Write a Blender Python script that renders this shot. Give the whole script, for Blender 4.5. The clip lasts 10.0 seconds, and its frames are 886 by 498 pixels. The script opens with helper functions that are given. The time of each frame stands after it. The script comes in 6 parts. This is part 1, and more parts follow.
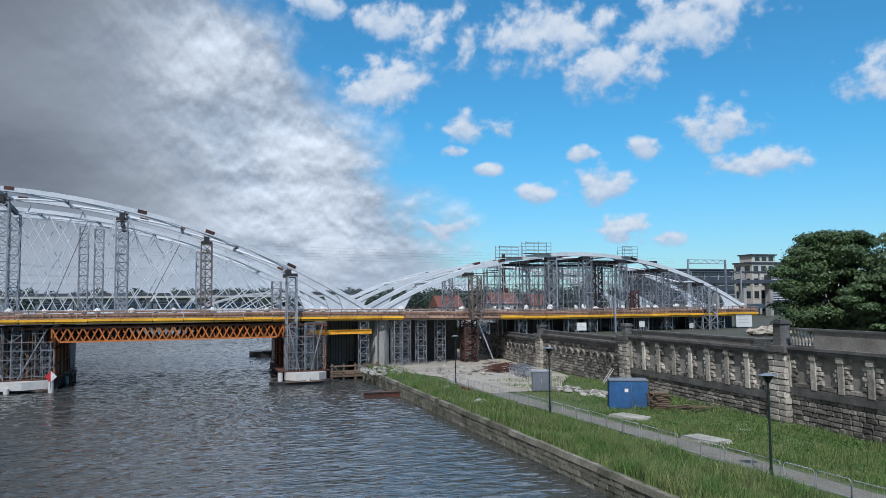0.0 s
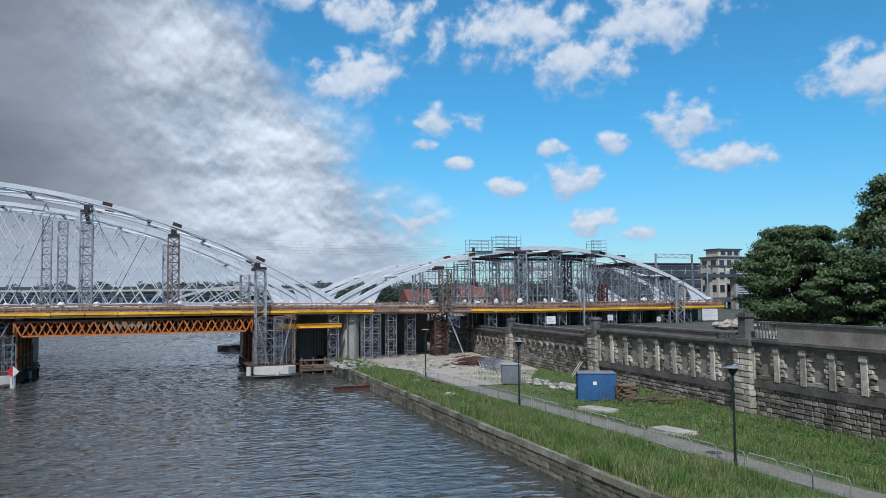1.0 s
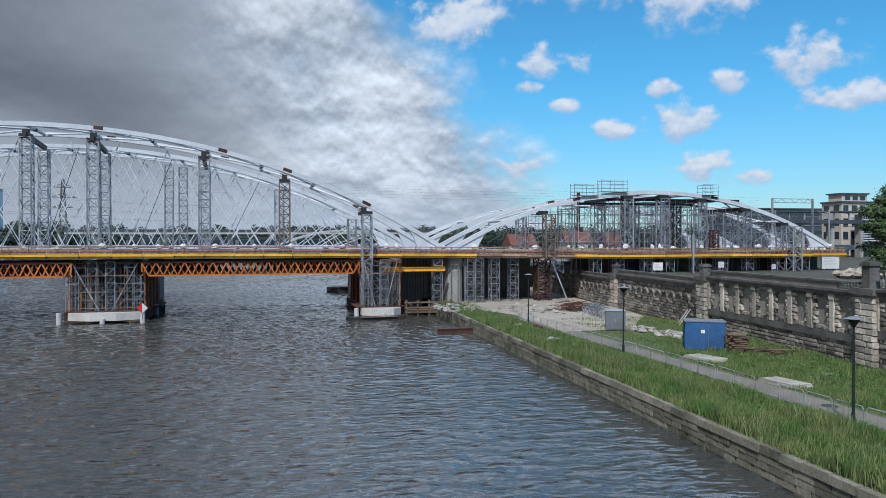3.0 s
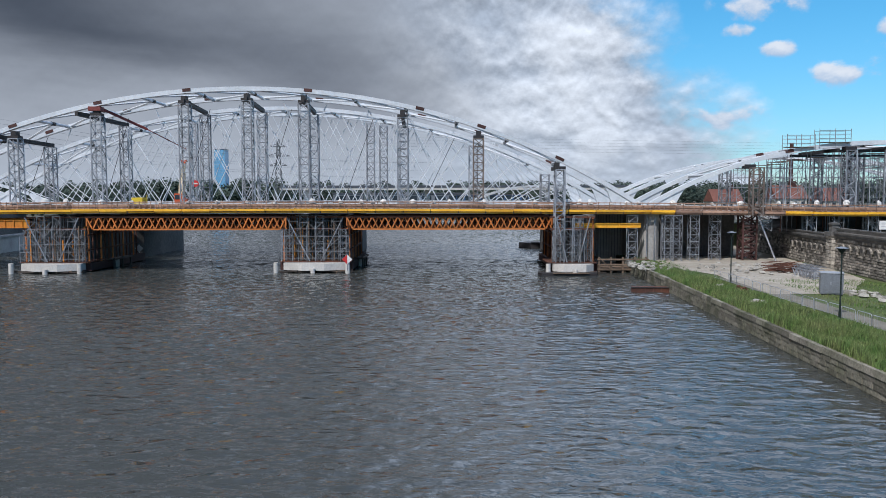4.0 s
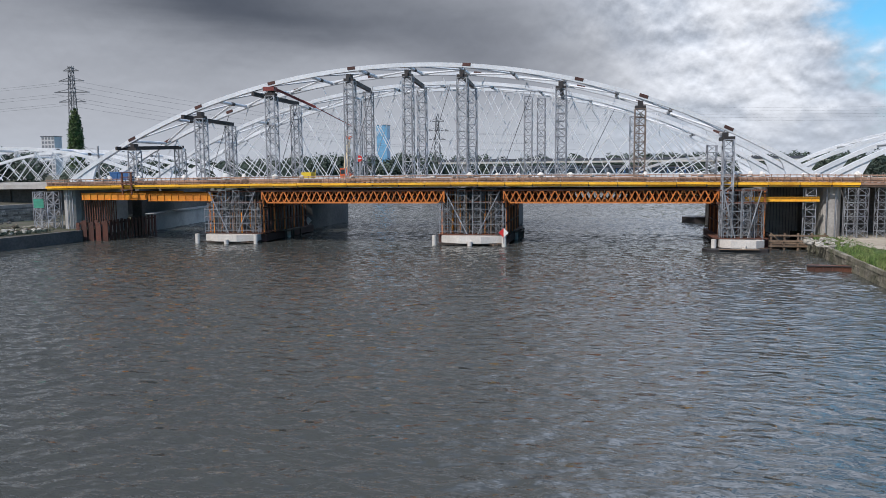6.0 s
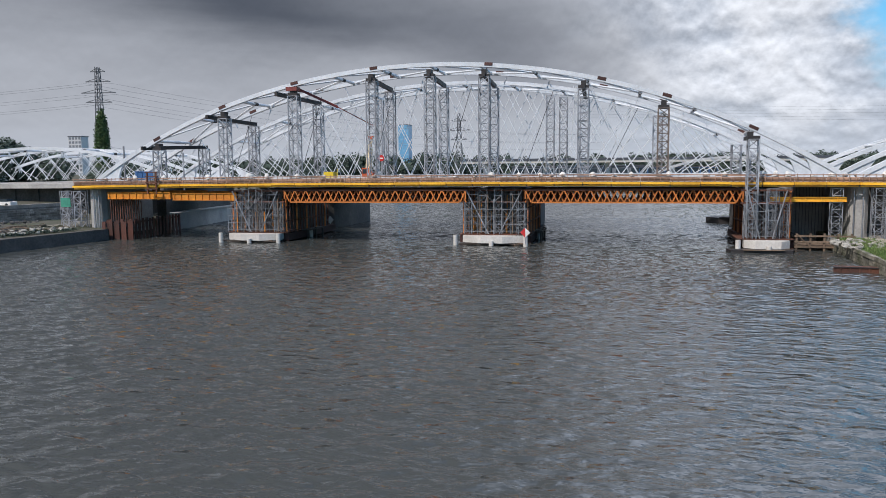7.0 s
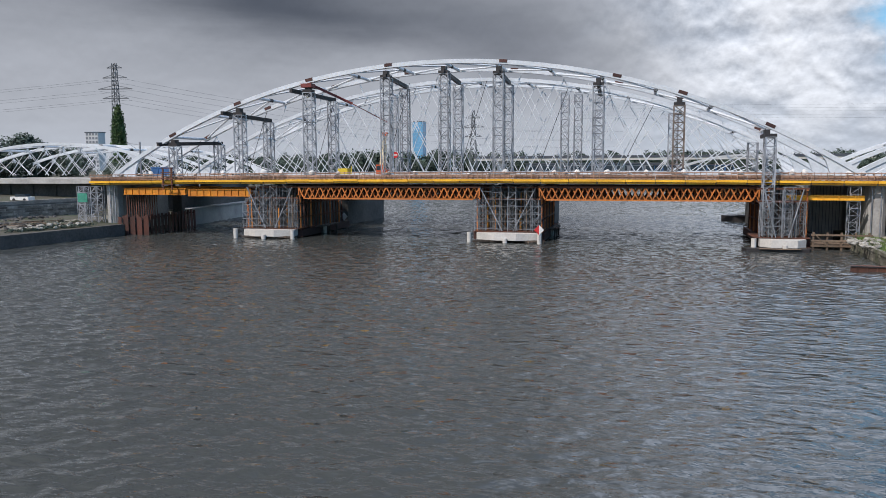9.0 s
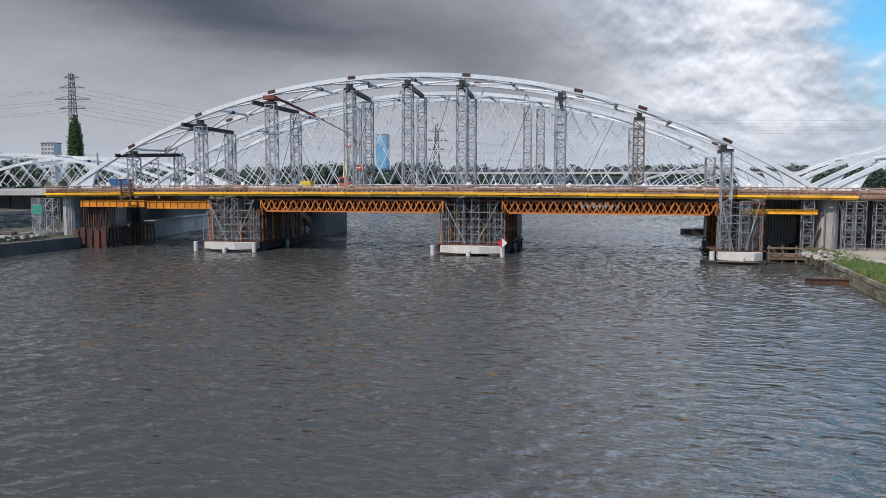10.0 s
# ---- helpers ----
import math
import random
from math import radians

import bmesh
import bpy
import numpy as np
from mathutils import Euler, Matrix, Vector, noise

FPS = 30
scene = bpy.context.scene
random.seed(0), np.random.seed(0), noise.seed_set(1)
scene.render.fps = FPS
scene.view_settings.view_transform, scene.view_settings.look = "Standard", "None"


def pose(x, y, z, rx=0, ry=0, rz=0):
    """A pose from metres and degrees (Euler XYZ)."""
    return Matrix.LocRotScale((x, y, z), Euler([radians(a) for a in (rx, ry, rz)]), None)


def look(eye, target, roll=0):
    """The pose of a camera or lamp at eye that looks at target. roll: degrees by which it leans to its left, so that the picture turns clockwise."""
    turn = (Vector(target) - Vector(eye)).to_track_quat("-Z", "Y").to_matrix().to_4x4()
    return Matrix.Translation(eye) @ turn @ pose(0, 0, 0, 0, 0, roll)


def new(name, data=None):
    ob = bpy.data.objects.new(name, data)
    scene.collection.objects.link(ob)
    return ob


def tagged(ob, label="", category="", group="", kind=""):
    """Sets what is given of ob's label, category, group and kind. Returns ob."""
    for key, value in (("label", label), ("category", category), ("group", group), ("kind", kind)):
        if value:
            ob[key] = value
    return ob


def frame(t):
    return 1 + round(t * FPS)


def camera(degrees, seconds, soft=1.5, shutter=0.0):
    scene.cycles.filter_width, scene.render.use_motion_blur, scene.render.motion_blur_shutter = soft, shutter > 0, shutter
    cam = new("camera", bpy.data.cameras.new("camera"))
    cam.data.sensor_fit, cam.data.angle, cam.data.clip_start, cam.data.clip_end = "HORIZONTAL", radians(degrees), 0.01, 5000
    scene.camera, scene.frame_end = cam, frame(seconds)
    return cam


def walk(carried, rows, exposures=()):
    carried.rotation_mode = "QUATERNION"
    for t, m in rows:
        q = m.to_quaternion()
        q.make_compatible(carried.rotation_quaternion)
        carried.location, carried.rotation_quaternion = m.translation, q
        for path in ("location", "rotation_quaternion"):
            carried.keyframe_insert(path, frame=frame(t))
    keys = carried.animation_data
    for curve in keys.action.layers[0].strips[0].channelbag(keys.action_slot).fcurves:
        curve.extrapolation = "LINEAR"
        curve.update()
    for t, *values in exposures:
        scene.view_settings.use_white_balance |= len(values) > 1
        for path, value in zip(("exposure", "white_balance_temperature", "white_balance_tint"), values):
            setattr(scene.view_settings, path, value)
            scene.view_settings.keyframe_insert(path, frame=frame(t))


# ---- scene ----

# ================= camera =================
EYE_Z = 11.25
cam = camera(60.16, 10.0, soft=0.6)
# seconds, yaw, pitch, roll in degrees; bridge runs along x, river along y
ROWS = [(0.0, -20.0, 3.84, -0.53), (0.5, -21.31, 3.56, -0.52), (1.0, -22.22, 3.35, -0.52), (1.5, -22.73, 2.96, -0.52),
        (2.0, -22.17, 2.34, -0.52), (2.2, -21.65, 2.08, -0.5), (3.3, -10.5, -1.79, 0.1), (3.5, -7.7, -2.3, 0.2),
        (4.0, -0.14, -4.06, -0.09), (4.5, 5.77, -5.15, -0.26), (5.0, 8.78, -6.03, -0.55), (5.5, 10.43, -5.99, -0.57),
        (7.0, 13.19, -5.99, -0.5), (7.5, 13.94, -5.75, -0.52), (8.0, 14.61, -5.57, -0.41), (8.5, 14.63, -5.9, -0.32),
        (9.0, 14.21, -6.21, -0.28), (9.5, 12.87, -5.96, -0.13), (10.0, 11.46, -5.25, -0.02)]
walk(cam, [(t, pose(0, 0, EYE_Z, 90 + p, 0, w) @ pose(0, 0, 0, 0, 0, r)) for t, w, p, r in ROWS],
     exposures=[(0.0, 0.0, 5900, 10), (2.2, 0.0, 5900, 10), (4.5, 0.16, 6250, 13), (5.5, 0.24, 6500, 14), (10.0, 0.24, 6500, 14)])

# ================= light =================
SUN_TO = Vector((-0.31, -0.58, 0.76)).normalized()
sun = new("sun", bpy.data.lights.new("sun", "SUN"))
sun.data.energy, sun.data.angle, sun.data.color = 3.4, radians(0.6), (1.0, 0.95, 0.88)
sun.matrix_world = look(SUN_TO * 300, (0, 0, 0))


def sky_world():
    world = bpy.data.worlds.new("sky")
    scene.world = world
    world.use_nodes = True
    nt = world.node_tree
    nt.nodes.clear()
    N, L = nt.nodes.new, nt.links.new

    def math_(op, a, b=None, clamp=False):
        n = N("ShaderNodeMath")
        n.operation, n.use_clamp = op, clamp
        for i, v in enumerate((a, b)):
            if v is None:
                continue
            if isinstance(v, (int, float)):
                n.inputs[i].default_value = v
            else:
                L(v, n.inputs[i])
        return n.outputs[0]

    def ramp(v, lo, hi, a=0.0, b=1.0):
        n = N("ShaderNodeMapRange")
        n.interpolation_type = "SMOOTHSTEP"
        L(v, n.inputs[0])
        for i, q in enumerate((lo, hi, a, b)):
            n.inputs[i + 1].default_value = q
        return n.outputs[0]

    def mix(f, a, b):
        n = N("ShaderNodeMix")
        n.data_type = "RGBA"
        if isinstance(f, (int, float)):
            n.inputs[0].default_value = f
        else:
            L(f, n.inputs[0])
        for i, v in ((6, a), (7, b)):
            if isinstance(v, tuple):
                n.inputs[i].default_value = (*v, 1)
            else:
                L(v, n.inputs[i])
        return n.outputs[2]

    tc = N("ShaderNodeTexCoord")
    sep = N("ShaderNodeSeparateXYZ")
    L(tc.outputs["Generated"], sep.inputs[0])
    X, Y, Z = sep.outputs
    az = math_("MULTIPLY", math_("ARCTAN2", X, Y), 57.2958)
    el = math_("MULTIPLY", math_("ARCSINE", Z), 57.2958)
    # cloud coordinates: azimuth and stretched elevation, flatter near the horizon
    zz = math_("POWER", math_("MAXIMUM", math_("ADD", Z, 0.03), 0.001), 0.72)
    comb = N("ShaderNodeCombineXYZ")
    L(math_("MULTIPLY", az, 0.0175), comb.inputs[0])
    L(math_("MULTIPLY", zz, 1.55), comb.inputs[1])
    P = comb.outputs[0]

    def noise_(scale, detail, rough, off=(0, 0, 0), dist=0.0, stretch=(1, 1, 1)):
        m = N("ShaderNodeMapping")
        m.inputs["Location"].default_value, m.inputs["Scale"].default_value = off, stretch
        L(P, m.inputs[0])
        n = N("ShaderNodeTexNoise")
        L(m.outputs[0], n.inputs["Vector"])
        n.inputs["Scale"].default_value, n.inputs["Detail"].default_value = scale, detail
        n.inputs["Roughness"].default_value, n.inputs["Distortion"].default_value = rough, dist
        return n.outputs["Fac"]

    sky = N("ShaderNodeTexSky")
    sky.sky_type, sky.sun_disc = "NISHITA", False
    sky.sun_elevation = math.asin(SUN_TO.z)
    sky.sun_rotation = math.atan2(SUN_TO.x, SUN_TO.y)
    sky.air_density, sky.dust_density, sky.ozone_density = 1.0, 0.4, 2.5
    blue = N("ShaderNodeVectorMath")
    blue.operation = "SCALE"
    L(sky.outputs[0], blue.inputs[0])
    blue.inputs["Scale"].default_value = 0.108
    tint = mix(ramp(el, -1.0, 14.0), (0.62, 0.86, 1.00), (0.43, 1.02, 1.16))
    tint = mix(ramp(el, 22.0, 32.0), tint, (0.72, 0.98, 1.10))
    mul = N("ShaderNodeMix")
    mul.data_type, mul.blend_type = "RGBA", "MULTIPLY"
    mul.inputs[0].default_value = 1.0
    L(blue.outputs[0], mul.inputs[6])
    L(tint, mul.inputs[7])
    clear = mul.outputs[2]

    big = noise_(2.2, 5, 0.5, (3.1, 0.4, 0), 0.2)
    fine = noise_(6.0, 9, 0.55, (1.7, 5.2, 0), 0.1, (1.2, 0.95, 1))
    fine_up = noise_(6.0, 9, 0.55, (1.7, 5.2 + 0.022, 0), 0.1, (1.2, 0.95, 1))
    puff = noise_(20.0, 9, 0.54, (7.3, 2.2, 1.0), 0.1, (1.4, 1, 1))
    puff_up = noise_(20.0, 9, 0.54, (7.3, 2.2 + 0.012, 1.0), 0.1, (1.4, 1, 1))
    grey = noise_(3.0, 6, 0.5, (0.3, 9.1, 0), 0.4, (0.6, 1.6, 1))
    # light from above: tops bright, bases grey
    relief = math_("ADD", math_("MULTIPLY", math_("SUBTRACT", fine, fine_up), 1.7), math_("MULTIPLY", math_("SUBTRACT", puff, puff_up), 1.3))
    # overcast mass whose edge leans to the right towards the horizon
    edge = math_("ADD", az, math_("MULTIPLY", el, 0.98))
    edge = math_("ADD", edge, math_("MULTIPLY", math_("SUBTRACT", big, 0.5), -7.0))
    edge = math_("ADD", edge, math_("MULTIPLY", math_("SUBTRACT", fine, 0.5), -17.0))
    mass = ramp(edge, 28.5, 23.0)
    # separate fair-weather clouds: azimuth, elevation, half width, half height
    CLOUDS = [(40.1, 12.0, 2.5, 1.9), (42.4, 9.3, 3.4, 1.2), (31.5, 8.3, 2.7, 1.6), (33.4, 5.2, 2.2, 1.2), (27.1, 7.9, 1.5, 0.8), (14.8, 16.0, 3.9, 1.9),
              (22.5, 12.8, 2.7, 1.2), (30.3, 10.6, 1.2, 0.7), (34.8, 10.8, 1.2, 0.8), (33.1, 16.9, 4.2, 2.4), (27.7, 19.4, 9.5, 2.5), (38.3, 19.2, 6.5, 2.5),
              (17.0, 20.4, 4.2, 1.3), (36.6, 4.5, 1.4, 0.6), (20.8, 11.1, 1.2, 0.5), (23.5, 9.8, 1.1, 0.5), (19.4, 5.3, 3.0, 0.9), (10.3, 21.4, 2.4, 1.0), (52, 14, 4, 2), (60, 9, 4, 2), (70, 17, 7, 3),
              # out of view overhead: added as bright reflectors for the water
              (40, 32, 22, 8), (10, 33, 22, 9), (34, 46, 36, 9), (75, 40, 20, 7), (0, 62, 50, 10)]
    shape, height = None, None
    for ca, ce, ra, re_ in CLOUDS:
        u = math_("MULTIPLY", math_("SUBTRACT", az, ca), 1 / ra)
        v = math_("MULTIPLY", math_("SUBTRACT", el, ce), 1 / re_)
        d = math_("SQRT", math_("ADD", math_("MULTIPLY", u, u), math_("MULTIPLY", v, v)))
        m = math_("SUBTRACT", 1.0, d)
        if shape is None:
            shape, height = m, v
        else:
            nearer = math_("GREATER_THAN", m, shape)
            height = math_("ADD", math_("MULTIPLY", nearer, v), math_("MULTIPLY", math_("SUBTRACT", 1.0, nearer), height))
            shape = math_("MAXIMUM", shape, m)
    rag = math_("ADD", math_("MULTIPLY", math_("SUBTRACT", puff, 0.5), 3.0), math_("MULTIPLY", math_("SUBTRACT", fine, 0.5), 2.4))
    body = math_("ADD", shape, rag)
    loose = math_("MULTIPLY", ramp(body, -0.1, 0.65), ramp(shape, -0.8, 0.2))
    glow = math_("ADD", math_("ADD", math_("MULTIPLY", relief, 1.1), math_("MULTIPLY", height, 0.4)), math_("MULTIPLY", body, 0.35))
    loosec = mix(ramp(glow, -0.35, 0.75), (0.40, 0.51, 0.65), (0.72, 0.75, 0.78))
    # unseen clouds high overhead are brightened so that the water reflects more light
    high_gain = N("ShaderNodeVectorMath")
    high_gain.operation = "SCALE"
    loosec = mix(ramp(el, 22.5, 30.0), loosec, (0.70, 0.81, 0.98))
    L(loosec, high_gain.inputs[0])
    L(ramp(el, 22.5, 31.0, 1.0, 2.5), high_gain.inputs["Scale"])
    loosec = high_gain.outputs[0]
    # the overcast: grey levels fall off towards heavy rain cloud
    azw = math_("ADD", az, math_("MULTIPLY", math_("SUBTRACT", big, 0.5), 16.0))
    elw = math_("ADD", el, math_("MULTIPLY", math_("SUBTRACT", grey, 0.5), 9.0))
    dark = None
    for ca, ce, ra, re_, k in ((-35, 15.0, 15, 4.2, 1.15), (-22, 10.5, 9, 3.0, 0.64), (-9, 9.0, 8, 3.2, 0.52), (-12, 19.0, 10, 6.0, 0.36), (-45, 30, 45, 11, 0.85), (-72, 14, 16, 7, 0.6), (-20, 50, 60, 18, 0.6)):
        u = math_("MULTIPLY", math_("SUBTRACT", azw, ca), 1 / ra)
        v = math_("MULTIPLY", math_("SUBTRACT", elw, ce), 1 / re_)
        g = math_("MULTIPLY", math_("POWER", 2.718, math_("MULTIPLY", math_("ADD", math_("MULTIPLY", u, u), math_("MULTIPLY", v, v)), -1.0)), k)
        dark = g if dark is None else math_("ADD", dark, g)
    dark = math_("MINIMUM", dark, 1.0)
    bright = ramp(math_("ADD", az, math_("MULTIPLY", math_("SUBTRACT", big, 0.5), 14.0)), -7.0, 5.0)
    lit = ramp(math_("ADD", math_("MULTIPLY", fine, 1.1), math_("MULTIPLY", puff, 0.3)), 0.55, 0.86)
    white = mix(lit, (0.40, 0.46, 0.535), (0.66, 0.705, 0.75))
    massc = mix(bright, (0.35, 0.38, 0.42), white)
    massc = mix(dark, massc, (0.066, 0.080, 0.104))
    swell = math_("MULTIPLY", relief, math_("ADD", math_("MULTIPLY", bright, 0.62), 0.16))
    shade_ = N("ShaderNodeVectorMath")
    shade_.operation = "SCALE"
    L(massc, shade_.inputs[0])
    L(math_("MAXIMUM", math_("ADD", 1.0, swell), 0.45), shade_.inputs["Scale"])
    haze = ramp(math_("ADD", el, math_("MULTIPLY", math_("SUBTRACT", grey, 0.5), 6.0)), 5.5, 0.0)
    massc = mix(math_("MULTIPLY", haze, 0.6), shade_.outputs[0], (0.44, 0.49, 0.55))
    col = mix(math_("MULTIPLY", loose, 0.95), clear, loosec)
    col = mix(mass, col, massc)
    bg = N("ShaderNodeBackground")
    L(col, bg.inputs[0])
    out = N("ShaderNodeOutputWorld")
    L(bg.outputs[0], out.inputs[0])


sky_world()


# ================= materials =================
def mat(name, base, rough=0.6, metal=0.0, vary=0.25, scale=1.0, bump=0.0, bump_scale=12.0, second=None, rand=0.0, spec=0.5):
    """A surface with two scales of variation; second is the colour of its stains; rand varies it piece by piece."""
    m = bpy.data.materials.new(name)
    m.use_nodes = True
    nt = m.node_tree
    N, L = nt.nodes.new, nt.links.new
    b = nt.nodes["Principled BSDF"]
    b.inputs["Roughness"].default_value, b.inputs["Metallic"].default_value = rough, metal
    b.inputs["Specular IOR Level"].default_value = spec
    tc = N("ShaderNodeTexCoord")
    noises = []
    for k, det in ((0.35, 6), (4.5, 5)):
        n = N("ShaderNodeTexNoise")
        n.inputs["Scale"].default_value, n.inputs["Detail"].default_value, n.inputs["Roughness"].default_value = scale * k, det, 0.62
        L(tc.outputs["Object"], n.inputs["Vector"])
        noises.append(n.outputs["Fac"])
    mr = N("ShaderNodeMapRange")
    L(noises[0], mr.inputs[0])
    mr.inputs[1].default_value, mr.inputs[2].default_value = 0.36, 0.66
    mx = N("ShaderNodeMix")
    mx.data_type = "RGBA"
    L(mr.outputs[0], mx.inputs[0])
    sec = second or tuple(c * (1 - vary) for c in base)
    mx.inputs[6].default_value, mx.inputs[7].default_value = (*base, 1), (*sec, 1)
    hsv = N("ShaderNodeHueSaturation")
    L(mx.outputs[2], hsv.inputs["Color"])
    mr2 = N("ShaderNodeMapRange")
    L(noises[1], mr2.inputs[0])
    mr2.inputs[1].default_value, mr2.inputs[2].default_value = 0.25, 0.75
    mr2.inputs[3].default_value, mr2.inputs[4].default_value = 1 - vary, 1 + vary
    val = mr2.outputs[0]
    if rand:
        oi = N("ShaderNodeObjectInfo")
        ge = N("ShaderNodeNewGeometry")
        ad = N("ShaderNodeMath")
        L(oi.outputs["Random"], ad.inputs[0])
        L(ge.outputs["Random Per Island"], ad.inputs[1])
        fr = N("ShaderNodeMath")
        fr.operation = "FRACT"
        L(ad.outputs[0], fr.inputs[0])
        mr3 = N("ShaderNodeMapRange")
        L(fr.outputs[0], mr3.inputs[0])
        mr3.inputs[3].default_value, mr3.inputs[4].default_value = 1 - rand, 1 + rand
        mu = N("ShaderNodeMath")
        mu.operation = "MULTIPLY"
        L(mr2.outputs[0], mu.inputs[0])
        L(mr3.outputs[0], mu.inputs[1])
        val = mu.outputs[0]
    L(val, hsv.inputs["Value"])
    L(hsv.outputs[0], b.inputs["Base Color"])
    if bump:
        n = N("ShaderNodeTexNoise")
        n.inputs["Scale"].default_value, n.inputs["Detail"].default_value = bump_scale, 6
        L(tc.outputs["Object"], n.inputs["Vector"])
        bu = N("ShaderNodeBump")
        bu.inputs["Strength"].default_value, bu.inputs["Distance"].default_value = bump, 0.05
        L(n.outputs["Fac"], bu.inputs["Height"])
        L(bu.outputs[0], b.inputs["Normal"])
    return m


def water_mat():
    m = bpy.data.materials.new("river_water")
    m.use_nodes = True
    nt = m.node_tree
    N, L = nt.nodes.new, nt.links.new
    b = nt.nodes["Principled BSDF"]
    b.inputs["Base Color"].default_value = (0.050, 0.055, 0.053, 1)
    b.inputs["Roughness"].default_value, b.inputs["IOR"].default_value = 0.04, 1.5
    tc = N("ShaderNodeTexCoord")
    prev = None
    for sc, det, stretch, dist in ((0.9, 1, (0.75, 1.35, 1), 0.24), (2.6, 2, (0.7, 1.3, 1), 0.05)):
        mp = N("ShaderNodeMapping")
        mp.inputs["Scale"].default_value = stretch
        mp.inputs["Rotation"].default_value = (0, 0, 0.3)
        L(tc.outputs["Object"], mp.inputs[0])
        n = N("ShaderNodeTexNoise")
        n.inputs["Scale"].default_value, n.inputs["Detail"].default_value, n.inputs["Roughness"].default_value = sc, det, 0.55
        n.inputs["Distortion"].default_value = 0.25
        L(mp.outputs[0], n.inputs["Vector"])
        bu = N("ShaderNodeBump")
        bu.inputs["Strength"].default_value, bu.inputs["Distance"].default_value = 1.0, dist
        L(n.outputs["Fac"], bu.inputs["Height"])
        if prev:
            L(prev, bu.inputs["Normal"])
        prev = bu.outputs[0]
    L(prev, b.inputs["Normal"])
    return m


WATER = water_mat()
WHITE_STEEL = mat("white_painted_steel", (0.66, 0.69, 0.73), 0.45, 0.0, 0.12, 0.6, second=(0.52, 0.56, 0.60))
GALV = mat("galvanised_steel", (0.38, 0.40, 0.44), 0.5, 0.3, 0.25, 1.5, second=(0.22, 0.23, 0.25), rand=0.35)
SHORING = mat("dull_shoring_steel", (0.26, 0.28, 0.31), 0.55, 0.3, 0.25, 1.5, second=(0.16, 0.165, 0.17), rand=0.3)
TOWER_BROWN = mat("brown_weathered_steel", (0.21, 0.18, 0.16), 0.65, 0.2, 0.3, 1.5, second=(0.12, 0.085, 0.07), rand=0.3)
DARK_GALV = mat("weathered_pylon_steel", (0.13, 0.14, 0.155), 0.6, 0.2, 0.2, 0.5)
DARK_STEEL = mat("dark_bare_steel", (0.035, 0.032, 0.034), 0.6, 0.2, 0.3, 1.0)
RUST = mat("rusted_steel", (0.15, 0.058, 0.034), 0.8, 0.1, 0.35, 1.2, 0.3, second=(0.075, 0.036, 0.028), rand=0.25)
RUST_DARK = mat("brown_tarpaulin", (0.075, 0.032, 0.028), 0.8, 0.0, 0.3, 1.5, rand=0.3)
RED_STEEL = mat("red_primer_steel", (0.24, 0.05, 0.045), 0.6, 0.0, 0.3, 1.0)
ORANGE = mat("orange_formwork_girder", (0.54, 0.175, 0.035), 0.6, 0.0, 0.3, 1.2, second=(0.40, 0.12, 0.025), rand=0.2)
YELLOW = mat("yellow_formwork_beam", (0.85, 0.46, 0.03), 0.55, 0.0, 0.22, 1.0, second=(0.68, 0.33, 0.02), rand=0.18)
AMBER = mat("amber_plate_girder", (0.68, 0.27, 0.02), 0.55, 0.0, 0.25, 1.0, second=(0.50, 0.17, 0.02), rand=0.12)
WOOD = mat("weathered_timber", (0.19, 0.135, 0.095), 0.85, 0.0, 0.35, 2.0, 0.3, rand=0.35)
DARK_WOOD = mat("waterlogged_timber", (0.06, 0.048, 0.04), 0.85, 0.0, 0.35, 2.0, 0.3, rand=0.4)
BROWN_WOOD = mat("brown_shuttering_timber", (0.40, 0.25, 0.18), 0.8, 0.0, 0.35, 2.0, rand=0.4)
CONCRETE = mat("concrete", (0.42, 0.41, 0.39), 0.85, 0.0, 0.2, 0.8, 0.3, second=(0.30, 0.29, 0.28), rand=0.08)
PALE_CONCRETE = mat("pale_new_concrete", (0.60, 0.58, 0.55), 0.8, 0.0, 0.15, 1.0, 0.2, second=(0.48, 0.46, 0.43))
SLAB = mat("weathered_slab_concrete", (0.44, 0.42, 0.37), 0.9, 0.0, 0.2, 1.6, 0.4, second=(0.30, 0.29, 0.24))
# Dirty old concrete, its grey lowered further to hold the shade under the bridge.
OLD_SHADE_CONCRETE = mat("dirty_shade_dark_concrete", (0.105, 0.10, 0.095), 0.9, 0.0, 0.35, 0.6, 0.4, second=(0.06, 0.057, 0.055))
STONE = mat("soot_stained_stone", (0.31, 0.285, 0.25), 0.9, 0.0, 0.45, 0.9, 0.7, 9.0, second=(0.11, 0.10, 0.09), rand=0.55)
STONE_LIGHT = mat("pale_dressed_stone", (0.56, 0.52, 0.46), 0.9, 0.0, 0.35, 1.1, 0.6, 9.0, second=(0.24, 0.22, 0.19), rand=0.3)
STONE_PANEL = mat("rendered_panel", (0.30, 0.285, 0.265), 0.9, 0.0, 0.3, 1.6, 0.3, second=(0.20, 0.18, 0.16), rand=0.15)
COPING = mat("dark_weathered_coping", (0.17, 0.165, 0.16), 0.9, 0.0, 0.35, 1.4, 0.4, second=(0.07, 0.07, 0.068))
GRASS_GROUND = mat("grassy_ground", (0.06, 0.10, 0.022), 0.95, 0.0, 0.35, 0.7, 0.6, 6.0, second=(0.10, 0.105, 0.045))
SAND = mat("sandy_bare_ground", (0.42, 0.38, 0.32), 0.95, 0.0, 0.25, 0.6, 0.4, second=(0.28, 0.25, 0.20))
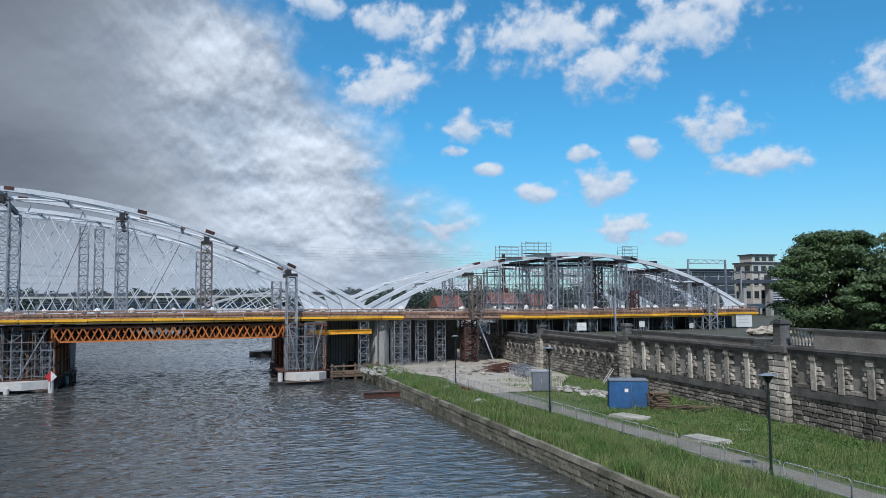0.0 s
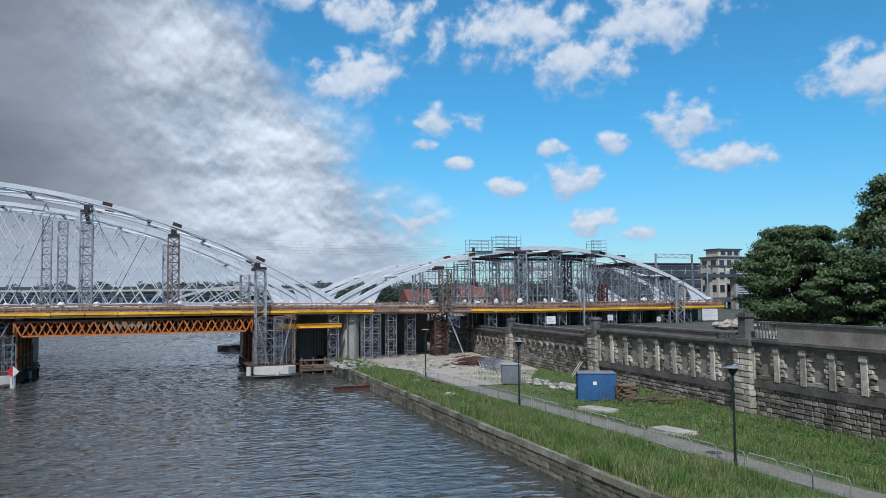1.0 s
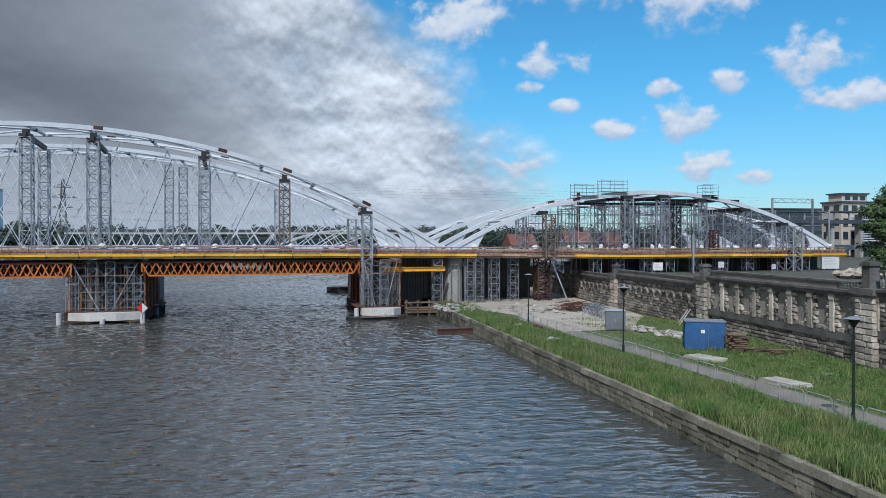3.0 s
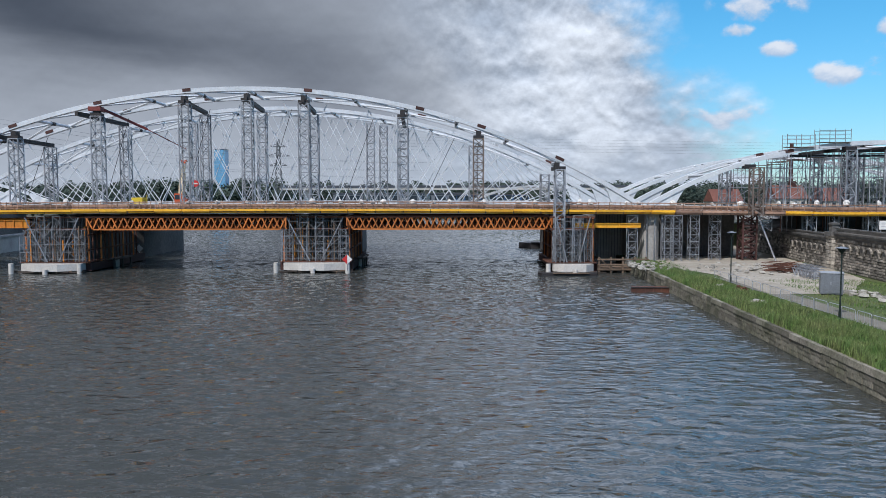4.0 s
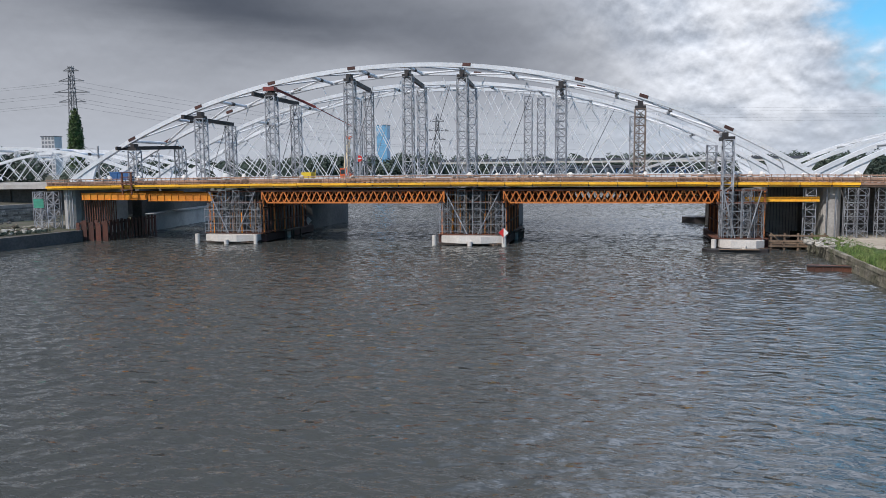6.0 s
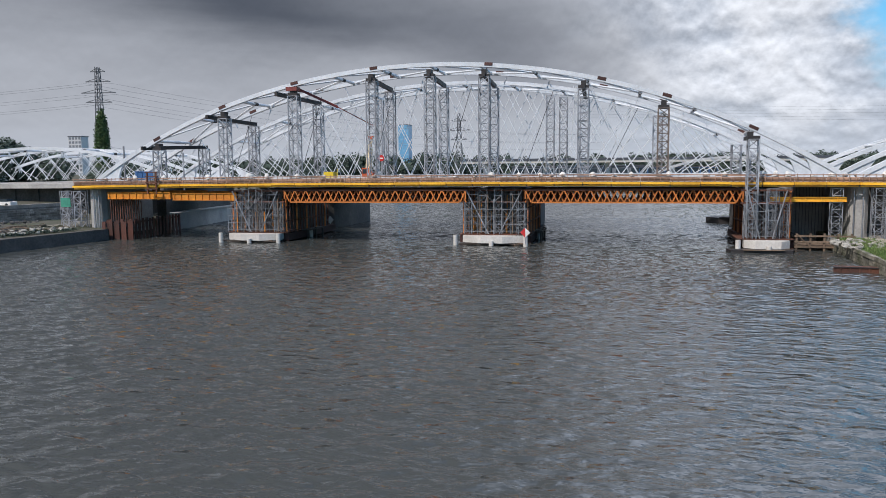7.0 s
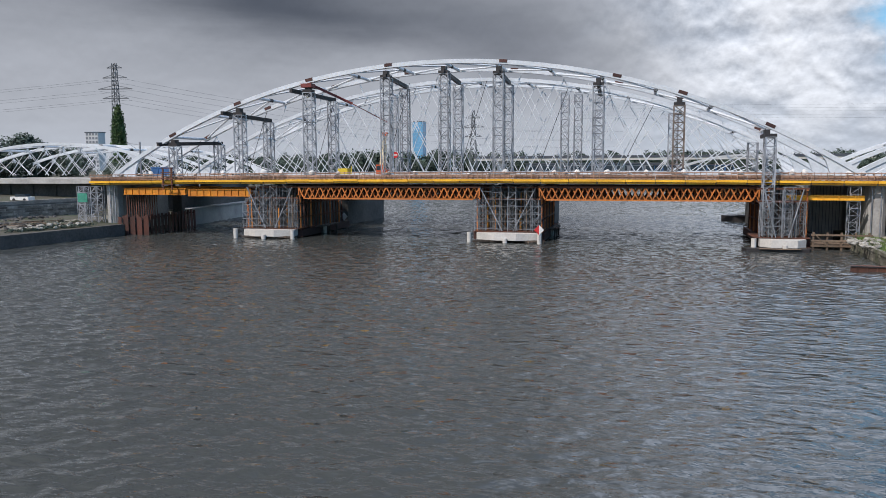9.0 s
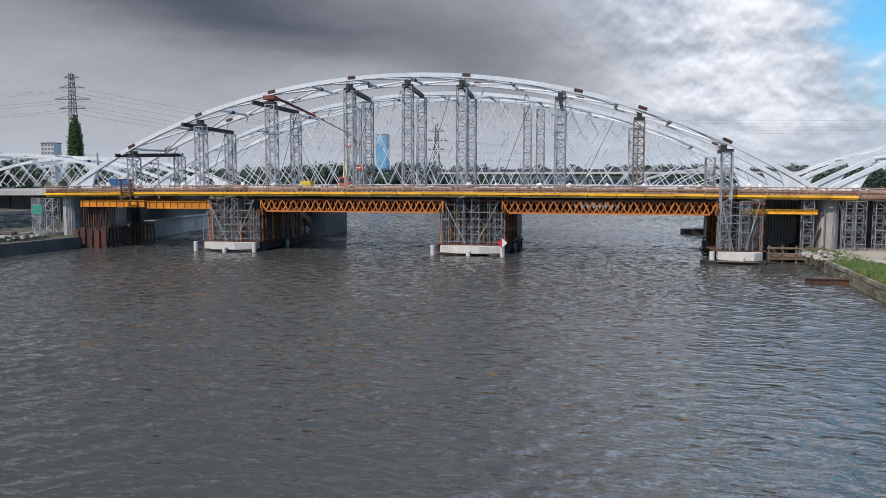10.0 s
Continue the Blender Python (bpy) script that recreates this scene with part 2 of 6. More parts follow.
PATH = mat("gravel_path", (0.205, 0.19, 0.16), 0.95, 0.0, 0.3, 1.2, 0.4, second=(0.155, 0.145, 0.115))
EARTH = mat("dark_earth", (0.085, 0.078, 0.066), 0.95, 0.0, 0.35, 0.8, 0.5, second=(0.05, 0.06, 0.03))
BLADE = mat("grass_blades", (0.066, 0.140, 0.028), 0.75, 0.0, 0.35, 1.6, second=(0.17, 0.20, 0.075), rand=0.6)
WEED = mat("broad_weed_leaves", (0.055, 0.125, 0.022), 0.65, 0.0, 0.3, 0.4, second=(0.10, 0.17, 0.04), rand=0.5)
LEAF = mat("dark_green_leaves", (0.046, 0.092, 0.028), 0.5, 0.0, 0.3, 0.5, second=(0.08, 0.125, 0.045), rand=0.6)
# Bluish distance haze is mixed into this leaf colour.
LEAF_HAZE = mat("haze_tinted_foliage", (0.058, 0.084, 0.064), 0.9, 0.0, 0.3, 0.08, second=(0.045, 0.068, 0.055), rand=0.4)
BARK = mat("bark", (0.09, 0.07, 0.055), 0.95, 0.0, 0.3, 3.0, 0.5)
BLUE_PAINT = mat("blue_container_paint", (0.035, 0.13, 0.32), 0.5, 0.0, 0.25, 1.6, second=(0.03, 0.085, 0.20))
GREY_PAINT = mat("grey_cabinet_paint", (0.17, 0.19, 0.22), 0.5, 0.0, 0.2, 1.6)
LAMP_PAINT = mat("dark_green_lamp_paint", (0.02, 0.035, 0.032), 0.45, 0.2, 0.2, 2.0)
WHITE_PLASTIC = mat("white_woven_bag", (0.75, 0.74, 0.72), 0.7, 0.0, 0.12, 2.0, 0.3, rand=0.12)
RED_PAINT = mat("red_sign_paint", (0.55, 0.03, 0.03), 0.5, 0.0, 0.1, 2.0)
CREAM = mat("cream_render", (0.56, 0.525, 0.46), 0.85, 0.0, 0.12, 0.3)
GREY_CLAD = mat("grey_cladding", (0.50, 0.51, 0.53), 0.6, 0.0, 0.12, 0.3)
DARK_CLAD = mat("dark_cladding", (0.07, 0.08, 0.10), 0.6, 0.0, 0.2, 0.2)
GLASS = mat("window_glass", (0.035, 0.05, 0.065), 0.08, 0.0, 0.2, 0.4)
BLUE_GLASS = mat("blue_tower_glass", (0.17, 0.40, 0.62), 0.25, 0.0, 0.15, 0.15)
ROOF_RED = mat("red_roof_tiles", (0.19, 0.075, 0.055), 0.85, 0.0, 0.25, 0.6)
SAFETY_YELLOW = mat("safety_yellow_paint", (0.70, 0.50, 0.03), 0.5, 0.0, 0.2, 2.0)
RED_ORANGE = mat("orange_red_paint", (0.60, 0.10, 0.03), 0.5, 0.0, 0.2, 2.0)
PALE_BOOM = mat("pale_yellow_boom_paint", (0.80, 0.66, 0.44), 0.5, 0.0, 0.2, 2.0)
NET_GREEN = mat("green_net", (0.05, 0.28, 0.20), 0.8, 0.0, 0.3, 4.0)
SHEET_RUST = mat("dark_rusty_sheet_steel", (0.12, 0.042, 0.028), 0.85, 0.0, 0.4, 1.0, 0.3, second=(0.06, 0.03, 0.025), rand=0.35)
MOSSY = mat("mossy_quay_stone", (0.22, 0.205, 0.17), 0.95, 0.0, 0.4, 1.3, 0.6, 9.0, second=(0.09, 0.095, 0.06), rand=0.35)
RUBBLE = mat("pale_rubble", (0.38, 0.365, 0.33), 0.9, 0.0, 0.25, 2.0, 0.5, rand=0.3)


# ================= mesh helpers =================
class Shape:
    """Collects boxes, bars and tubes for one mesh."""

    def __init__(self):
        self.v, self.f = [], []

    def add(self, verts, faces):
        n = len(self.v)
        self.v.extend(tuple(q) for q in verts)
        self.f.extend([tuple(n + i for i in q) for q in faces])
        return self

    def box(self, x0, y0, z0, x1, y1, z1):
        return self.add([(x0, y0, z0), (x1, y0, z0), (x1, y1, z0), (x0, y1, z0), (x0, y0, z1), (x1, y0, z1), (x1, y1, z1), (x0, y1, z1)],
                        [(0, 3, 2, 1), (4, 5, 6, 7), (0, 1, 5, 4), (1, 2, 6, 5), (2, 3, 7, 6), (3, 0, 4, 7)])

    def bar(self, p, q, w, h=None, up=(0, 0, 1)):
        """A square bar from p to q, w wide, h deep."""
        h = h or w
        p, q = Vector(p), Vector(q)
        d = (q - p).normalized()
        u = Vector(up)
        if abs(d.dot(u)) > 0.98:
            u = Vector((1, 0, 0))
        s = d.cross(u).normalized() * (w / 2)
        t = s.cross(d).normalized() * (h / 2)
        return self.add([p - s - t, p + s - t, p + s + t, p - s + t, q - s - t, q + s - t, q + s + t, q - s + t],
                        [(0, 1, 2, 3), (7, 6, 5, 4), (0, 4, 5, 1), (1, 5, 6, 2), (2, 6, 7, 3), (3, 7, 4, 0)])

    def tube(self, p, q, r, r2=None, n=6):
        r2 = r if r2 is None else r2
        p, q = Vector(p), Vector(q)
        d = (q - p).normalized()
        u = Vector((0, 0, 1)) if abs(d.z) < 0.9 else Vector((1, 0, 0))
        s = d.cross(u).normalized()
        t = s.cross(d)
        ring = [(math.cos(2 * math.pi * i / n), math.sin(2 * math.pi * i / n)) for i in range(n)]
        vs = [p + (s * a + t * b) * r for a, b in ring] + [q + (s * a + t * b) * r2 for a, b in ring]
        fs = [(i, (i + 1) % n, n + (i + 1) % n, n + i) for i in range(n)]
        return self.add(vs, fs + [tuple(range(n))[::-1], tuple(range(n, 2 * n))])

    def prism(self, pts, z0, z1):
        n = len(pts)
        return self.add([(x, y, z0) for x, y in pts] + [(x, y, z1) for x, y in pts],
                        [tuple(range(n))[::-1], tuple(range(n, 2 * n))] + [(i, (i + 1) % n, n + (i + 1) % n, n + i) for i in range(n)])

    def sweep(self, path, w, h, side=(0, 1, 0)):
        """A box section swept along a path in a plane square to side; path runs along its top centre."""
        s = Vector(side)
        vs, fs = [], []
        for i, p in enumerate(path):
            d = (Vector(path[min(i + 1, len(path) - 1)]) - Vector(path[max(i - 1, 0)])).normalized()
            up = s.cross(d)
            up = up if up.z > 0 else -up
            for a, b in ((-0.5, -1), (0.5, -1), (0.5, 0), (-0.5, 0)):
                vs.append(Vector(p) + s * (a * w) + up * (b * h))
        for i in range(len(path) - 1):
            for k in range(4):
                fs.append((4 * i + k, 4 * i + (k + 1) % 4, 4 * i + 4 + (k + 1) % 4, 4 * i + 4 + k))
        m = 4 * len(path)
        return self.add(vs, fs + [(0, 1, 2, 3), (m - 1, m - 2, m - 3, m - 4)])

    def blob(self, c, r, rng, n=7, m=4, rough=0.3):
        """An uneven stone-like lump."""
        vs, fs = [], []
        for j in range(m + 1):
            a = math.pi * j / m
            for i in range(n):
                b = 2 * math.pi * i / n
                k = 1 + rng.uniform(-rough, rough)
                vs.append((c[0] + r[0] * k * math.sin(a) * math.cos(b), c[1] + r[1] * k * math.sin(a) * math.sin(b), c[2] + r[2] * k * math.cos(a)))
        for j in range(m):
            for i in range(n):
                fs.append((j * n + i, (j + 1) * n + i, (j + 1) * n + (i + 1) % n, j * n + (i + 1) % n))
        return self.add(vs, fs)

    def mesh(self, name, material):
        me = bpy.data.meshes.new(name)
        me.from_pydata([tuple(q) for q in self.v], [], self.f)
        me.materials.append(material)
        bm = bmesh.new()
        bm.from_mesh(me)
        bmesh.ops.recalc_face_normals(bm, faces=bm.faces)
        bm.to_mesh(me)
        bm.free()
        return me


def part(name, shape, material, parent, label=""):
    me = shape if isinstance(shape, bpy.types.Mesh) else shape.mesh(name, material)
    ob = new(name, me)
    ob.parent = parent
    if label:
        tagged(ob, label)
    return ob


def thing(name, label, category, group="", at=(0, 0, 0)):
    ob = new(name)
    ob.location = at
    return tagged(ob, label, category, group)


def solid(name, shape, material, label, category, group="", kind=""):
    return tagged(new(name, shape.mesh(name, material)), label, category, group, kind)


RNG = random.Random(7)

# ================= land and water =================
WAVE = 0.0044


def quay_x(y):
    return 23.2 + 0.048 * (y - 25)


def wall_x(y):
    return 45.5 + 0.108 * (y - 49)


def left_x(y):
    return -85.3 + 0.118 * (min(max(y, 20), 160) - 86) - (12 if y > 128 else 0)


def build_water():
    """The river as one sheet with wind waves, finely divided between the quays."""
    rg = np.random.default_rng(12)
    xs = np.concatenate([[-1500, -600, -300, -180], np.arange(-122, 62, 0.32), [110, 300, 800, 1500]])
    ys = np.concatenate([[-900, -300, -60, -10], np.arange(8, 175, 0.3), np.arange(176, 330, 1.2), [380, 500, 800, 1500, 4000]])
    X, Y = np.meshgrid(xs, ys)
    Z = np.zeros_like(X)
    gust = 1 + 0.35 * np.sin(X * 0.061 + 1.7 * np.sin(Y * 0.043)) * np.cos(Y * 0.071 - X * 0.023)
    for k in range(34):
        lam = 0.95 * 3.4 ** rg.random()
        a = math.pi / 2 + 0.3 + rg.normal(0, 0.7)
        q = 2 * math.pi / lam
        ph = q * (X * math.cos(a) + Y * math.sin(a)) + rg.random() * 6.283 + 0.7 * np.sin(X * 0.21 * rg.random() + Y * 0.17)
        Z += WAVE * lam ** 0.9 * (np.sin(ph) + 0.25 * np.sin(2 * ph + 1.5))
    Z *= gust * np.clip((X + 135) / 12, 0, 1) * np.clip((75 - X) / 12, 0, 1) * np.clip((360 - Y) / 60, 0, 1)
    n, m = X.shape
    i = (np.arange(n - 1)[:, None] * m + np.arange(m - 1)[None, :]).ravel()
    F = np.stack([i, i + 1, i + m + 1, i + m], 1).astype(np.int32)
    me = bpy.data.meshes.new("water")
    me.vertices.add(n * m)
    me.vertices.foreach_set("co", np.stack([X, Y, Z], 2).astype(np.float32).ravel())
    me.loops.add(F.size)
    me.loops.foreach_set("vertex_index", F.ravel())
    me.polygons.add(len(F))
    me.polygons.foreach_set("loop_start", np.arange(0, F.size, 4, dtype=np.int32))
    me.polygons.foreach_set("use_smooth", np.ones(len(F), dtype=bool))
    me.update()
    me.validate()
    me.materials.append(WATER)
    tagged(new("water", me), "wind-rippled grey-green river water", "water", "", "structure")


def build_land():
    ys = [-900, -300, -60, 0, 15, 25, 35, 45, 55, 65, 75, 85, 95, 105, 115, 130, 150, 175, 200, 260, 330, 450, 700, 1200, 2200, 4000]
    s = Shape()
    rows = []
    for y in ys:
        yc = min(max(y, 0), 330)
        q, w, l = quay_x(yc), wall_x(yc), left_x(yc)
        bend = 0 if y < 260 else -0.35 * (y - 260)
        prof = [(-4000, 14), (l - 160, 9), (l - 70, 6.0), (l - 33, 5.0), (l - 28, 4.9), (l - 25.9, 4.8), (l - 25.8, 2.4), (l - 12, 2.1), (l - 0.9, 1.75), (l - 0.6, -3), (l + 6, -4),
                (q - 6, -4), (q + 0.35, -3), (q + 0.48, 1.44), (q + 7, 1.5), (w - 4, 1.5), (w + 0.55, 1.5), (w + 0.7, 5.6), (w + 3, 5.7), (w + 60, 5.8), (w + 200, 6.5), (4000, 14)]
        rows.append([(x + (bend if abs(x) < 3000 else 0), y, z) for x, z in prof])
    n = len(rows[0])
    for r in rows:
        s.v.extend(r)
    for j in range(len(rows) - 1):
        for i in range(n - 1):
            s.f.append((j * n + i, j * n + i + 1, (j + 1) * n + i + 1, (j + 1) * n + i))
    me = s.mesh("ground", EARTH)
    me.materials.append(GRASS_GROUND)
    for p in me.polygons:
        c = p.center
        if c.x > 20 and c.z > 1.2 and c.x < wall_x(min(c.y, 330)) + 1:
            p.material_index = 1
    ob = tagged(new("ground", me), "weedy river banks and low land beyond", "ground", "", "structure")
    ob.data.update()
    build_water()
    # gravel path and bare sandy ground on the quay
    p = Shape()
    yy = [0, 20, 30, 40, 50, 60, 70, 80, 88]
    for a, b in zip(yy, yy[1:]):
        p.add([(31.2 + 0.01 * a, a, 1.53), (33.1 + 0.012 * a + 0.25 * math.sin(a), a, 1.53), (33.1 + 0.012 * b + 0.25 * math.sin(b), b, 1.53), (31.2 + 0.01 * b, b, 1.53)], [(0, 1, 2, 3)])
    solid("path", p, PATH, "pale gravel riverside path", "path", "", "structure")
    p = Shape()
    rng = random.Random(3)
    left = [(quay_x(y) + 4.5 + (y < 96) * 2.2 + rng.uniform(-0.5, 0.5), y) for y in (74, 80, 86, 92, 98, 104, 110, 118, 128, 145)]
    right = [(wall_x(y) - 0.6 - max(0, (88 - y)) * 0.55 + rng.uniform(-0.4, 0.4), y) for y in (74, 80, 86, 92, 98, 104, 110, 118, 128, 145)]
    for i in range(len(left) - 1):
        p.add([(*left[i], 1.56), (*right[i], 1.56), (*right[i + 1], 1.56), (*left[i + 1], 1.56)], [(0, 1, 2, 3)])
    solid("pavement", p, SAND, "bare sandy building-site ground under the bridge", "site ground", "", "structure")
    p = Shape()
    for a, b in ((60, 85), (85, 110), (110, 150)):
        p.add([(left_x(a) - 13, a, 2.16), (left_x(a) - 8, a, 2.03), (left_x(b) - 8, b, 2.03), (left_x(b) - 13, b, 2.16)], [(0, 1, 2, 3)])
    solid("path", p, PATH, "pale path along the far quay", "path", "", "structure")


build_land()


# ================= arch bridges =================
MAIN = (-86.4, 29.4, 10.0, 27.0)
RIGHT = (30.4, 99.4, 9.9, 19.1)
FRONT_Y, REAR_Y = 113.0, 123.5


def rib_z(arch, x):
    a, b, z0, z1 = arch
    u = (2 * x - a - b) / (b - a)
    return z0 + (z1 - z0) * (1 - u * u + 0.10 * (u * u - u ** 4))


def camber(x):
    u = (x + 28.5) / 58
    return max(-0.35, 0.28 * (1 - u * u))


def rib_path(arch, y, n=40):
    a, b, *_ = arch
    return [(a + (b - a) * i / n, y, rib_z(arch, a + (b - a) * i / n)) for i in range(n + 1)]


def arch_pair(bridge, arch, y0, y1, struts, deep=0.62, wide=0.78, patches=()):
    a, b, *_ = arch
    for y in (y0, y1):
        part("arch_rib", Shape().sweep(rib_path(arch, y), wide, deep), WHITE_STEEL, bridge, "white box-section steel arch rib")
        for end, sg in ((a, 1), (b, -1)):
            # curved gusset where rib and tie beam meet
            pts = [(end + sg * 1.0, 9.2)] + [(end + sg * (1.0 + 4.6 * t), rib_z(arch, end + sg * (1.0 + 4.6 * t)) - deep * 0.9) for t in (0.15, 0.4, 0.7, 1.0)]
            pts += [(end + sg * 4.9, rib_z(arch, end + sg * 5.0) - deep - 0.75), (end + sg * 4.3, 10.05), (end + sg * 4.4, 9.6), (end + sg * 5.2, 9.2)]
            g = Shape()
            n = len(pts)
            g.add([(x, y - 0.22, z) for x, z in pts] + [(x, y + 0.22, z) for x, z in pts],
                  [tuple(range(n)), tuple(range(n, 2 * n))[::-1]] + [(i, (i + 1) % n, n + (i + 1) % n, n + i) for i in range(n)])
            part("gusset", g, WHITE_STEEL, bridge)
    xs = [a + (b - a) * (i + 0.5) / struts for i in range(struts)]
    xs = [x for x in xs if rib_z(arch, x) > arch[2] + 4.2]
    for i, x in enumerate(xs):
        z = rib_z(arch, x) - deep * 0.55
        part("cross_strut", Shape().tube((x, y0, z), (x, y1, z), 0.24, n=8), WHITE_STEEL, bridge)
        if i + 1 < len(xs):
            x2 = xs[i + 1]
            z2 = rib_z(arch, x2) - deep * 0.55
            ym = (y0 + y1) / 2
            part("brace", Shape().tube((x, y0, z), (x2, ym, z2), 0.16), WHITE_STEEL, bridge)
            part("brace", Shape().tube((x, y1, z), (x2, ym, z2), 0.16), WHITE_STEEL, bridge)
            part("splice_sleeve", Shape().tube((x2, ym - 0.5, z2), (x2, ym + 0.5, z2), 0.3, n=8), DARK_STEEL, bridge, "dark bolted splice sleeve")
    for x in patches:
        for y in (y0, y1):
            pp = [(x + k * 0.3, y, rib_z(arch, x + k * 0.3) + 0.05) for k in range(-2, 3)]
            part("joint_cover", Shape().sweep(pp, wide + 0.1, 0.45), RUST_DARK, bridge, "red-brown sheet cover over a weld joint")


def hangers(bridge, arch, y, count, lean, radius=0.05, keep=lambda i: True):
    a, b, *_ = arch
    for k in range(count):
        xm = a + (b - a) * (k + 1) / (count + 1)
        for sg in (-1, 1):
            if not keep(k * 2 + (sg > 0)):
                continue
            xd = xm + sg * lean
            # run from the rib down to the tie beam
            if a + 4 < xd < b - 4:
                zt = rib_z(arch, xm) - 1.0
                if zt > 11.5:
                    part("hanger", Shape().tube((xm, y, zt), (xd, y, 9.6), radius, n=5), WHITE_STEEL, bridge)
                    part("hanger_plate", Shape().bar((xm, y, zt + 0.2), (xm + sg * 0.3 * lean / 4, y, zt - 0.9), 0.05, 0.3, (0, 1, 0)), WHITE_STEEL, bridge)


def deck_slab(bridge, x0, x1, y0, y1, zb, zt, material, n=24, name="deck"):
    s = Shape()
    top = [(x0 + (x1 - x0) * i / n) for i in range(n + 1)]
    vs, fs = [], []
    for x in top:
        c = camber(x)
        vs += [(x, y0, zb + c), (x, y1, zb + c), (x, y1, zt + c), (x, y0, zt + c)]
    for i in range(n):
        for k in range(4):
            fs.append((4 * i + k, 4 * i + (k + 1) % 4, 4 * i + 4 + (k + 1) % 4, 4 * i + 4 + k))
    m = 4 * n + 4
    s.add(vs, fs + [(0, 1, 2, 3), (m - 1, m - 2, m - 3, m - 4)])
    return part(name, s, material, bridge)


def build_bridges():
    b = thing("arch_bridge", "white steel arch railway bridge under construction over the river", "bridge")
    arch_pair(b, MAIN, FRONT_Y, REAR_Y, 15, patches=(-74.5, -62.5, -50.0, -37.0, -19.3, -3.0, 6.0, 17.5))
    deck_slab(b, -89, 33.5, 111.6, 125.4, 8.35, 9.0, OLD_SHADE_CONCRETE)
    for y in (FRONT_Y, REAR_Y):
        deck_slab(b, -86, 29, y - 0.55, y + 0.55, 9.0, 9.75, WHITE_STEEL, name="tie_beam")
    hangers(b, MAIN, REAR_Y, 16, 6.0, 0.055, keep=lambda i: i % 3 != 1)
    b2 = thing("arch_bridge", "white steel approach arch standing in scaffolding over the bank", "bridge")
    arch_pair(b2, RIGHT, FRONT_Y, REAR_Y, 11, patches=(51.0, 76.0))
    deck_slab(b2, 34, 101, 111.6, 125.4, 8.35, 9.0, OLD_SHADE_CONCRETE)
    for y in (FRONT_Y, REAR_Y):
        deck_slab(b2, 31, 99, y - 0.5, y + 0.5, 9.0, 9.6, WHITE_STEEL, name="tie_beam")
    # finished sister bridge behind
    b3 = thing("arch_bridge", "finished white network arch bridge behind the new one", "bridge")
    M2 = (-86.4, 29.4, 9.9, 26.8)
    arch_pair(b3, M2, 136.5, 147, 13)
    deck_slab(b3, -90, 33, 135, 148.5, 8.2, 9.2, CONCRETE)
    for y in (136.5, 147):
        deck_slab(b3, -86, 29, y - 0.5, y + 0.5, 9.2, 9.9, WHITE_STEEL, name="tie_beam")
        hangers(b3, M2, y, 36, 8.0, 0.075)
    b4 = thing("arch_bridge", "finished white network arch over the far bank", "bridge")
    L2 = (-155.5, -87.4, 9.6, 16.6)
    for ya, yb in ((140, 150.5), (163, 173.5)):
        arch_pair(b4, L2, ya, yb, 9, 0.6, 0.6)
        deck_slab(b4, -160, -87, ya - 1.5, yb + 1.5, 8.2, 9.2, CONCRETE)
        for y in (ya, yb):
            hangers(b4, L2, y, 14, 5.0, 0.06)
    b5 = thing("arch_bridge", "white network arch behind the scaffolded one", "bridge")
    R2 = (30.4, 99.4, 9.8, 18.6)
    arch_pair(b5, R2, 140, 150.5, 9)
    deck_slab(b5, 33, 102, 138.5, 152, 8.2, 9.2, CONCRETE)


build_bridges()


# ================= formwork along the deck edge =================
def build_formwork(name, x0, x1, label, yellow_from, yellow_to, step=0.8, y=110.9):
    t = thing(name, label, "formwork")
    x = x0
    rng = random.Random(int(x0) + 50)
    while x < x1 - 0.2:
        xe = min(x + 4.0, x1)
        ca, cb = camber(x), camber(xe)
        m = YELLOW if yellow_from <= x < yellow_to else BROWN_WOOD
        dz = rng.uniform(-0.03, 0.03)
        part("edge_beam", Shape().bar((x, y, 8.82 + ca + dz), (xe - 0.06, y, 8.82 + cb + dz), 0.22, 0.34), m, t)
        part("lower_beam", Shape().bar((x + 0.1, y + 0.25, 8.48 + ca + dz), (xe - 0.1, y + 0.25, 8.48 + cb + dz), 0.2, 0.2), m, t)
        part("side_board", Shape().bar((x, y + 0.32, 9.3 + ca), (xe - 0.03, y + 0.32, 9.3 + cb), 0.05, 0.5), BROWN_WOOD, t)
        part("rail_board", Shape().bar((x, y + 0.02, 9.62 + ca + dz), (xe, y + 0.02, 9.62 + cb - dz), 0.04, 0.13), BROWN_WOOD, t)
        part("rail_board", Shape().bar((x, y + 0.02, 9.98 + ca - dz), (xe, y + 0.02, 9.98 + cb + dz), 0.04, 0.13), BROWN_WOOD, t)
        x += 4.0
    x = x0 + 0.3
    while x < x1:
        c = camber(x)
        part("guard_post", Shape().bar((x, y - 0.04, 8.95 + c), (x, y - 0.08, 10.12 + c), 0.07), BROWN_WOOD, t)
        part("bracket", Shape().bar((x, y - 0.1, 9.02 + c), (x, y + 1.2, 8.95 + c), 0.09, 0.12), RUST, t)
        x += step
    return t


build_formwork("edge_formwork", -89.5, 34.0, "yellow formwork beams and brown guard boards along the deck edge", -90, 32)
build_formwork("edge_formwork", 34.0, 101.0, "timber and yellow formwork along the approach deck edge", 50, 101)


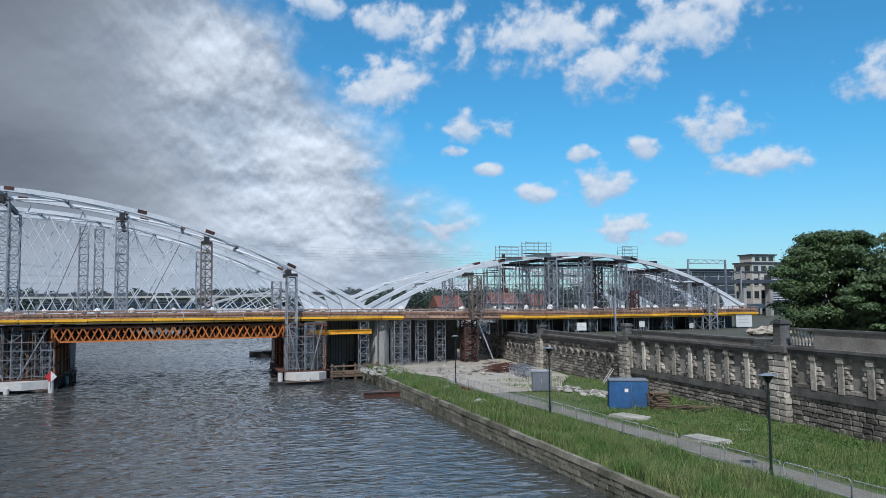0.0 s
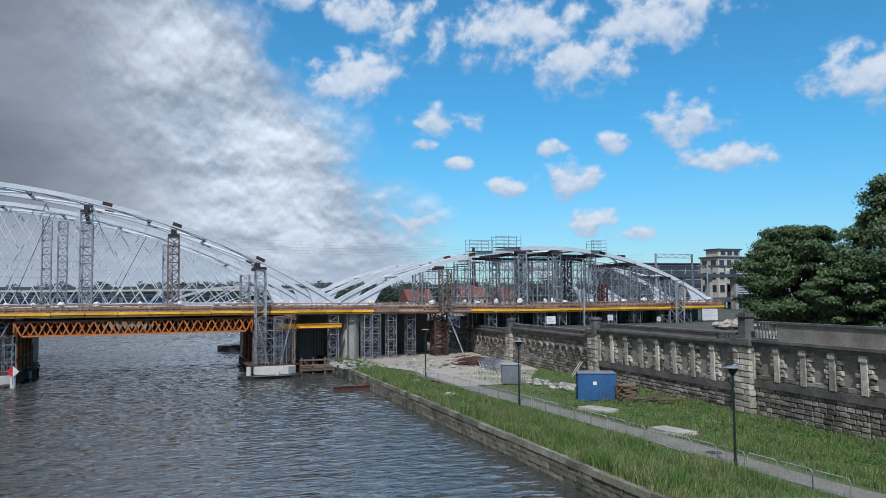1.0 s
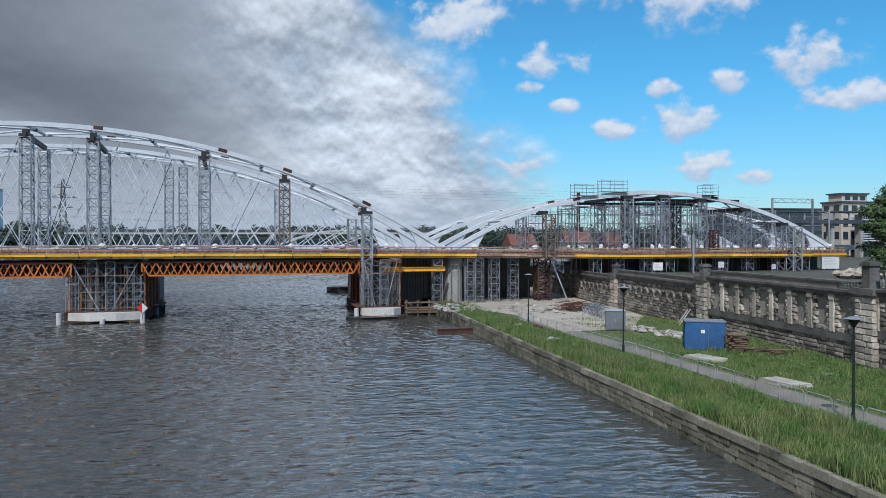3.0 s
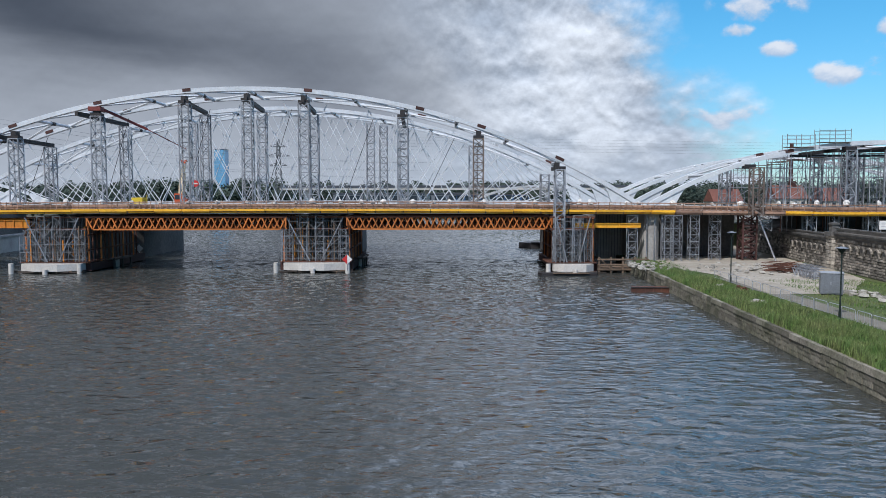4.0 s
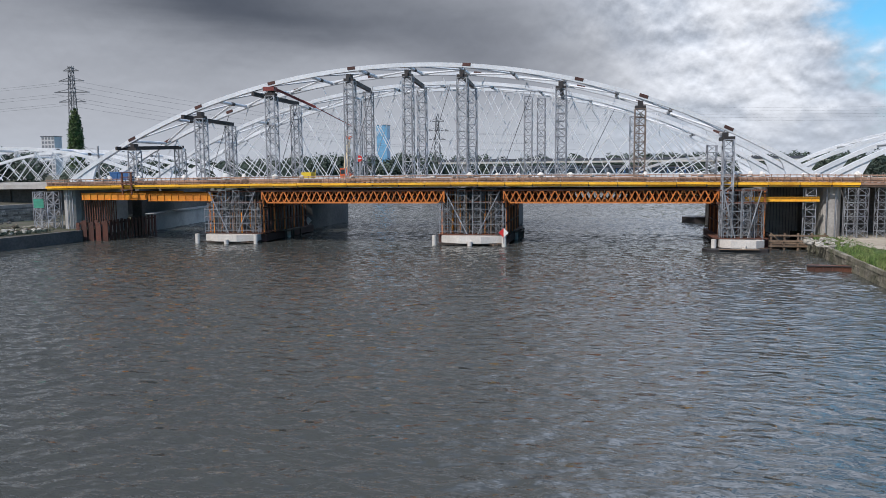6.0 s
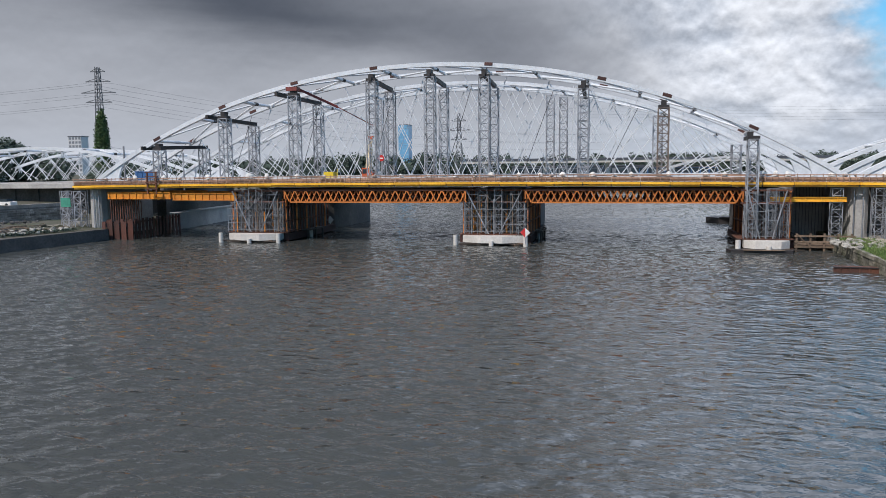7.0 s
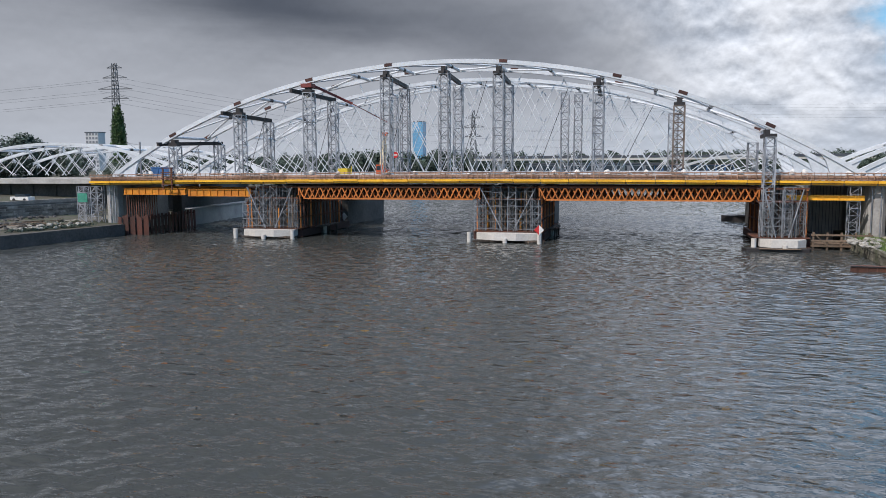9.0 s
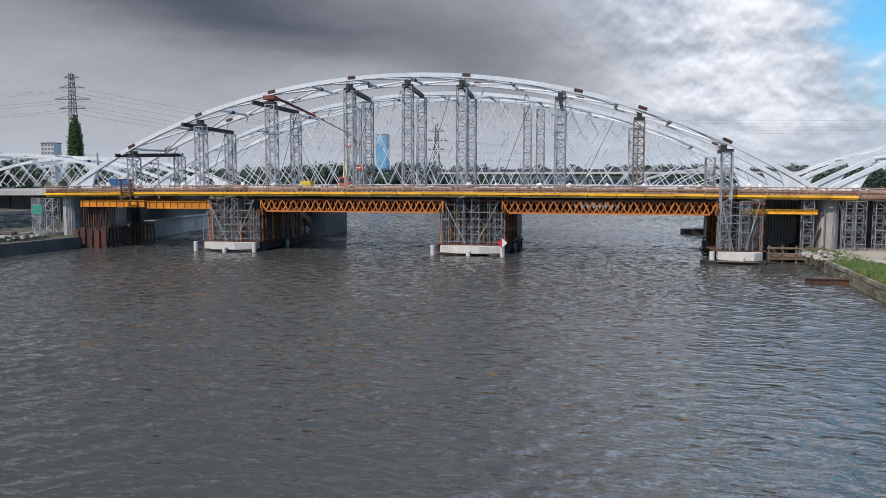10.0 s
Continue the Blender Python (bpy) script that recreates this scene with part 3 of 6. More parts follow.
# ================= trusses and girders under the deck =================
def truss(x0, x1, y, z0=6.15, z1=8.2, bays=16, crossed=True):
    t = thing("truss_girder", "orange-brown steel lattice girder carrying the deck formwork", "truss girder", "girders under the deck")
    part("top_chord", Shape().bar((x0, y, z1 - 0.12), (x1, y, z1 - 0.12), 0.25, 0.24), RUST, t)
    part("bottom_chord", Shape().bar((x0 + 1.0, y, z0 + 0.1), (x1 - 1.0, y, z0 + 0.1), 0.25, 0.2), ORANGE, t)
    w = (x1 - x0) / bays
    # front girder orange; those behind it darker brown and thinner
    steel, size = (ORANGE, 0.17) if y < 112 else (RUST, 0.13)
    for i in range(bays):
        xa = x0 + i * w
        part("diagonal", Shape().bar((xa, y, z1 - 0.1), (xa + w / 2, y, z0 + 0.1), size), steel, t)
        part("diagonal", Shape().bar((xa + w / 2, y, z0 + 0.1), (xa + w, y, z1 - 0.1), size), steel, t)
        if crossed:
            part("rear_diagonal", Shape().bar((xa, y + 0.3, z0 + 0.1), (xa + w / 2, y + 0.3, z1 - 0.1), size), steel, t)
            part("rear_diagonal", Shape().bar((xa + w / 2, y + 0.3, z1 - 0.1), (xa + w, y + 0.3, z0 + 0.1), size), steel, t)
    for xa in (x0 + 0.05, x1 - 0.05):
        part("end_post", Shape().bar((xa, y, z0 + 0.6), (xa, y, z1), 0.2), ORANGE, t)


for y in (111.6, 114.0, 116.4, 118.8, 121.2, 123.6):
    truss(-51.7, -22.6, y)
    truss(-13.8, 16.2, y)


for x0, x1 in ((-51.7, -22.6), (-13.8, 16.2)):
    k = 0
    x = x0 + 1.5
    while x < x1 - 1:
        t = thing("cross_frame", "rust-brown cross frame between the lattice girders", "bracing", "cross frames under the deck")
        part("frame_bar", Shape().bar((x, 112.0, 6.3), (x, 123.6, 8.1), 0.1), RUST, t)
        part("frame_bar", Shape().bar((x, 112.0, 8.1), (x, 123.6, 6.3), 0.1), RUST, t)
        part("frame_bar", Shape().bar((x, 112.0, 7.2), (x, 123.6, 7.2), 0.1), RUST, t)
        part("gusset_plate", Shape().box(x - 0.04, 113.2, 6.5, x + 0.04, 113.9, 8.0), ORANGE, t)
        x += 0.92
        k += 1


def plate_girder(x0, x1, y, z0, z1, material, label, step=1.25):
    t = thing("plate_girder", label, "girder", "girders under the deck")
    part("web", Shape().box(x0, y - 0.03, z0, x1, y + 0.03, z1), material, t)
    part("flange", Shape().box(x0, y - 0.2, z1, x1, y + 0.2, z1 + 0.06), material, t)
    part("flange", Shape().box(x0, y - 0.2, z0 - 0.06, x1, y + 0.2, z0), material, t)
    x = x0 + 0.4
    while x < x1:
        part("stiffener", Shape().box(x - 0.03, y - 0.18, z0, x + 0.03, y - 0.03, z1), material, t)
        x += step


for y in (111.7, 115.5, 119.3, 123.1):
    plate_girder(-83.5, -71.7, y, 6.75, 7.75, AMBER, "amber painted plate girder under the deck")
    plate_girder(-71.4, -60.0, y, 6.55, 7.6, AMBER, "amber painted plate girder under the deck")
plate_girder(19.5, 29.0, 111.0, 6.5, 7.0, YELLOW, "yellow steel beam spanning over the landing", 2.0)


# ================= towers =================
def lattice_tower(x, y, z0, z1, w=1.25, label="", bay=1.15, leg=0.16, lace=0.085, material=None, name="support_tower", group="towers under the arch", category="support tower"):
    material = material or GALV
    t = thing(name, label or "grey galvanised lattice tower propping the arch", category, group)
    h = w / 2
    cs = [(x - h, y - h), (x + h, y - h), (x + h, y + h), (x - h, y + h)]
    for cx, cy in cs:
        part("leg", Shape().bar((cx, cy, z0), (cx, cy, z1), leg), material, t)
    n = max(1, round((z1 - z0) / bay))
    s = Shape()
    for k in range(4):
        a, b = cs[k], cs[(k + 1) % 4]
        for i in range(n):
            za, zb = z0 + (z1 - z0) * i / n, z0 + (z1 - z0) * (i + 1) / n
            p, q = (a, b) if (i + k) % 2 else (b, a)
            s.bar((*p, za), (*q, zb), lace)
            s.bar((*a, zb), (*b, zb), lace)
    tagged(part("lacing", s, material, t), kind="stuff")
    return t


TOWERS = [-74.3, -62.3, -50.2, -37.4, -28.3, -20.0, -5.6, 5.5, 17.0]
for i, x in enumerate(TOWERS):
    zt = rib_z(MAIN, x) - 2.1
    if i == 8:
        lattice_tower(x, 110.0, 1.7, zt, 1.35, "tall grey lattice tower rising from the pier past the deck")
    else:
        lattice_tower(x, FRONT_Y, 9.0, zt, 1.45, *(("dark brown-grey lattice tower propping the arch", 1.15, 0.16, 0.1, TOWER_BROWN) if i == 7 else ()))
    xr = x - 0.3 if i != 0 else x + 2.0
    lattice_tower(xr, REAR_Y, 9.0, rib_z(MAIN, xr) - 2.6, 1.35)
    # dark crosshead beams lying on the towers
    if i in (0, 1, 2, 3, 4, 5, 6):
        z = zt + 0.05
        t = thing("crosshead_beam", "dark steel crosshead beam lying across two towers", "beam", "crosshead beams")
        over = 1.0 if i > 2 else 2.6
        part("beam", Shape().bar((x - (over if i < 3 else 0), FRONT_Y - 1.0, z + 0.3), (xr, REAR_Y + 1.0, rib_z(MAIN, xr) - 2.55 + 0.3), 0.5, 0.6), DARK_STEEL, t)
    t = thing("arch_saddle", "dark steel saddle jacked under the arch rib", "saddle", "arch saddles")
    part("jack", Shape().box(x - 0.75, FRONT_Y - 0.7 - (3 if i == 8 else 0), zt - 0.05, x + 0.75, FRONT_Y + 0.6, zt + 0.45), DARK_STEEL, t)
    part("cradle", Shape().box(x - 0.35, FRONT_Y - 0.6, zt + 0.4, x + 0.35, FRONT_Y + 0.6, rib_z(MAIN, x) - 1.0), DARK_STEEL, t)

# towers of the bridge behind
for x in (-44, -12.5, -10.2, 20):
    lattice_tower(x, 137.0 if x != 20 else 128, 9.0, rib_z(MAIN, x) - 2.0, 1.3)


# ================= piers =================
def shoring(x, y, z0, z1, w=1.2):
    return lattice_tower(x, y, z0, z1, w, "grey steel shoring tower under the deck", 0.9, 0.08, 0.045, SHORING, "shoring_tower", "shoring on the piers", "shoring tower")


def pier(x0, x1, y0, y1, nose, piles=4, inset=0.0):
    t = thing("bridge_pier", "old stone river pier with a pale concrete collar", "bridge pier", "river piers")
    xm = (x0 + x1) / 2
    part("collar", Shape().prism([(x0 - 0.2, y0 + 1.8), (xm - 1.6, y0 + nose), (xm + 1.6, y0 + nose), (x1 + 0.2, y0 + 1.8), (x1 + 0.2, y0 + 3.4), (x0 - 0.2, y0 + 3.4)], 0.35, 1.35), PALE_CONCRETE, t, "pale concrete collar")
    part("fender", Shape().box(x0 - 1.0 + inset, y0 + 3.5, 0.15, x1 + 1.0, y0 + 24, 1.25), RUST_DARK, t)
    # The shafts' concrete has under-deck shade in its colour, besides stains.
    part("shaft", Shape().prism([(x0 + 1.0 + inset, y0 + 8), (xm + inset / 2, y0 + 5.5), (x1 - 1.0, y0 + 8), (x1 - 1.0, y0 + 23), (x0 + 1.0 + inset, y0 + 23)], -2, 8.2), OLD_SHADE_CONCRETE, t, "stained masonry shaft, darkened for the shade under the deck")
    part("footing", Shape().prism([(x0 + inset, y0 + 3), (xm, y0 + 1.4), (x1, y0 + 3), (x1, y0 + 24), (x0 + inset, y0 + 24)], -2, 0.3), OLD_SHADE_CONCRETE, t)
    part("rear_shaft", Shape().prism([(x0 + 1.5 + 2 * inset, y0 + 30), (xm + inset, y0 + 27), (x1 - 1.5 + inset, y0 + 30), (x1 - 1.5 + inset, y1), (x0 + 1.5 + 2 * inset, y1)], -2, 8.2), OLD_SHADE_CONCRETE, t, "dark shaft under the sister bridge")
    for px, py in ((x0 - 1.1, y0 + 0.8), (x1 + 1.2, y0 + 12), (xm, y0 + 0.1), (x1 + 0.6, y0 + 0.6))[:piles]:
        tall = 1.5 if px != xm else 0.7
        part("mooring_post", Shape().tube((px, py, -2), (px, py, tall), 0.34, n=12), PALE_CONCRETE, t, "white concrete mooring pile")
    for k in range(7):
        part("platform_board", Shape().box(x0 - 0.9, y0 + 2.6 + k * 1.0, 1.42, x1 + 0.9, y0 + 3.5 + k * 1.0, 1.52), RUST, t)
    for k in range(14):
        zz, yy = 1.25, y0 + 4 + k * 1.35
        m = ORANGE if k % 3 == 0 else RUST
        part("rusty_post", Shape().bar((x1 + 0.5, yy, zz), (x1 + 0.5, yy, 7.9), 0.2), m, t)
        part("rusty_post", Shape().bar((x0 - 0.5 + inset, yy, zz), (x0 - 0.5 + inset, yy, 7.9), 0.2), m, t)
    for zz in (3.2, 5.4, 7.6):
        for xx in (x0 - 0.5 + inset, x1 + 0.5):
            part("waler", Shape().bar((xx, y0 + 3.6, zz), (xx, y0 + 22.5, zz), 0.2), RUST, t)
    for yy, xs in ((y0 + 3.2, (x0 + 0.4, xm - 1.7, xm + 0.6, x1 - 0.4)), (y0 + 6.2, (x0 + 1.6, xm - 0.4, xm + 2.0))):
        for k, xx in enumerate(xs):
            shoring(xx, yy, 1.52, 6.2 if k in (0, 3) and yy < y0 + 4 else 8.2, 1.1)
    for k in range(16):
        xx = x0 + 0.2 + (x1 - x0 - 0.4) * k / 15
        pr = thing("steel_prop", "slim steel prop under the deck girders", "prop", "props on the piers")
        part("prop", Shape().tube((xx, y0 + 4.6 + (k % 3) * 0.5, 1.52), (xx, y0 + 4.6 + (k % 3) * 0.5, 8.2), 0.05, n=5), RUST if k % 2 else DARK_GALV, pr)
    # dense tube scaffold round the shoring, with amber timber props between
    rs = random.Random(int(x0 * 10))
    for row, yy in enumerate((y0 + 2.4, y0 + 4.2, y0 + 5.4)):
        sc = thing("pier_scaffold", "dense grey tube scaffold with cross braces on the pier", "scaffold", "scaffolds on the piers")
        wide = x1 - x0 + 1.2 if not inset else 3.6
        n = int(wide / 1.15)
        xs = [x0 - 0.6 + inset * 0.5 + wide * k / n for k in range(n + 1)]
        tops = [(5.4 if k in (0, n) else 7.9) - (1.2 if row == 0 and 2 < k < n - 2 else 0) for k in range(n + 1)]
        for xx, zt in zip(xs, tops):
            # rows behind the front one take a darker grey
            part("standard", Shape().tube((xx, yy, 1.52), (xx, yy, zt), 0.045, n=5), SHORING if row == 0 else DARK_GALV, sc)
        br = Shape()
        for k in range(n):
            zt = min(tops[k], tops[k + 1])
            z = 1.9
            while z < zt - 0.2:
                br.bar((xs[k], yy, z), (xs[k + 1], yy, z), 0.06)
                if rs.random() < 0.6:
                    up, dn = (z + 1.1, z) if rs.random() < 0.5 else (z, z + 1.1)
                    br.bar((xs[k], yy, dn), (xs[k + 1], yy, up), 0.05)
                z += 1.1
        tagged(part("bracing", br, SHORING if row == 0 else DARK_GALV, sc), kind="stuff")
        for k in range(1, n):
            if rs.random() < 0.5:
                part("timber_prop", Shape().bar((xs[k] + 0.3, yy + 0.25, 1.52), (xs[k] + 0.3, yy + 0.25, rs.uniform(4.5, 7.8)), 0.15), AMBER if rs.random() < 0.4 else WOOD, sc)
    for k in range(9):
        db = thing("driftwood", "dark timber debris caught at the pier foot", "driftwood", "debris at the piers")
        xx = rs.uniform(x0, x1)
        part("log", Shape().bar((xx - 0.7, y0 + rs.uniform(0.6, 1.6), 0.16), (xx + rs.uniform(0.3, 1.0), y0 + rs.uniform(0.6, 1.6), 0.3), rs.uniform(0.14, 0.26)), DARK_WOOD if k % 3 else WOOD, db)
    for zz in (6.3, 8.0):
        g = thing("head_beam", "rusty steel head beam across the shoring", "beam", "head beams")
        part("beam", Shape().bar((x0 - 0.6, y0 + 3.2, zz), (x1 + 0.6, y0 + 3.2, zz), 0.2, 0.22), RUST, g)
    for sg, ex in ((-1, x0), (1, x1)):
        pr = thing("raking_prop", "grey steel raking prop under the deck", "prop", "raking props")
        part("prop", Shape().tube((xm + sg * 0.8, y0 + 2.5, 1.55), (ex - sg * 0.2, y0 + 2.5, 8.0), 0.09), GALV, pr)
    return t


pier(-60.6, -52.4, 108.6, 160, 0.4)
pier(-22.8, -14.1, 109.4, 160, 0.4)
pier(16.2, 21.5, 106.6, 160, 0.6, 3, 1.5)

# end columns
for x in (31.1, -86.8):
    t = thing("bridge_column", "round-fronted pale concrete end pier", "bridge pier", "end piers")
    part("column", Shape().prism([(x - 1.35, 127), (x - 1.35, 114.0), (x - 1.1, 113.0), (x - 0.5, 112.3), (x + 0.5, 112.3), (x + 1.1, 113.0), (x + 1.35, 114.0), (x + 1.35, 127)], -1 if x > 0 else 0.5, 8.3), CONCRETE, t)
    for k in (-0.9, 0.2, 1.2):
        part("rib", Shape().bar((x + k, 112.1, 1.5), (x + k, 112.1, 8.2), 0.12), GALV, t)
t = thing("abutment_wall", "dark concrete abutment wall in deep shade", "abutment")
part("wall", Shape().box(25.1, 124, -1, 29.4, 158, 8.2), CONCRETE, t)
for k in range(9):
    part("rod", Shape().tube((25.4 + k * 0.45, 123.6, 0.4), (25.4 + k * 0.45, 123.6, 8.0), 0.05, n=5), DARK_GALV, t)
# Added dark sheet: closes the lit view so the space under the deck reads shaded.
t = thing("abutment_wall", "added dark wall standing for the shade under the deck", "abutment")
part("wall", Shape().box(33.0, 120, 1.4, 46, 121, 8.2), OLD_SHADE_CONCRETE, t)


# ================= river wall =================
WALL_A = Vector((45.5, 49.0, 0))
WALL_D = Vector((0.1074, 0.9942, 0)).normalized()
WALL_N = Vector((-WALL_D.y, WALL_D.x, 0))


def wp(s, out, z):
    """A point on the river wall: s along it, out towards the river, height z."""
    p = WALL_A + WALL_D * s + WALL_N * out
    return (p.x, p.y, z)


def wall_box(shape, s0, s1, o0, o1, z0, z1):
    vs = [wp(s0, o0, z0), wp(s1, o0, z0), wp(s1, o1, z0), wp(s0, o1, z0), wp(s0, o0, z1), wp(s1, o0, z1), wp(s1, o1, z1), wp(s0, o1, z1)]
    return shape.add(vs, [(0, 3, 2, 1), (4, 5, 6, 7), (0, 1, 5, 4), (1, 2, 6, 5), (2, 3, 7, 6), (3, 0, 4, 7)])


w = tagged(new("wall_east"), "old soot-stained stone river wall with pillars and balustrade", "river wall", "", "structure")
SECTIONS = [(-40, -2.6, 4.2, 7.0, 8.9), (-0.4, 23.2, 3.55, 6.75, 7.9), (25.2, 49.6, 2.6, 5.9, 6.95), (51.2, 90, 2.2, 5.2, 6.1)]
rng = random.Random(11)
core = Shape()
for s0, s1, zs, zc, zp in SECTIONS:
    wall_box(core, s0 - 1, s1 + 1, -0.95, -0.12, 0.5, zc)
part("core", core, STONE_PANEL, w)


def stone(shape, s0, s1, o1, z0, z1, rng, o0=-0.14):
    """One rough-faced block with a worn, uneven outer face."""
    j = 0.02
    oc = o1 + rng.uniform(-0.02, 0.05)
    a, b = s0 + 0.03, s1 - 0.03
    e = 0.06
    f = [wp(a + e, oc, z0 + e + rng.uniform(-j, j)), wp(b - e, oc + rng.uniform(-0.03, 0.03), z0 + e), wp(b - e, oc, z1 - e + rng.uniform(-j, j)), wp(a + e, oc + rng.uniform(-0.03, 0.03), z1 - e)]
    m = [wp(a, o1 - 0.07, z0 + 0.02), wp(b, o1 - 0.07, z0 + 0.02), wp(b, o1 - 0.07, z1 - 0.02), wp(a, o1 - 0.07, z1 - 0.02)]
    k = [wp(a, o0, z0 + 0.02), wp(b, o0, z0 + 0.02), wp(b, o0, z1 - 0.02), wp(a, o0, z1 - 0.02)]
    return shape.add(k + m + f, [(8, 9, 10, 11)] + [(q, (q + 1) % 4, 4 + (q + 1) % 4, 4 + q) for q in range(4)] + [(4 + q, 4 + (q + 1) % 4, 8 + (q + 1) % 4, 8 + q) for q in range(4)])


def courses(s0, s1, z0, z1, h, lmin, lmax, single, rng, material=None):
    """Coursed rubble; single blocks are parts, otherwise they stay one mass."""
    bulk = Shape()
    n = max(1, round((z1 - z0) / h))
    for c in range(n):
        za, zb = z0 + (z1 - z0) * c / n, z0 + (z1 - z0) * (c + 1) / n
        s = s0 - rng.uniform(0, lmin)
        while s < s1:
            e = s + rng.uniform(lmin, lmax)
            a, b = max(s, s0), min(e, s1)
            if b - a > 0.15:
                if single:
                    part("stone_block", stone(Shape(), a, b, 0.05, za, zb, rng), material or STONE, w)
                else:
                    stone(bulk, a, b, 0.05, za, zb, rng)
            s = e
    if not single:
        tagged(part("stone_blocks", bulk, material or STONE, w), kind="stuff")


courses(-13.5, -2.6, 1.3, 3.85, 0.34, 0.55, 1.05, True, rng)
courses(-40, -13.5, 1.3, 3.85, 0.34, 0.6, 1.1, False, rng)
courses(-0.4, 23.2, 1.2, 3.2, 0.36, 0.7, 1.25, True, rng)
courses(25.2, 49.6, 1.2, 3.9, 0.36, 0.6, 1.1, False, rng, STONE)
courses(25.2, 49.6, 3.9, 5.6, 0.42, 0.6, 1.1, False, rng, STONE)
courses(51.2, 90, 1.2, 5.0, 0.38, 0.6, 1.1, False, rng, STONE)

# string course, cornice, parapet
for s0, s1, zs, zc, zp in SECTIONS:
    s = s0
    while s < s1 - 0.1:
        e = min(s + 2.4, s1)
        if zs > 3:
            part("string_course", wall_box(Shape(), s, e - 0.02, -0.1, 0.16, zs - 0.38, zs + 0.22), COPING, w)
        part("cornice_block", wall_box(Shape(), s, e - 0.02, -0.5, 0.32, zc, zc + 0.28), COPING, w)
        part("cornice_block", wall_box(Shape(), s, e - 0.02, -0.5, 0.42, zc + 0.285, zc + 0.5), COPING, w)
        part("coping_stone", wall_box(Shape(), s, e - 0.02, -0.36, 0.14, zp - 0.16, zp), COPING, w)
        s = e
    bal = [(s0, s0 + 2.6), (s1 - 2.6, s1)]
    part("parapet_panel", wall_box(Shape(), s0 + 2.6, s1 - 2.6, -0.26, 0.04, zc + 0.5, zp - 0.16), STONE_PANEL, w)
    for a, b in bal:
        part("parapet_base", wall_box(Shape(), a, b, -0.28, 0.06, zc + 0.5, zc + 0.62), COPING, w)
        k = a + 0.2
        while k < b:
            sh = Shape()
            p0, p1 = Vector(wp(k, -0.1, zc + 0.62)), Vector(wp(k, -0.1, zp - 0.16))
            hh = p1.z - p0.z
            zlast, rl = p0.z, 0.09
            for fz, r in ((0.15, 0.07), (0.4, 0.13), (0.7, 0.07), (1.0, 0.09)):
                sh.tube((p0.x, p0.y, zlast), (p0.x, p0.y, p0.z + hh * fz), rl, r, 8)
                zlast, rl = p0.z + hh * fz, r
            part("baluster", sh, STONE_LIGHT, w)
            k += 0.36

# pilasters, quoins and panels of the two nearer stretches
def bays(s_list, zs, zc, rng):
    for k, s in enumerate(s_list):
        part("pilaster", wall_box(Shape(), s - 0.26, s + 0.26, -0.12, 0.2, zs + 0.22, zc - 0.42), STONE_LIGHT, w)
        part("capital", wall_box(Shape(), s - 0.32, s + 0.32, -0.12, 0.27, zc - 0.42, zc), STONE_LIGHT, w)
        z = zs + 0.62
        i = 0
        while z < zc - 0.5:
            for sg in (-1, 1):
                ln = 0.42 if i % 2 else 0.58
                a = s + sg * 0.27
                part("quoin", stone(Shape(), min(a, a + sg * ln), max(a, a + sg * ln), 0.1, z, z + 0.33, rng), STONE_LIGHT if rng.random() < 0.6 else STONE, w)
            z += 0.34
            i += 1
    for a, b in zip(s_list, s_list[1:]):
        n = 4
        for q in range(n):
            u, v = a + 0.3 + (b - a - 0.6) * q / n, a + 0.3 + (b - a - 0.6) * (q + 1) / n
            part("sill_stone", stone(Shape(), u, v, 0.06, zs + 0.22, zs + 0.6, rng), STONE, w)
        part("lintel", wall_box(Shape(), a + 0.3, b - 0.3, -0.14, 0.05, zc - 0.3, zc), STONE, w)


bays([-2.4 - 2.72 * k for k in range(0, 10)], 4.2, 7.0, rng)
bays([0.0, 2.7, 5.55, 8.4, 11.3, 14.2, 17.15, 20.15, 23.0], 3.55, 6.75, rng)

# corbel arches of the two farther stretches
for s0, s1, za in ((25.2, 49.6, 4.35), (51.2, 88, 3.9)):
    s = s0 + 0.2
    while s < s1 - 1.9:
        sh = Shape()
        n = 7
        for i in range(n):
            a0, a1 = math.pi * i / n, math.pi * (i + 1) / n
            q = []
            for r in (0.62, 0.9):
                for a in (a0, a1):
                    q.append((s + 0.95 - r * math.cos(a), za + r * math.sin(a) * 0.75))
            o = [q[0], q[1], q[3], q[2]]
            sh.add([wp(x, 0.05, z) for x, z in o] + [wp(x, 0.24, z) for x, z in o], [(4, 5, 6, 7), (0, 1, 5, 4), (1, 2, 6, 5), (2, 3, 7, 6), (3, 0, 4, 7)])
        part("corbel_arch", sh, STONE, w)
        # no hollow here: a dark plate stands for the shaded recess
        part("recess_shade", wall_box(Shape(), s + 0.42, s + 1.48, 0.0, 0.115, za - 0.05, za + 0.42), COPING, w)
        part("corbel", wall_box(Shape(), s - 0.12, s + 0.2, -0.1, 0.26, za - 0.4, za + 0.02), STONE, w)
        s += 1.9

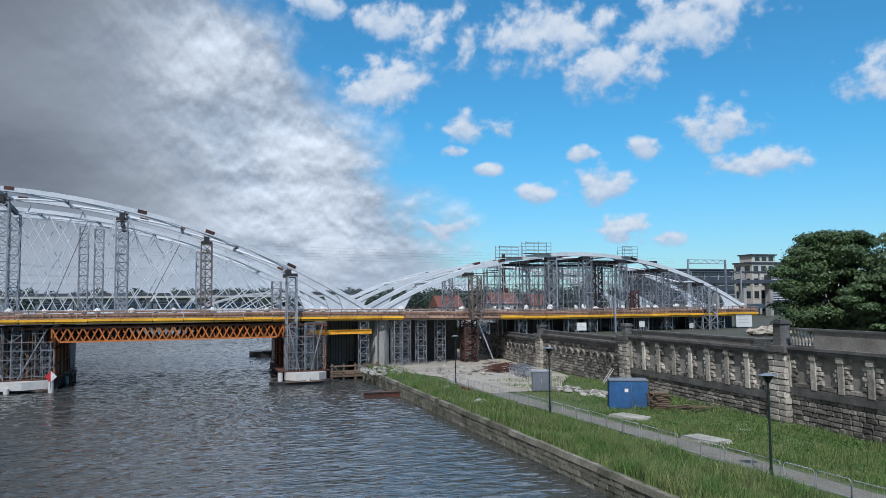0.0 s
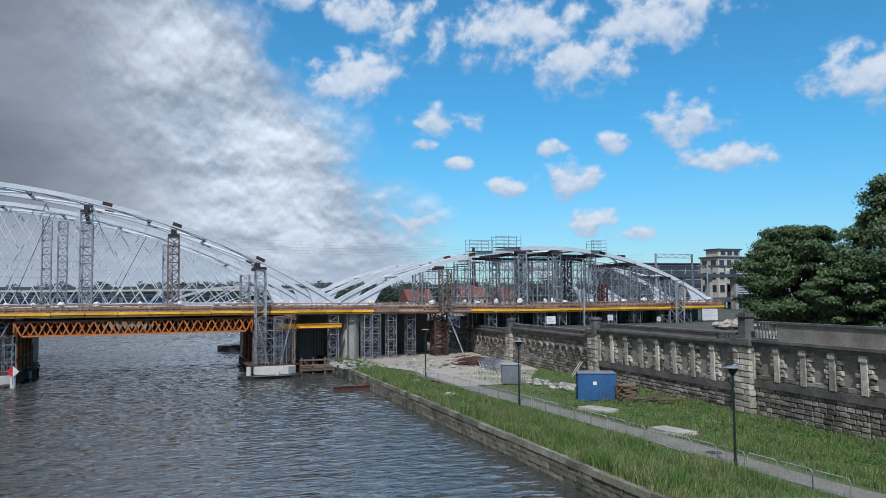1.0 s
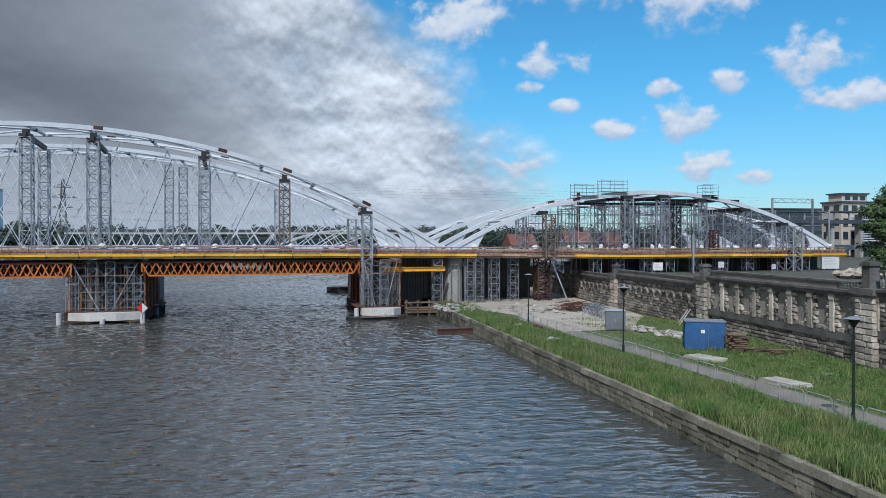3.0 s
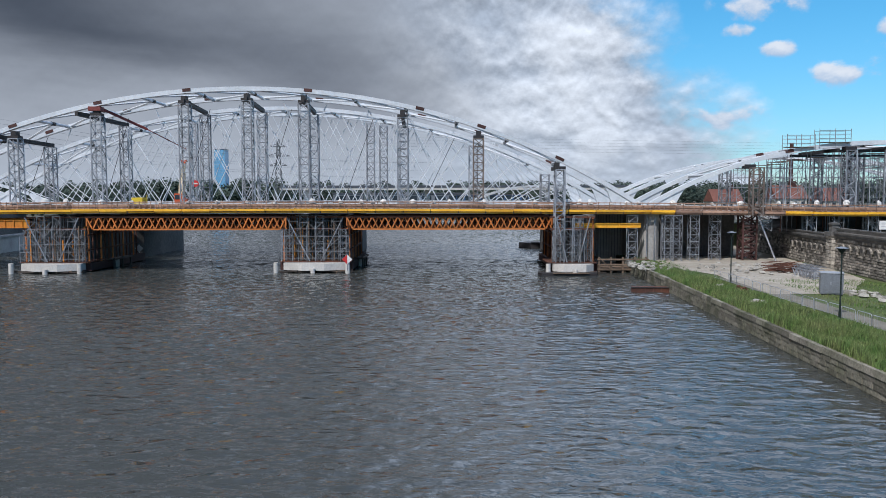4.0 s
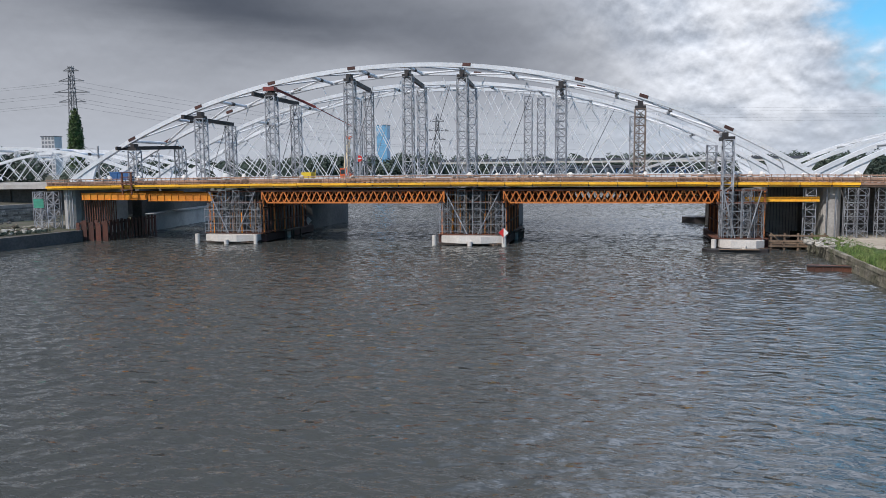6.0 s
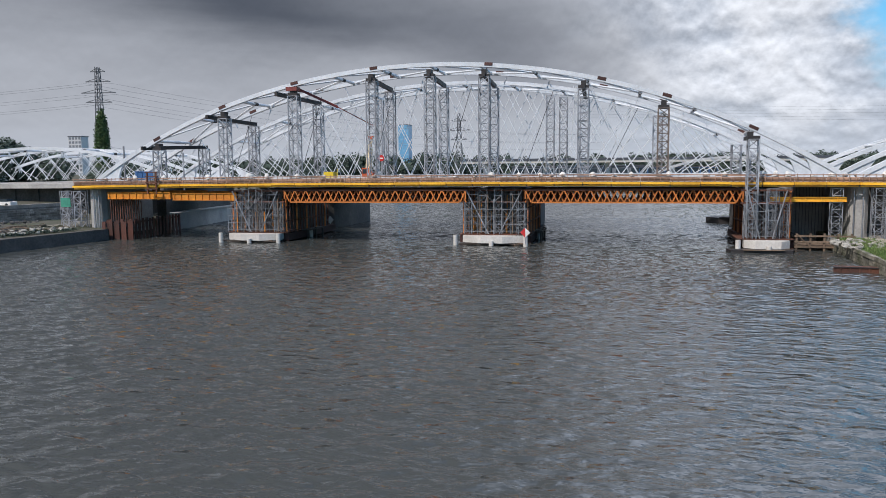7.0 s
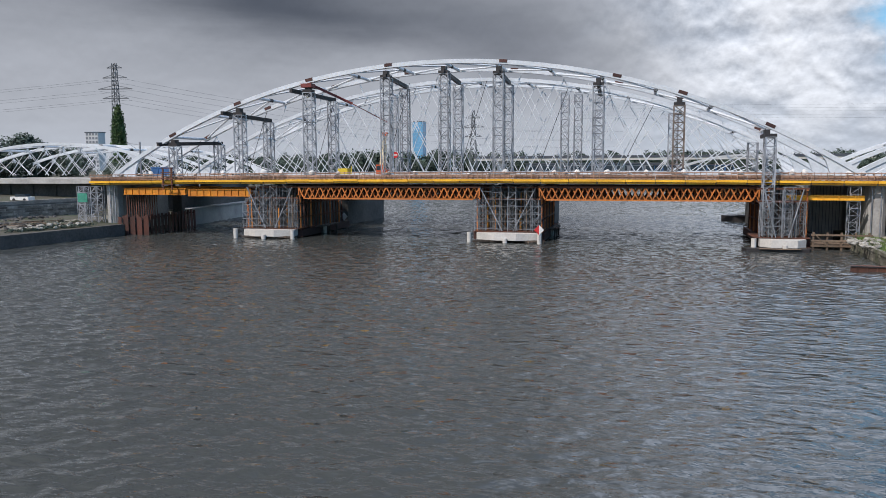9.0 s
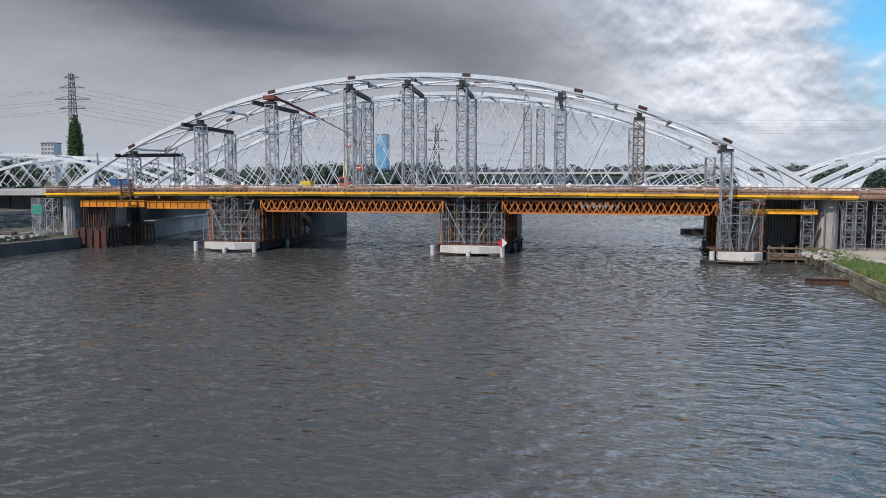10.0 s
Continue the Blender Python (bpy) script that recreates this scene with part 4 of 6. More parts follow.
# pillars
for sp, zc, zt in ((-1.5, 7.0, 9.5), (24.2, 6.7, 8.5), (50.4, 5.85, 7.6)):
    z = 1.2
    i = 0
    while z < zc - 0.05:
        h = min(0.47, zc - z)
        wd = 0.98 if i % 2 else 1.06
        cut = rng.uniform(-0.35, 0.35)
        for a, b in ((sp - wd, sp + cut), (sp + cut, sp + wd)):
            part("pillar_block", stone(Shape(), a, b, 0.52, z, z + h, rng, -0.1), STONE_LIGHT, w)
        z += 0.47
        i += 1
    part("pillar_cornice", wall_box(Shape(), sp - 1.15, sp + 1.15, -0.5, 0.68, zc, zc + 0.5), COPING, w)
    part("pedestal", wall_box(Shape(), sp - 0.44, sp + 0.44, -0.5, 0.36, zc + 0.5, zt - 0.3), COPING, w)
    part("pedestal_cap", wall_box(Shape(), sp - 0.56, sp + 0.56, -0.6, 0.46, zt - 0.3, zt - 0.12), COPING, w)
    part("pedestal_cap", wall_box(Shape(), sp - 0.4, sp + 0.4, -0.48, 0.34, zt - 0.12, zt), COPING, w)


# ================= quays =================
def build_quay():
    q = tagged(new("wall_quay"), "low weathered stone quay wall along the river", "quay wall", "", "structure")
    y = 14.0
    rng = random.Random(5)
    bulk = Shape()
    while y < 112:
        e = y + rng.uniform(1.4, 2.0)
        x0, x1 = quay_x(y), quay_x(e)
        d = rng.uniform(-0.03, 0.03)
        s = Shape().add([(x0 - 0.05 + d, y + 0.015, 1.12), (x0 + 0.5, y + 0.015, 1.12), (x1 + 0.5, e - 0.015, 1.12), (x1 - 0.05 + d, e - 0.015, 1.12),
                         (x0 + d, y + 0.015, 1.5 + d), (x0 + 0.5, y + 0.015, 1.5), (x1 + 0.5, e - 0.015, 1.5), (x1 + d, e - 0.015, 1.5 + d)],
                        [(0, 3, 2, 1), (4, 5, 6, 7), (0, 1, 5, 4), (1, 2, 6, 5), (2, 3, 7, 6), (3, 0, 4, 7)])
        part("coping_stone", s, MOSSY, q)
        y = e
    for c in range(4):
        y = 14.0 - rng.uniform(0, 1)
        za, zb = -0.3 + c * 0.355, 0.05 + c * 0.355
        while y < 114:
            e = y + rng.uniform(0.8, 1.5)
            xa, xb = quay_x(y) - 0.02 - 0.03 * c * 0 + rng.uniform(-0.03, 0.03), quay_x(e)
            bulk.add([(xa, y + 0.03, za), (xa + 0.9, y + 0.03, za), (xb + 0.9, e - 0.03, za), (xb, e - 0.03, za),
                      (xa + 0.03, y + 0.03, zb), (xa + 0.9, y + 0.03, zb), (xb + 0.9, e - 0.03, zb), (xb + 0.03, e - 0.03, zb)],
                     [(0, 3, 2, 1), (4, 5, 6, 7), (0, 1, 5, 4), (1, 2, 6, 5), (2, 3, 7, 6), (3, 0, 4, 7)])
            y = e
    tagged(part("quay_blocks", bulk, MOSSY, q), kind="stuff")
    l = tagged(new("wall_west"), "dark concrete quay on the far bank", "quay wall", "", "structure")
    for a, b in ((20, 50), (50, 70), (70, 86), (86, 98), (98, 110)):
        xa, xb = left_x(a), left_x(b)
        part("quay_panel", Shape().add([(xa - 1, a + 0.03, -2), (xa, a + 0.03, -2), (xb, b, -2), (xb - 1, b, -2), (xa - 1, a + 0.03, 1.85), (xa - 0.05, a + 0.03, 1.85), (xb - 0.05, b, 1.85), (xb - 1, b, 1.85)],
                                      [(0, 3, 2, 1), (4, 5, 6, 7), (0, 1, 5, 4), (1, 2, 6, 5), (2, 3, 7, 6), (3, 0, 4, 7)]), OLD_SHADE_CONCRETE, l)
    # stone retaining wall behind the far quay
    for z, h, m in ((2.0, 2.5, STONE_PANEL), (4.5, 0.25, COPING), (4.75, 0.6, STONE_PANEL)):
        for a in range(60, 130, 6):
            xa, xb = left_x(a) - 25.2, left_x(min(a + 6, 127.9)) - 25.2
            b = a + 5.95
            part("wall_panel", Shape().add([(xa - 1, a, z), (xa, a, z), (xb, b, z), (xb - 1, b, z), (xa - 1, a, z + h), (xa, a, z + h), (xb, b, z + h), (xb - 1, b, z + h)],
                                          [(0, 3, 2, 1), (4, 5, 6, 7), (0, 1, 5, 4), (1, 2, 6, 5), (2, 3, 7, 6), (3, 0, 4, 7)]), m, l)
    blocks = Shape()
    rg = random.Random(15)
    for c in range(6):
        y = 60.0
        while y < 128:
            e = y + rg.uniform(0.7, 1.5)
            a, b, o = left_x(y) - 25.2, left_x(min(e, 127.9)) - 25.2, rg.uniform(0.02, 0.12)
            za = 2.0 + c * 0.41
            blocks.add([(a, y + 0.05, za + 0.03), (a + o, y + 0.05, za + 0.05), (b + o, e - 0.05, za + 0.05), (b, e - 0.05, za + 0.03), (a, y + 0.05, za + 0.38), (a + o, y + 0.05, za + 0.36), (b + o, e - 0.05, za + 0.36), (b, e - 0.05, za + 0.38)],
                       [(0, 3, 2, 1), (4, 5, 6, 7), (0, 1, 5, 4), (1, 2, 6, 5), (2, 3, 7, 6)])
            y = e
    tagged(part("stone_blocks", blocks, STONE, l), kind="stuff")
    wt = tagged(new("wall_pale"), "pale concrete bank wall under the far end of the bridge", "bank wall", "", "structure")
    # Bridge shadow is put into the wall's colours, most in the upper panel.
    part("panel", Shape().prism([(-84.0, 130.5), (-83.2, 130.0), (-87.6, 166), (-88.6, 166)], -1, 3.1), CONCRETE, wt, "stained pale concrete base")
    part("ledge", Shape().prism([(-85.6, 130.8), (-82.9, 129.9), (-87.3, 166.2), (-90.0, 166.2)], 3.1, 3.3), CONCRETE, wt)
    part("panel", Shape().prism([(-86.4, 131.0), (-85.4, 130.7), (-89.8, 166), (-90.8, 166)], 3.3, 8.1), OLD_SHADE_CONCRETE, wt)
    # Dark plate on the panel stands for the shade inside a niche.
    part("niche_shade", Shape().prism([(-88.6, 150), (-87.7, 150), (-88.0, 152.4), (-88.9, 152.4)], 4.6, 7.0), DARK_CLAD, wt)


build_quay()


# ================= things on the quay =================
def street_lamp(x, y, z=1.5, h=5.7):
    t = thing("street_lamp", "dark green lamp post with a shallow umbrella-shaped head", "street lamp", "riverside lamps")
    part("base", Shape().tube((x, y, z), (x, y, z + 0.7), 0.11, 0.1, 10), LAMP_PAINT, t)
    part("pole", Shape().tube((x, y, z + 0.7), (x, y, z + h - 0.5), 0.075, 0.05, 8), LAMP_PAINT, t)
    hd = part("head", Shape().tube((x, y, z + h - 0.12), (x, y, z + h), 0.5, 0.12, 12), GREY_PAINT, t, "flat grey-green lamp hood")
    part("diffuser", Shape().tube((x, y, z + h - 0.55), (x, y, z + h - 0.13), 0.07, 0.32, 10), LAMP_PAINT, hd)
    for a in range(4):
        b = a * math.pi / 2
        part("strut", Shape().bar((x, y, z + h - 0.6), (x + 0.4 * math.cos(b), y + 0.4 * math.sin(b), z + h - 0.1), 0.03), LAMP_PAINT, hd)


for x, y in ((30.5, 33.0), (31.0, 58.9), (31.8, 83.5)):
    street_lamp(x, y)


def barrier(x0, y0, x1, y1, z=1.5):
    t = thing("site_barrier", "thin grey steel pedestrian barrier beside the path", "barrier", "barriers along the path")
    r = 0.028
    a, b = Vector((x0, y0, z)), Vector((x1, y1, z))
    up = Vector((0, 0, 1))
    fr = Shape()
    pts = [a, a + up * 0.95, a + (b - a) * 0.06 + up * 1.08, a + (b - a) * 0.94 + up * 1.08, b + up * 0.95, b]
    for p, q in zip(pts, pts[1:]):
        fr.tube(p, q, r, n=5)
    fr.tube(a + up * 0.22, b + up * 0.22, r * 0.8, n=5)
    part("frame", fr, GALV, t)
    for k in range(1, 6):
        p = a + (b - a) * k / 6
        part("bar", Shape().bar(p + up * 0.22, p + up * 1.07, 0.008), GALV, t)


y = 26.0
while y < 86:
    xa = 30.75 + 0.012 * (y - 26) + RNG.uniform(-0.08, 0.08)
    barrier(xa, y, xa + 0.03 + RNG.uniform(-0.06, 0.06), y + 2.05)
    y += 2.2


def rotbox(cx, cy, z0, lx, ly, h, deg, jit=0.0, rng=None):
    c, s = math.cos(radians(deg)), math.sin(radians(deg))
    P = []
    for z, k in ((z0, 1.0), (z0 + h, 1.0 - jit)):
        for a, b in ((-1, -1), (1, -1), (1, 1), (-1, 1)):
            x, y = a * lx / 2 * k, b * ly / 2 * k
            if rng and jit:
                x, y = x + rng.uniform(-jit, jit), y + rng.uniform(-jit, jit)
            P.append((cx + x * c - y * s, cy + x * s + y * c, z))
    return Shape().add(P, [(0, 3, 2, 1), (4, 5, 6, 7), (0, 1, 5, 4), (1, 2, 6, 5), (2, 3, 7, 6), (3, 0, 4, 7)])


def container(cx, cy, z, lx, ly, h, deg):
    t = thing("storage_container", "blue painted steel storage container on the grass", "container")
    M = pose(cx, cy, z, 0, 0, deg)
    t.matrix_world = M
    part("body", Shape().box(-lx / 2, -ly / 2, 0.12, lx / 2, ly / 2, h), BLUE_PAINT, t)
    part("roof", Shape().box(-lx / 2 - 0.05, -ly / 2 - 0.05, h, lx / 2 + 0.05, ly / 2 + 0.05, h + 0.08), GREY_PAINT, t)
    d = part("door", Shape().box(-lx / 2 + 1.15, -ly / 2 - 0.04, 0.2, lx / 2 - 0.1, -ly / 2, h - 0.15), BLUE_PAINT, t)
    part("lock_bar", Shape().tube((0.25, -ly / 2 - 0.07, 0.25), (0.25, -ly / 2 - 0.07, h - 0.2), 0.025), GREY_PAINT, d)
    part("sticker", Shape().box(-lx / 2 + 1.3, -ly / 2 - 0.052, h * 0.62, -lx / 2 + 1.62, -ly / 2 - 0.042, h * 0.62 + 0.3), WHITE_PLASTIC, d, "white square sticker")
    for k in range(7):
        u = -lx / 2 + 0.15 + k * 0.15
        part("rib", Shape().box(u, -ly / 2 - 0.03, 0.15, u + 0.06, -ly / 2, h - 0.05), BLUE_PAINT, t)
    for k in range(9):
        u = -ly / 2 + 0.2 + k * (ly - 0.4) / 8
        part("rib", Shape().box(lx / 2, u - 0.03, 0.15, lx / 2 + 0.03, u + 0.03, h - 0.05), BLUE_PAINT, t)
        part("rib", Shape().box(-lx / 2 - 0.03, u - 0.03, 0.15, -lx / 2, u + 0.03, h - 0.05), BLUE_PAINT, t)
    for u in (-1, 1):
        part("skid", Shape().box(-lx / 2, u * (ly / 2 - 0.3) - 0.08, 0, lx / 2, u * (ly / 2 - 0.3) + 0.08, 0.12), DARK_STEEL, t)


container(39.0, 59.3, 1.5, 3.3, 2.3, 2.5, -28)
t = thing("timber_stack", "loose stack of weathered planks beside the container", "timber stack")
rng = random.Random(21)
for k in range(10):
    for j in range(4):
        part("plank", rotbox(40.3 + rng.uniform(-0.12, 0.12) + j * 0.08, 56.6 + (j - 1.5) * 0.34 + rng.uniform(-0.1, 0.1), 1.5 + k * 0.17, rng.uniform(1.1, 1.7), 0.26, 0.13, -15 + rng.uniform(-16, 16)), WOOD, t)
t = thing("timber_heap", "low heap of broken boards in the grass", "timber heap")
for k in range(14):
    part("plank", rotbox(42.5 + rng.uniform(-1.2, 1.2), 54.8 + rng.uniform(-1, 1), 1.5 + 0.05 * k, rng.uniform(1.2, 2.6), 0.22, 0.06, rng.uniform(-40, 40)), WOOD, t)

t = thing("site_cabinet", "dark grey steel cabinet standing by the path", "cabinet")
t.matrix_world = pose(38.0, 74.0, 1.5, 0, 0, -22)
part("body", Shape().box(-1.0, -0.75, 0.1, 1.0, 0.75, 2.1), GREY_PAINT, t)
part("top", Shape().box(-1.06, -0.81, 2.1, 1.06, 0.81, 2.18), GALV, t, "pale galvanised lid")
part("door", Shape().box(-0.9, -0.79, 0.2, -0.02, -0.75, 2.0), GREY_PAINT, t)
part("door", Shape().box(0.02, -0.79, 0.2, 0.9, -0.75, 2.0), GREY_PAINT, t)
part("handle", Shape().box(-0.12, -0.84, 1.0, -0.07, -0.79, 1.3), GALV, t)
part("plinth", Shape().box(-0.9, -0.65, 0, 0.9, 0.65, 0.1), DARK_STEEL, t)

for cx, cy, lx, ly, dg in ((34.8, 43.6, 1.7, 3.2, 8), (35.8, 54.2, 1.7, 3.2, 12), (40.4, 46.2, 0.9, 1.9, -20)):
    rr = random.Random(int(cx * 10))
    s = rotbox(cx, cy, 1.46, lx, ly, 0.3 if cx < 40 else 0.14, dg, 0.07, rr)
    t = solid("concrete_slab", s, SLAB, "pale concrete slab lying in the grass", "concrete slab", "slabs in the grass")

def heap(name, label, cx, cy, n, rx, ry, h, size, material, seed, z=1.5):
    rg = random.Random(seed)
    s = Shape()
    for _ in range(n):
        a, r = rg.uniform(0, 6.28), rg.random() ** 0.6
        k = rg.uniform(0.5, 1.2) * size
        s.blob((cx + rx * r * math.cos(a), cy + ry * r * math.sin(a), z + h * (1 - r) * rg.random() + k * 0.25), (k, k * rg.uniform(0.7, 1.3), k * 0.55), rg, 6, 4)
    solid(name, s, material, label, "heap", "", "stuff")


heap("rubble_heap", "pale broken concrete by the cabinet", 40.6, 73.2, 26, 1.6, 1.8, 0.6, 0.38, RUBBLE, 1)
heap("rubble_heap", "flat pale rubble beside the river wall", 41.5, 68.0, 40, 1.8, 2.8, 0.4, 0.4, RUBBLE, 2)
heap("rubble_heap", "white lumps of rubble in the tall grass", 29.2, 79.2, 16, 0.9, 1.5, 0.4, 0.3, RUBBLE, 3)
heap("rubble_heap", "white lumps of rubble in the quay grass", 28.2, 66.5, 22, 0.8, 2.2, 0.5, 0.3, RUBBLE, 4)
heap("rubble_heap", "scattered pale stones at the end of the quay", 28.0, 103.0, 60, 2.6, 6.0, 0.5, 0.35, RUBBLE, 5)
heap("rubble_heap", "scattered site debris on sandy ground", 40.0, 98.0, 70, 8.0, 10.0, 0.3, 0.35, RUBBLE, 6)
heap("brick_heap", "rust-red heap of broken brick", 30.4, 77.0, 30, 0.7, 1.0, 0.5, 0.22, RUST, 7)
heap("rubble_heap", "dirty rubble on the far quay", -96.0, 98.0, 60, 4.0, 9.0, 0.7, 0.45, OLD_SHADE_CONCRETE, 8, 2.0)
heap("rubble_heap", "pale rubble on the far quay", -92.5, 90.0, 20, 2.0, 3.0, 0.5, 0.5, RUBBLE, 9, 2.0)
heap("earth_heap", "heap of pale earth behind the river wall", 82.0, 88.0, 40, 3.5, 3.0, 1.0, 0.7, SAND, 10, 6.0)

t = thing("rebar_heap", "heap of rusty reinforcing mesh", "rebar heap")
for k in range(60):
    a = rng.uniform(-0.5, 0.5)
    x, y, z = 43.2 + rng.uniform(-1.6, 1.6), 95.5 + rng.uniform(-2, 2), 1.6 + rng.uniform(0, 1.1)
    part("rod", Shape().bar((x - 1.2, y - a, z), (x + 1.2, y + a, z + rng.uniform(-0.3, 0.3)), 0.07), RUST, t)
t = thing("lattice_stack", "stack of grey steel lattice sections lying on the ground", "steel stack")
for k in range(4):
    s = Shape()
    ox, oy, oz = 42.2 + k * 0.75, 86.0 + k * 1.2, 1.55 + 0.15 * (k % 2)
    for u in (0, 0.9):
        for v in (0, 0.9):
            s.bar((ox + u, oy, oz + v), (ox + u, oy + 5.5, oz + v), 0.1)
    for j in range(6):
        s.bar((ox, oy + j * 0.9, oz), (ox, oy + j * 0.9 + 0.9, oz + 0.9), 0.07)
        s.bar((ox, oy + j * 0.9, oz + 0.9), (ox + 0.9, oy + j * 0.9 + 0.9, oz + 0.9), 0.07)
        s.bar((ox, oy + j * 0.9, oz), (ox, oy + j * 0.9, oz + 0.9), 0.07)
    part("lattice_section", s, GALV, t)
t = thing("ladder", "pale ladder leaning on the river wall", "ladder")
p, q = Vector((47.1, 76.4, 1.5)), Vector(wp(27.2, 0.12, 3.3))
for off in (0, 0.45):
    part("rail", Shape().bar(p + Vector((0, off, 0)), q + Vector((0, off, 0)), 0.07), PALE_CONCRETE, t)
for k in range(1, 8):
    c = p + (q - p) * k / 8
    part("rung", Shape().bar(c, c + Vector((0, 0.45, 0)), 0.04), PALE_CONCRETE, t)


# ================= grass =================
def grass(name, label, zones, seed):
    rg = np.random.default_rng(seed)
    V, F = [], []
    n0 = 0
    for cnt, fx, ya, yb, hmin, hmax in zones:
        u, yv = rg.random(cnt), ya + (yb - ya) * rg.random(cnt)
        lo, hi = fx(yv)
        xv = lo + (hi - lo) * u
        patch = 0.55 + 0.9 * np.abs(np.sin(xv * 0.9 + 1.3 * np.sin(yv * 0.23))) * np.abs(np.cos(yv * 0.31 + xv * 0.2))
        h = (hmin + (hmax - hmin) * rg.random(cnt)) * np.clip(patch, 0.35, 1.3) * np.clip((hi - xv) / 2.0, 0.35, 1)
        a = rg.random(cnt) * 6.283
        wd = 0.014 + 0.022 * rg.random(cnt)
        dx, dy = np.cos(a) * wd, np.sin(a) * wd
        lx, ly = rg.normal(0, 0.22, cnt) * h + 0.12 * h, rg.normal(0, 0.22, cnt) * h
        z0 = np.full(cnt, 1.44)
        base = np.stack([xv - dx, yv - dy, z0, xv + dx, yv + dy, z0, xv + lx * 0.4 + dx * .6, yv + ly * 0.4 + dy * .6, z0 + h * 0.6, xv + lx * 0.4 - dx * .6, yv + ly * 0.4 - dy * .6, z0 + h * 0.6, xv + lx, yv + ly, z0 + h], 1).reshape(-1, 3)
        V.append(base)
        k = n0 + 5 * np.arange(cnt)
        F += list(zip(k, k + 1, k + 2, k + 3)) + list(zip(k + 3, k + 2, k + 4))
        n0 += 5 * cnt
    me = bpy.data.meshes.new(name)
    me.from_pydata(np.concatenate(V).tolist(), [], [tuple(int(i) for i in f) for f in F])
    me.materials.append(BLADE)
    tagged(new(name, me), label, "grass", "", "stuff")


grass("tall_grass", "tall uncut grass along the quay edge", [
    (62000, lambda y: (quay_x(y) + 0.3, 30.9 + 0.012 * (y - 26)), 22, 55, 0.35, 0.95),
    (30000, lambda y: (quay_x(y) + 0.3, 30.9 + 0.012 * (y - 26)), 55, 88, 0.35, 0.9),
    (5000, lambda y: (quay_x(y) + 0.6, quay_x(y) + 4.5), 86, 112, 0.2, 0.7)], 1)
grass("weeds", "short grass and weeds below the river wall", [
    (52000, lambda y: (33.5 + 0.012 * y, wall_x(y) - 0.1), 26, 58, 0.15, 0.5),
    (11000, lambda y: (35.3 + 0.05 * np.maximum(0, y - 58), wall_x(y) - 0.1), 58, 86, 0.12, 0.4),
    (6000, lambda y: (wall_x(y) - 2.2, wall_x(y) - 0.1), 28, 80, 0.4, 1.1)], 2)


def weed_clumps(name, label, count, fx, ya, yb, seed):
    """Low broad-leaved weeds in clumps."""
    rg = np.random.default_rng(seed)
    per = 42
    y = ya + (yb - ya) * rg.random(count)
    lo, hi = fx(y)
    x = lo + (hi - lo) * rg.random(count) ** 0.7
    r = 0.18 + 0.34 * rg.random(count) ** 2
    d = rg.normal(size=(count, per, 3))
    d /= np.linalg.norm(d, axis=2, keepdims=True)
    d[:, :, 2] = np.abs(d[:, :, 2])
    P = np.stack([x, y, np.full(count, 1.46)], 1)[:, None, :] + d * r[:, None, None] * (0.5 + 0.6 * rg.random((count, per, 1))) * np.array([1.0, 1.0, 1.25])
    P, d = P.reshape(-1, 3), d.reshape(-1, 3)
    n = d + 0.6 * rg.normal(size=P.shape) + np.array([0, 0, 0.5])
    n /= np.linalg.norm(n, axis=1, keepdims=True)
    u = np.cross(n, rg.normal(size=P.shape))
    u /= np.linalg.norm(u, axis=1, keepdims=True)
    v = np.cross(n, u)
    sz = (0.03 + 0.045 * rg.random(len(P)))[:, None]
    V = np.stack([P - u * sz, P - v * sz * 0.5, P + u * sz, P + v * sz * 0.5], 1).reshape(-1, 3)
    me = bpy.data.meshes.new(name)
    me.from_pydata(V.tolist(), [], np.arange(len(V)).reshape(-1, 4).tolist())
    me.materials.append(WEED)
    tagged(new(name, me), label, "weeds", "", "stuff")


weed_clumps("broadleaf_weeds", "bright broad-leaved weeds below the river wall", 1500, lambda y: (36.5 + 0 * y, wall_x(y) - 0.2), 27, 66, 71)
weed_clumps("broadleaf_weeds", "scattered weeds among the quay grass", 500, lambda y: (quay_x(y) + 0.7, 30.6 + 0 * y), 24, 90, 72)
weed_clumps("broadleaf_weeds", "dusty weeds at the quay end", 160, lambda y: (quay_x(y) + 0.5, quay_x(y) + 5.5), 88, 111, 73)


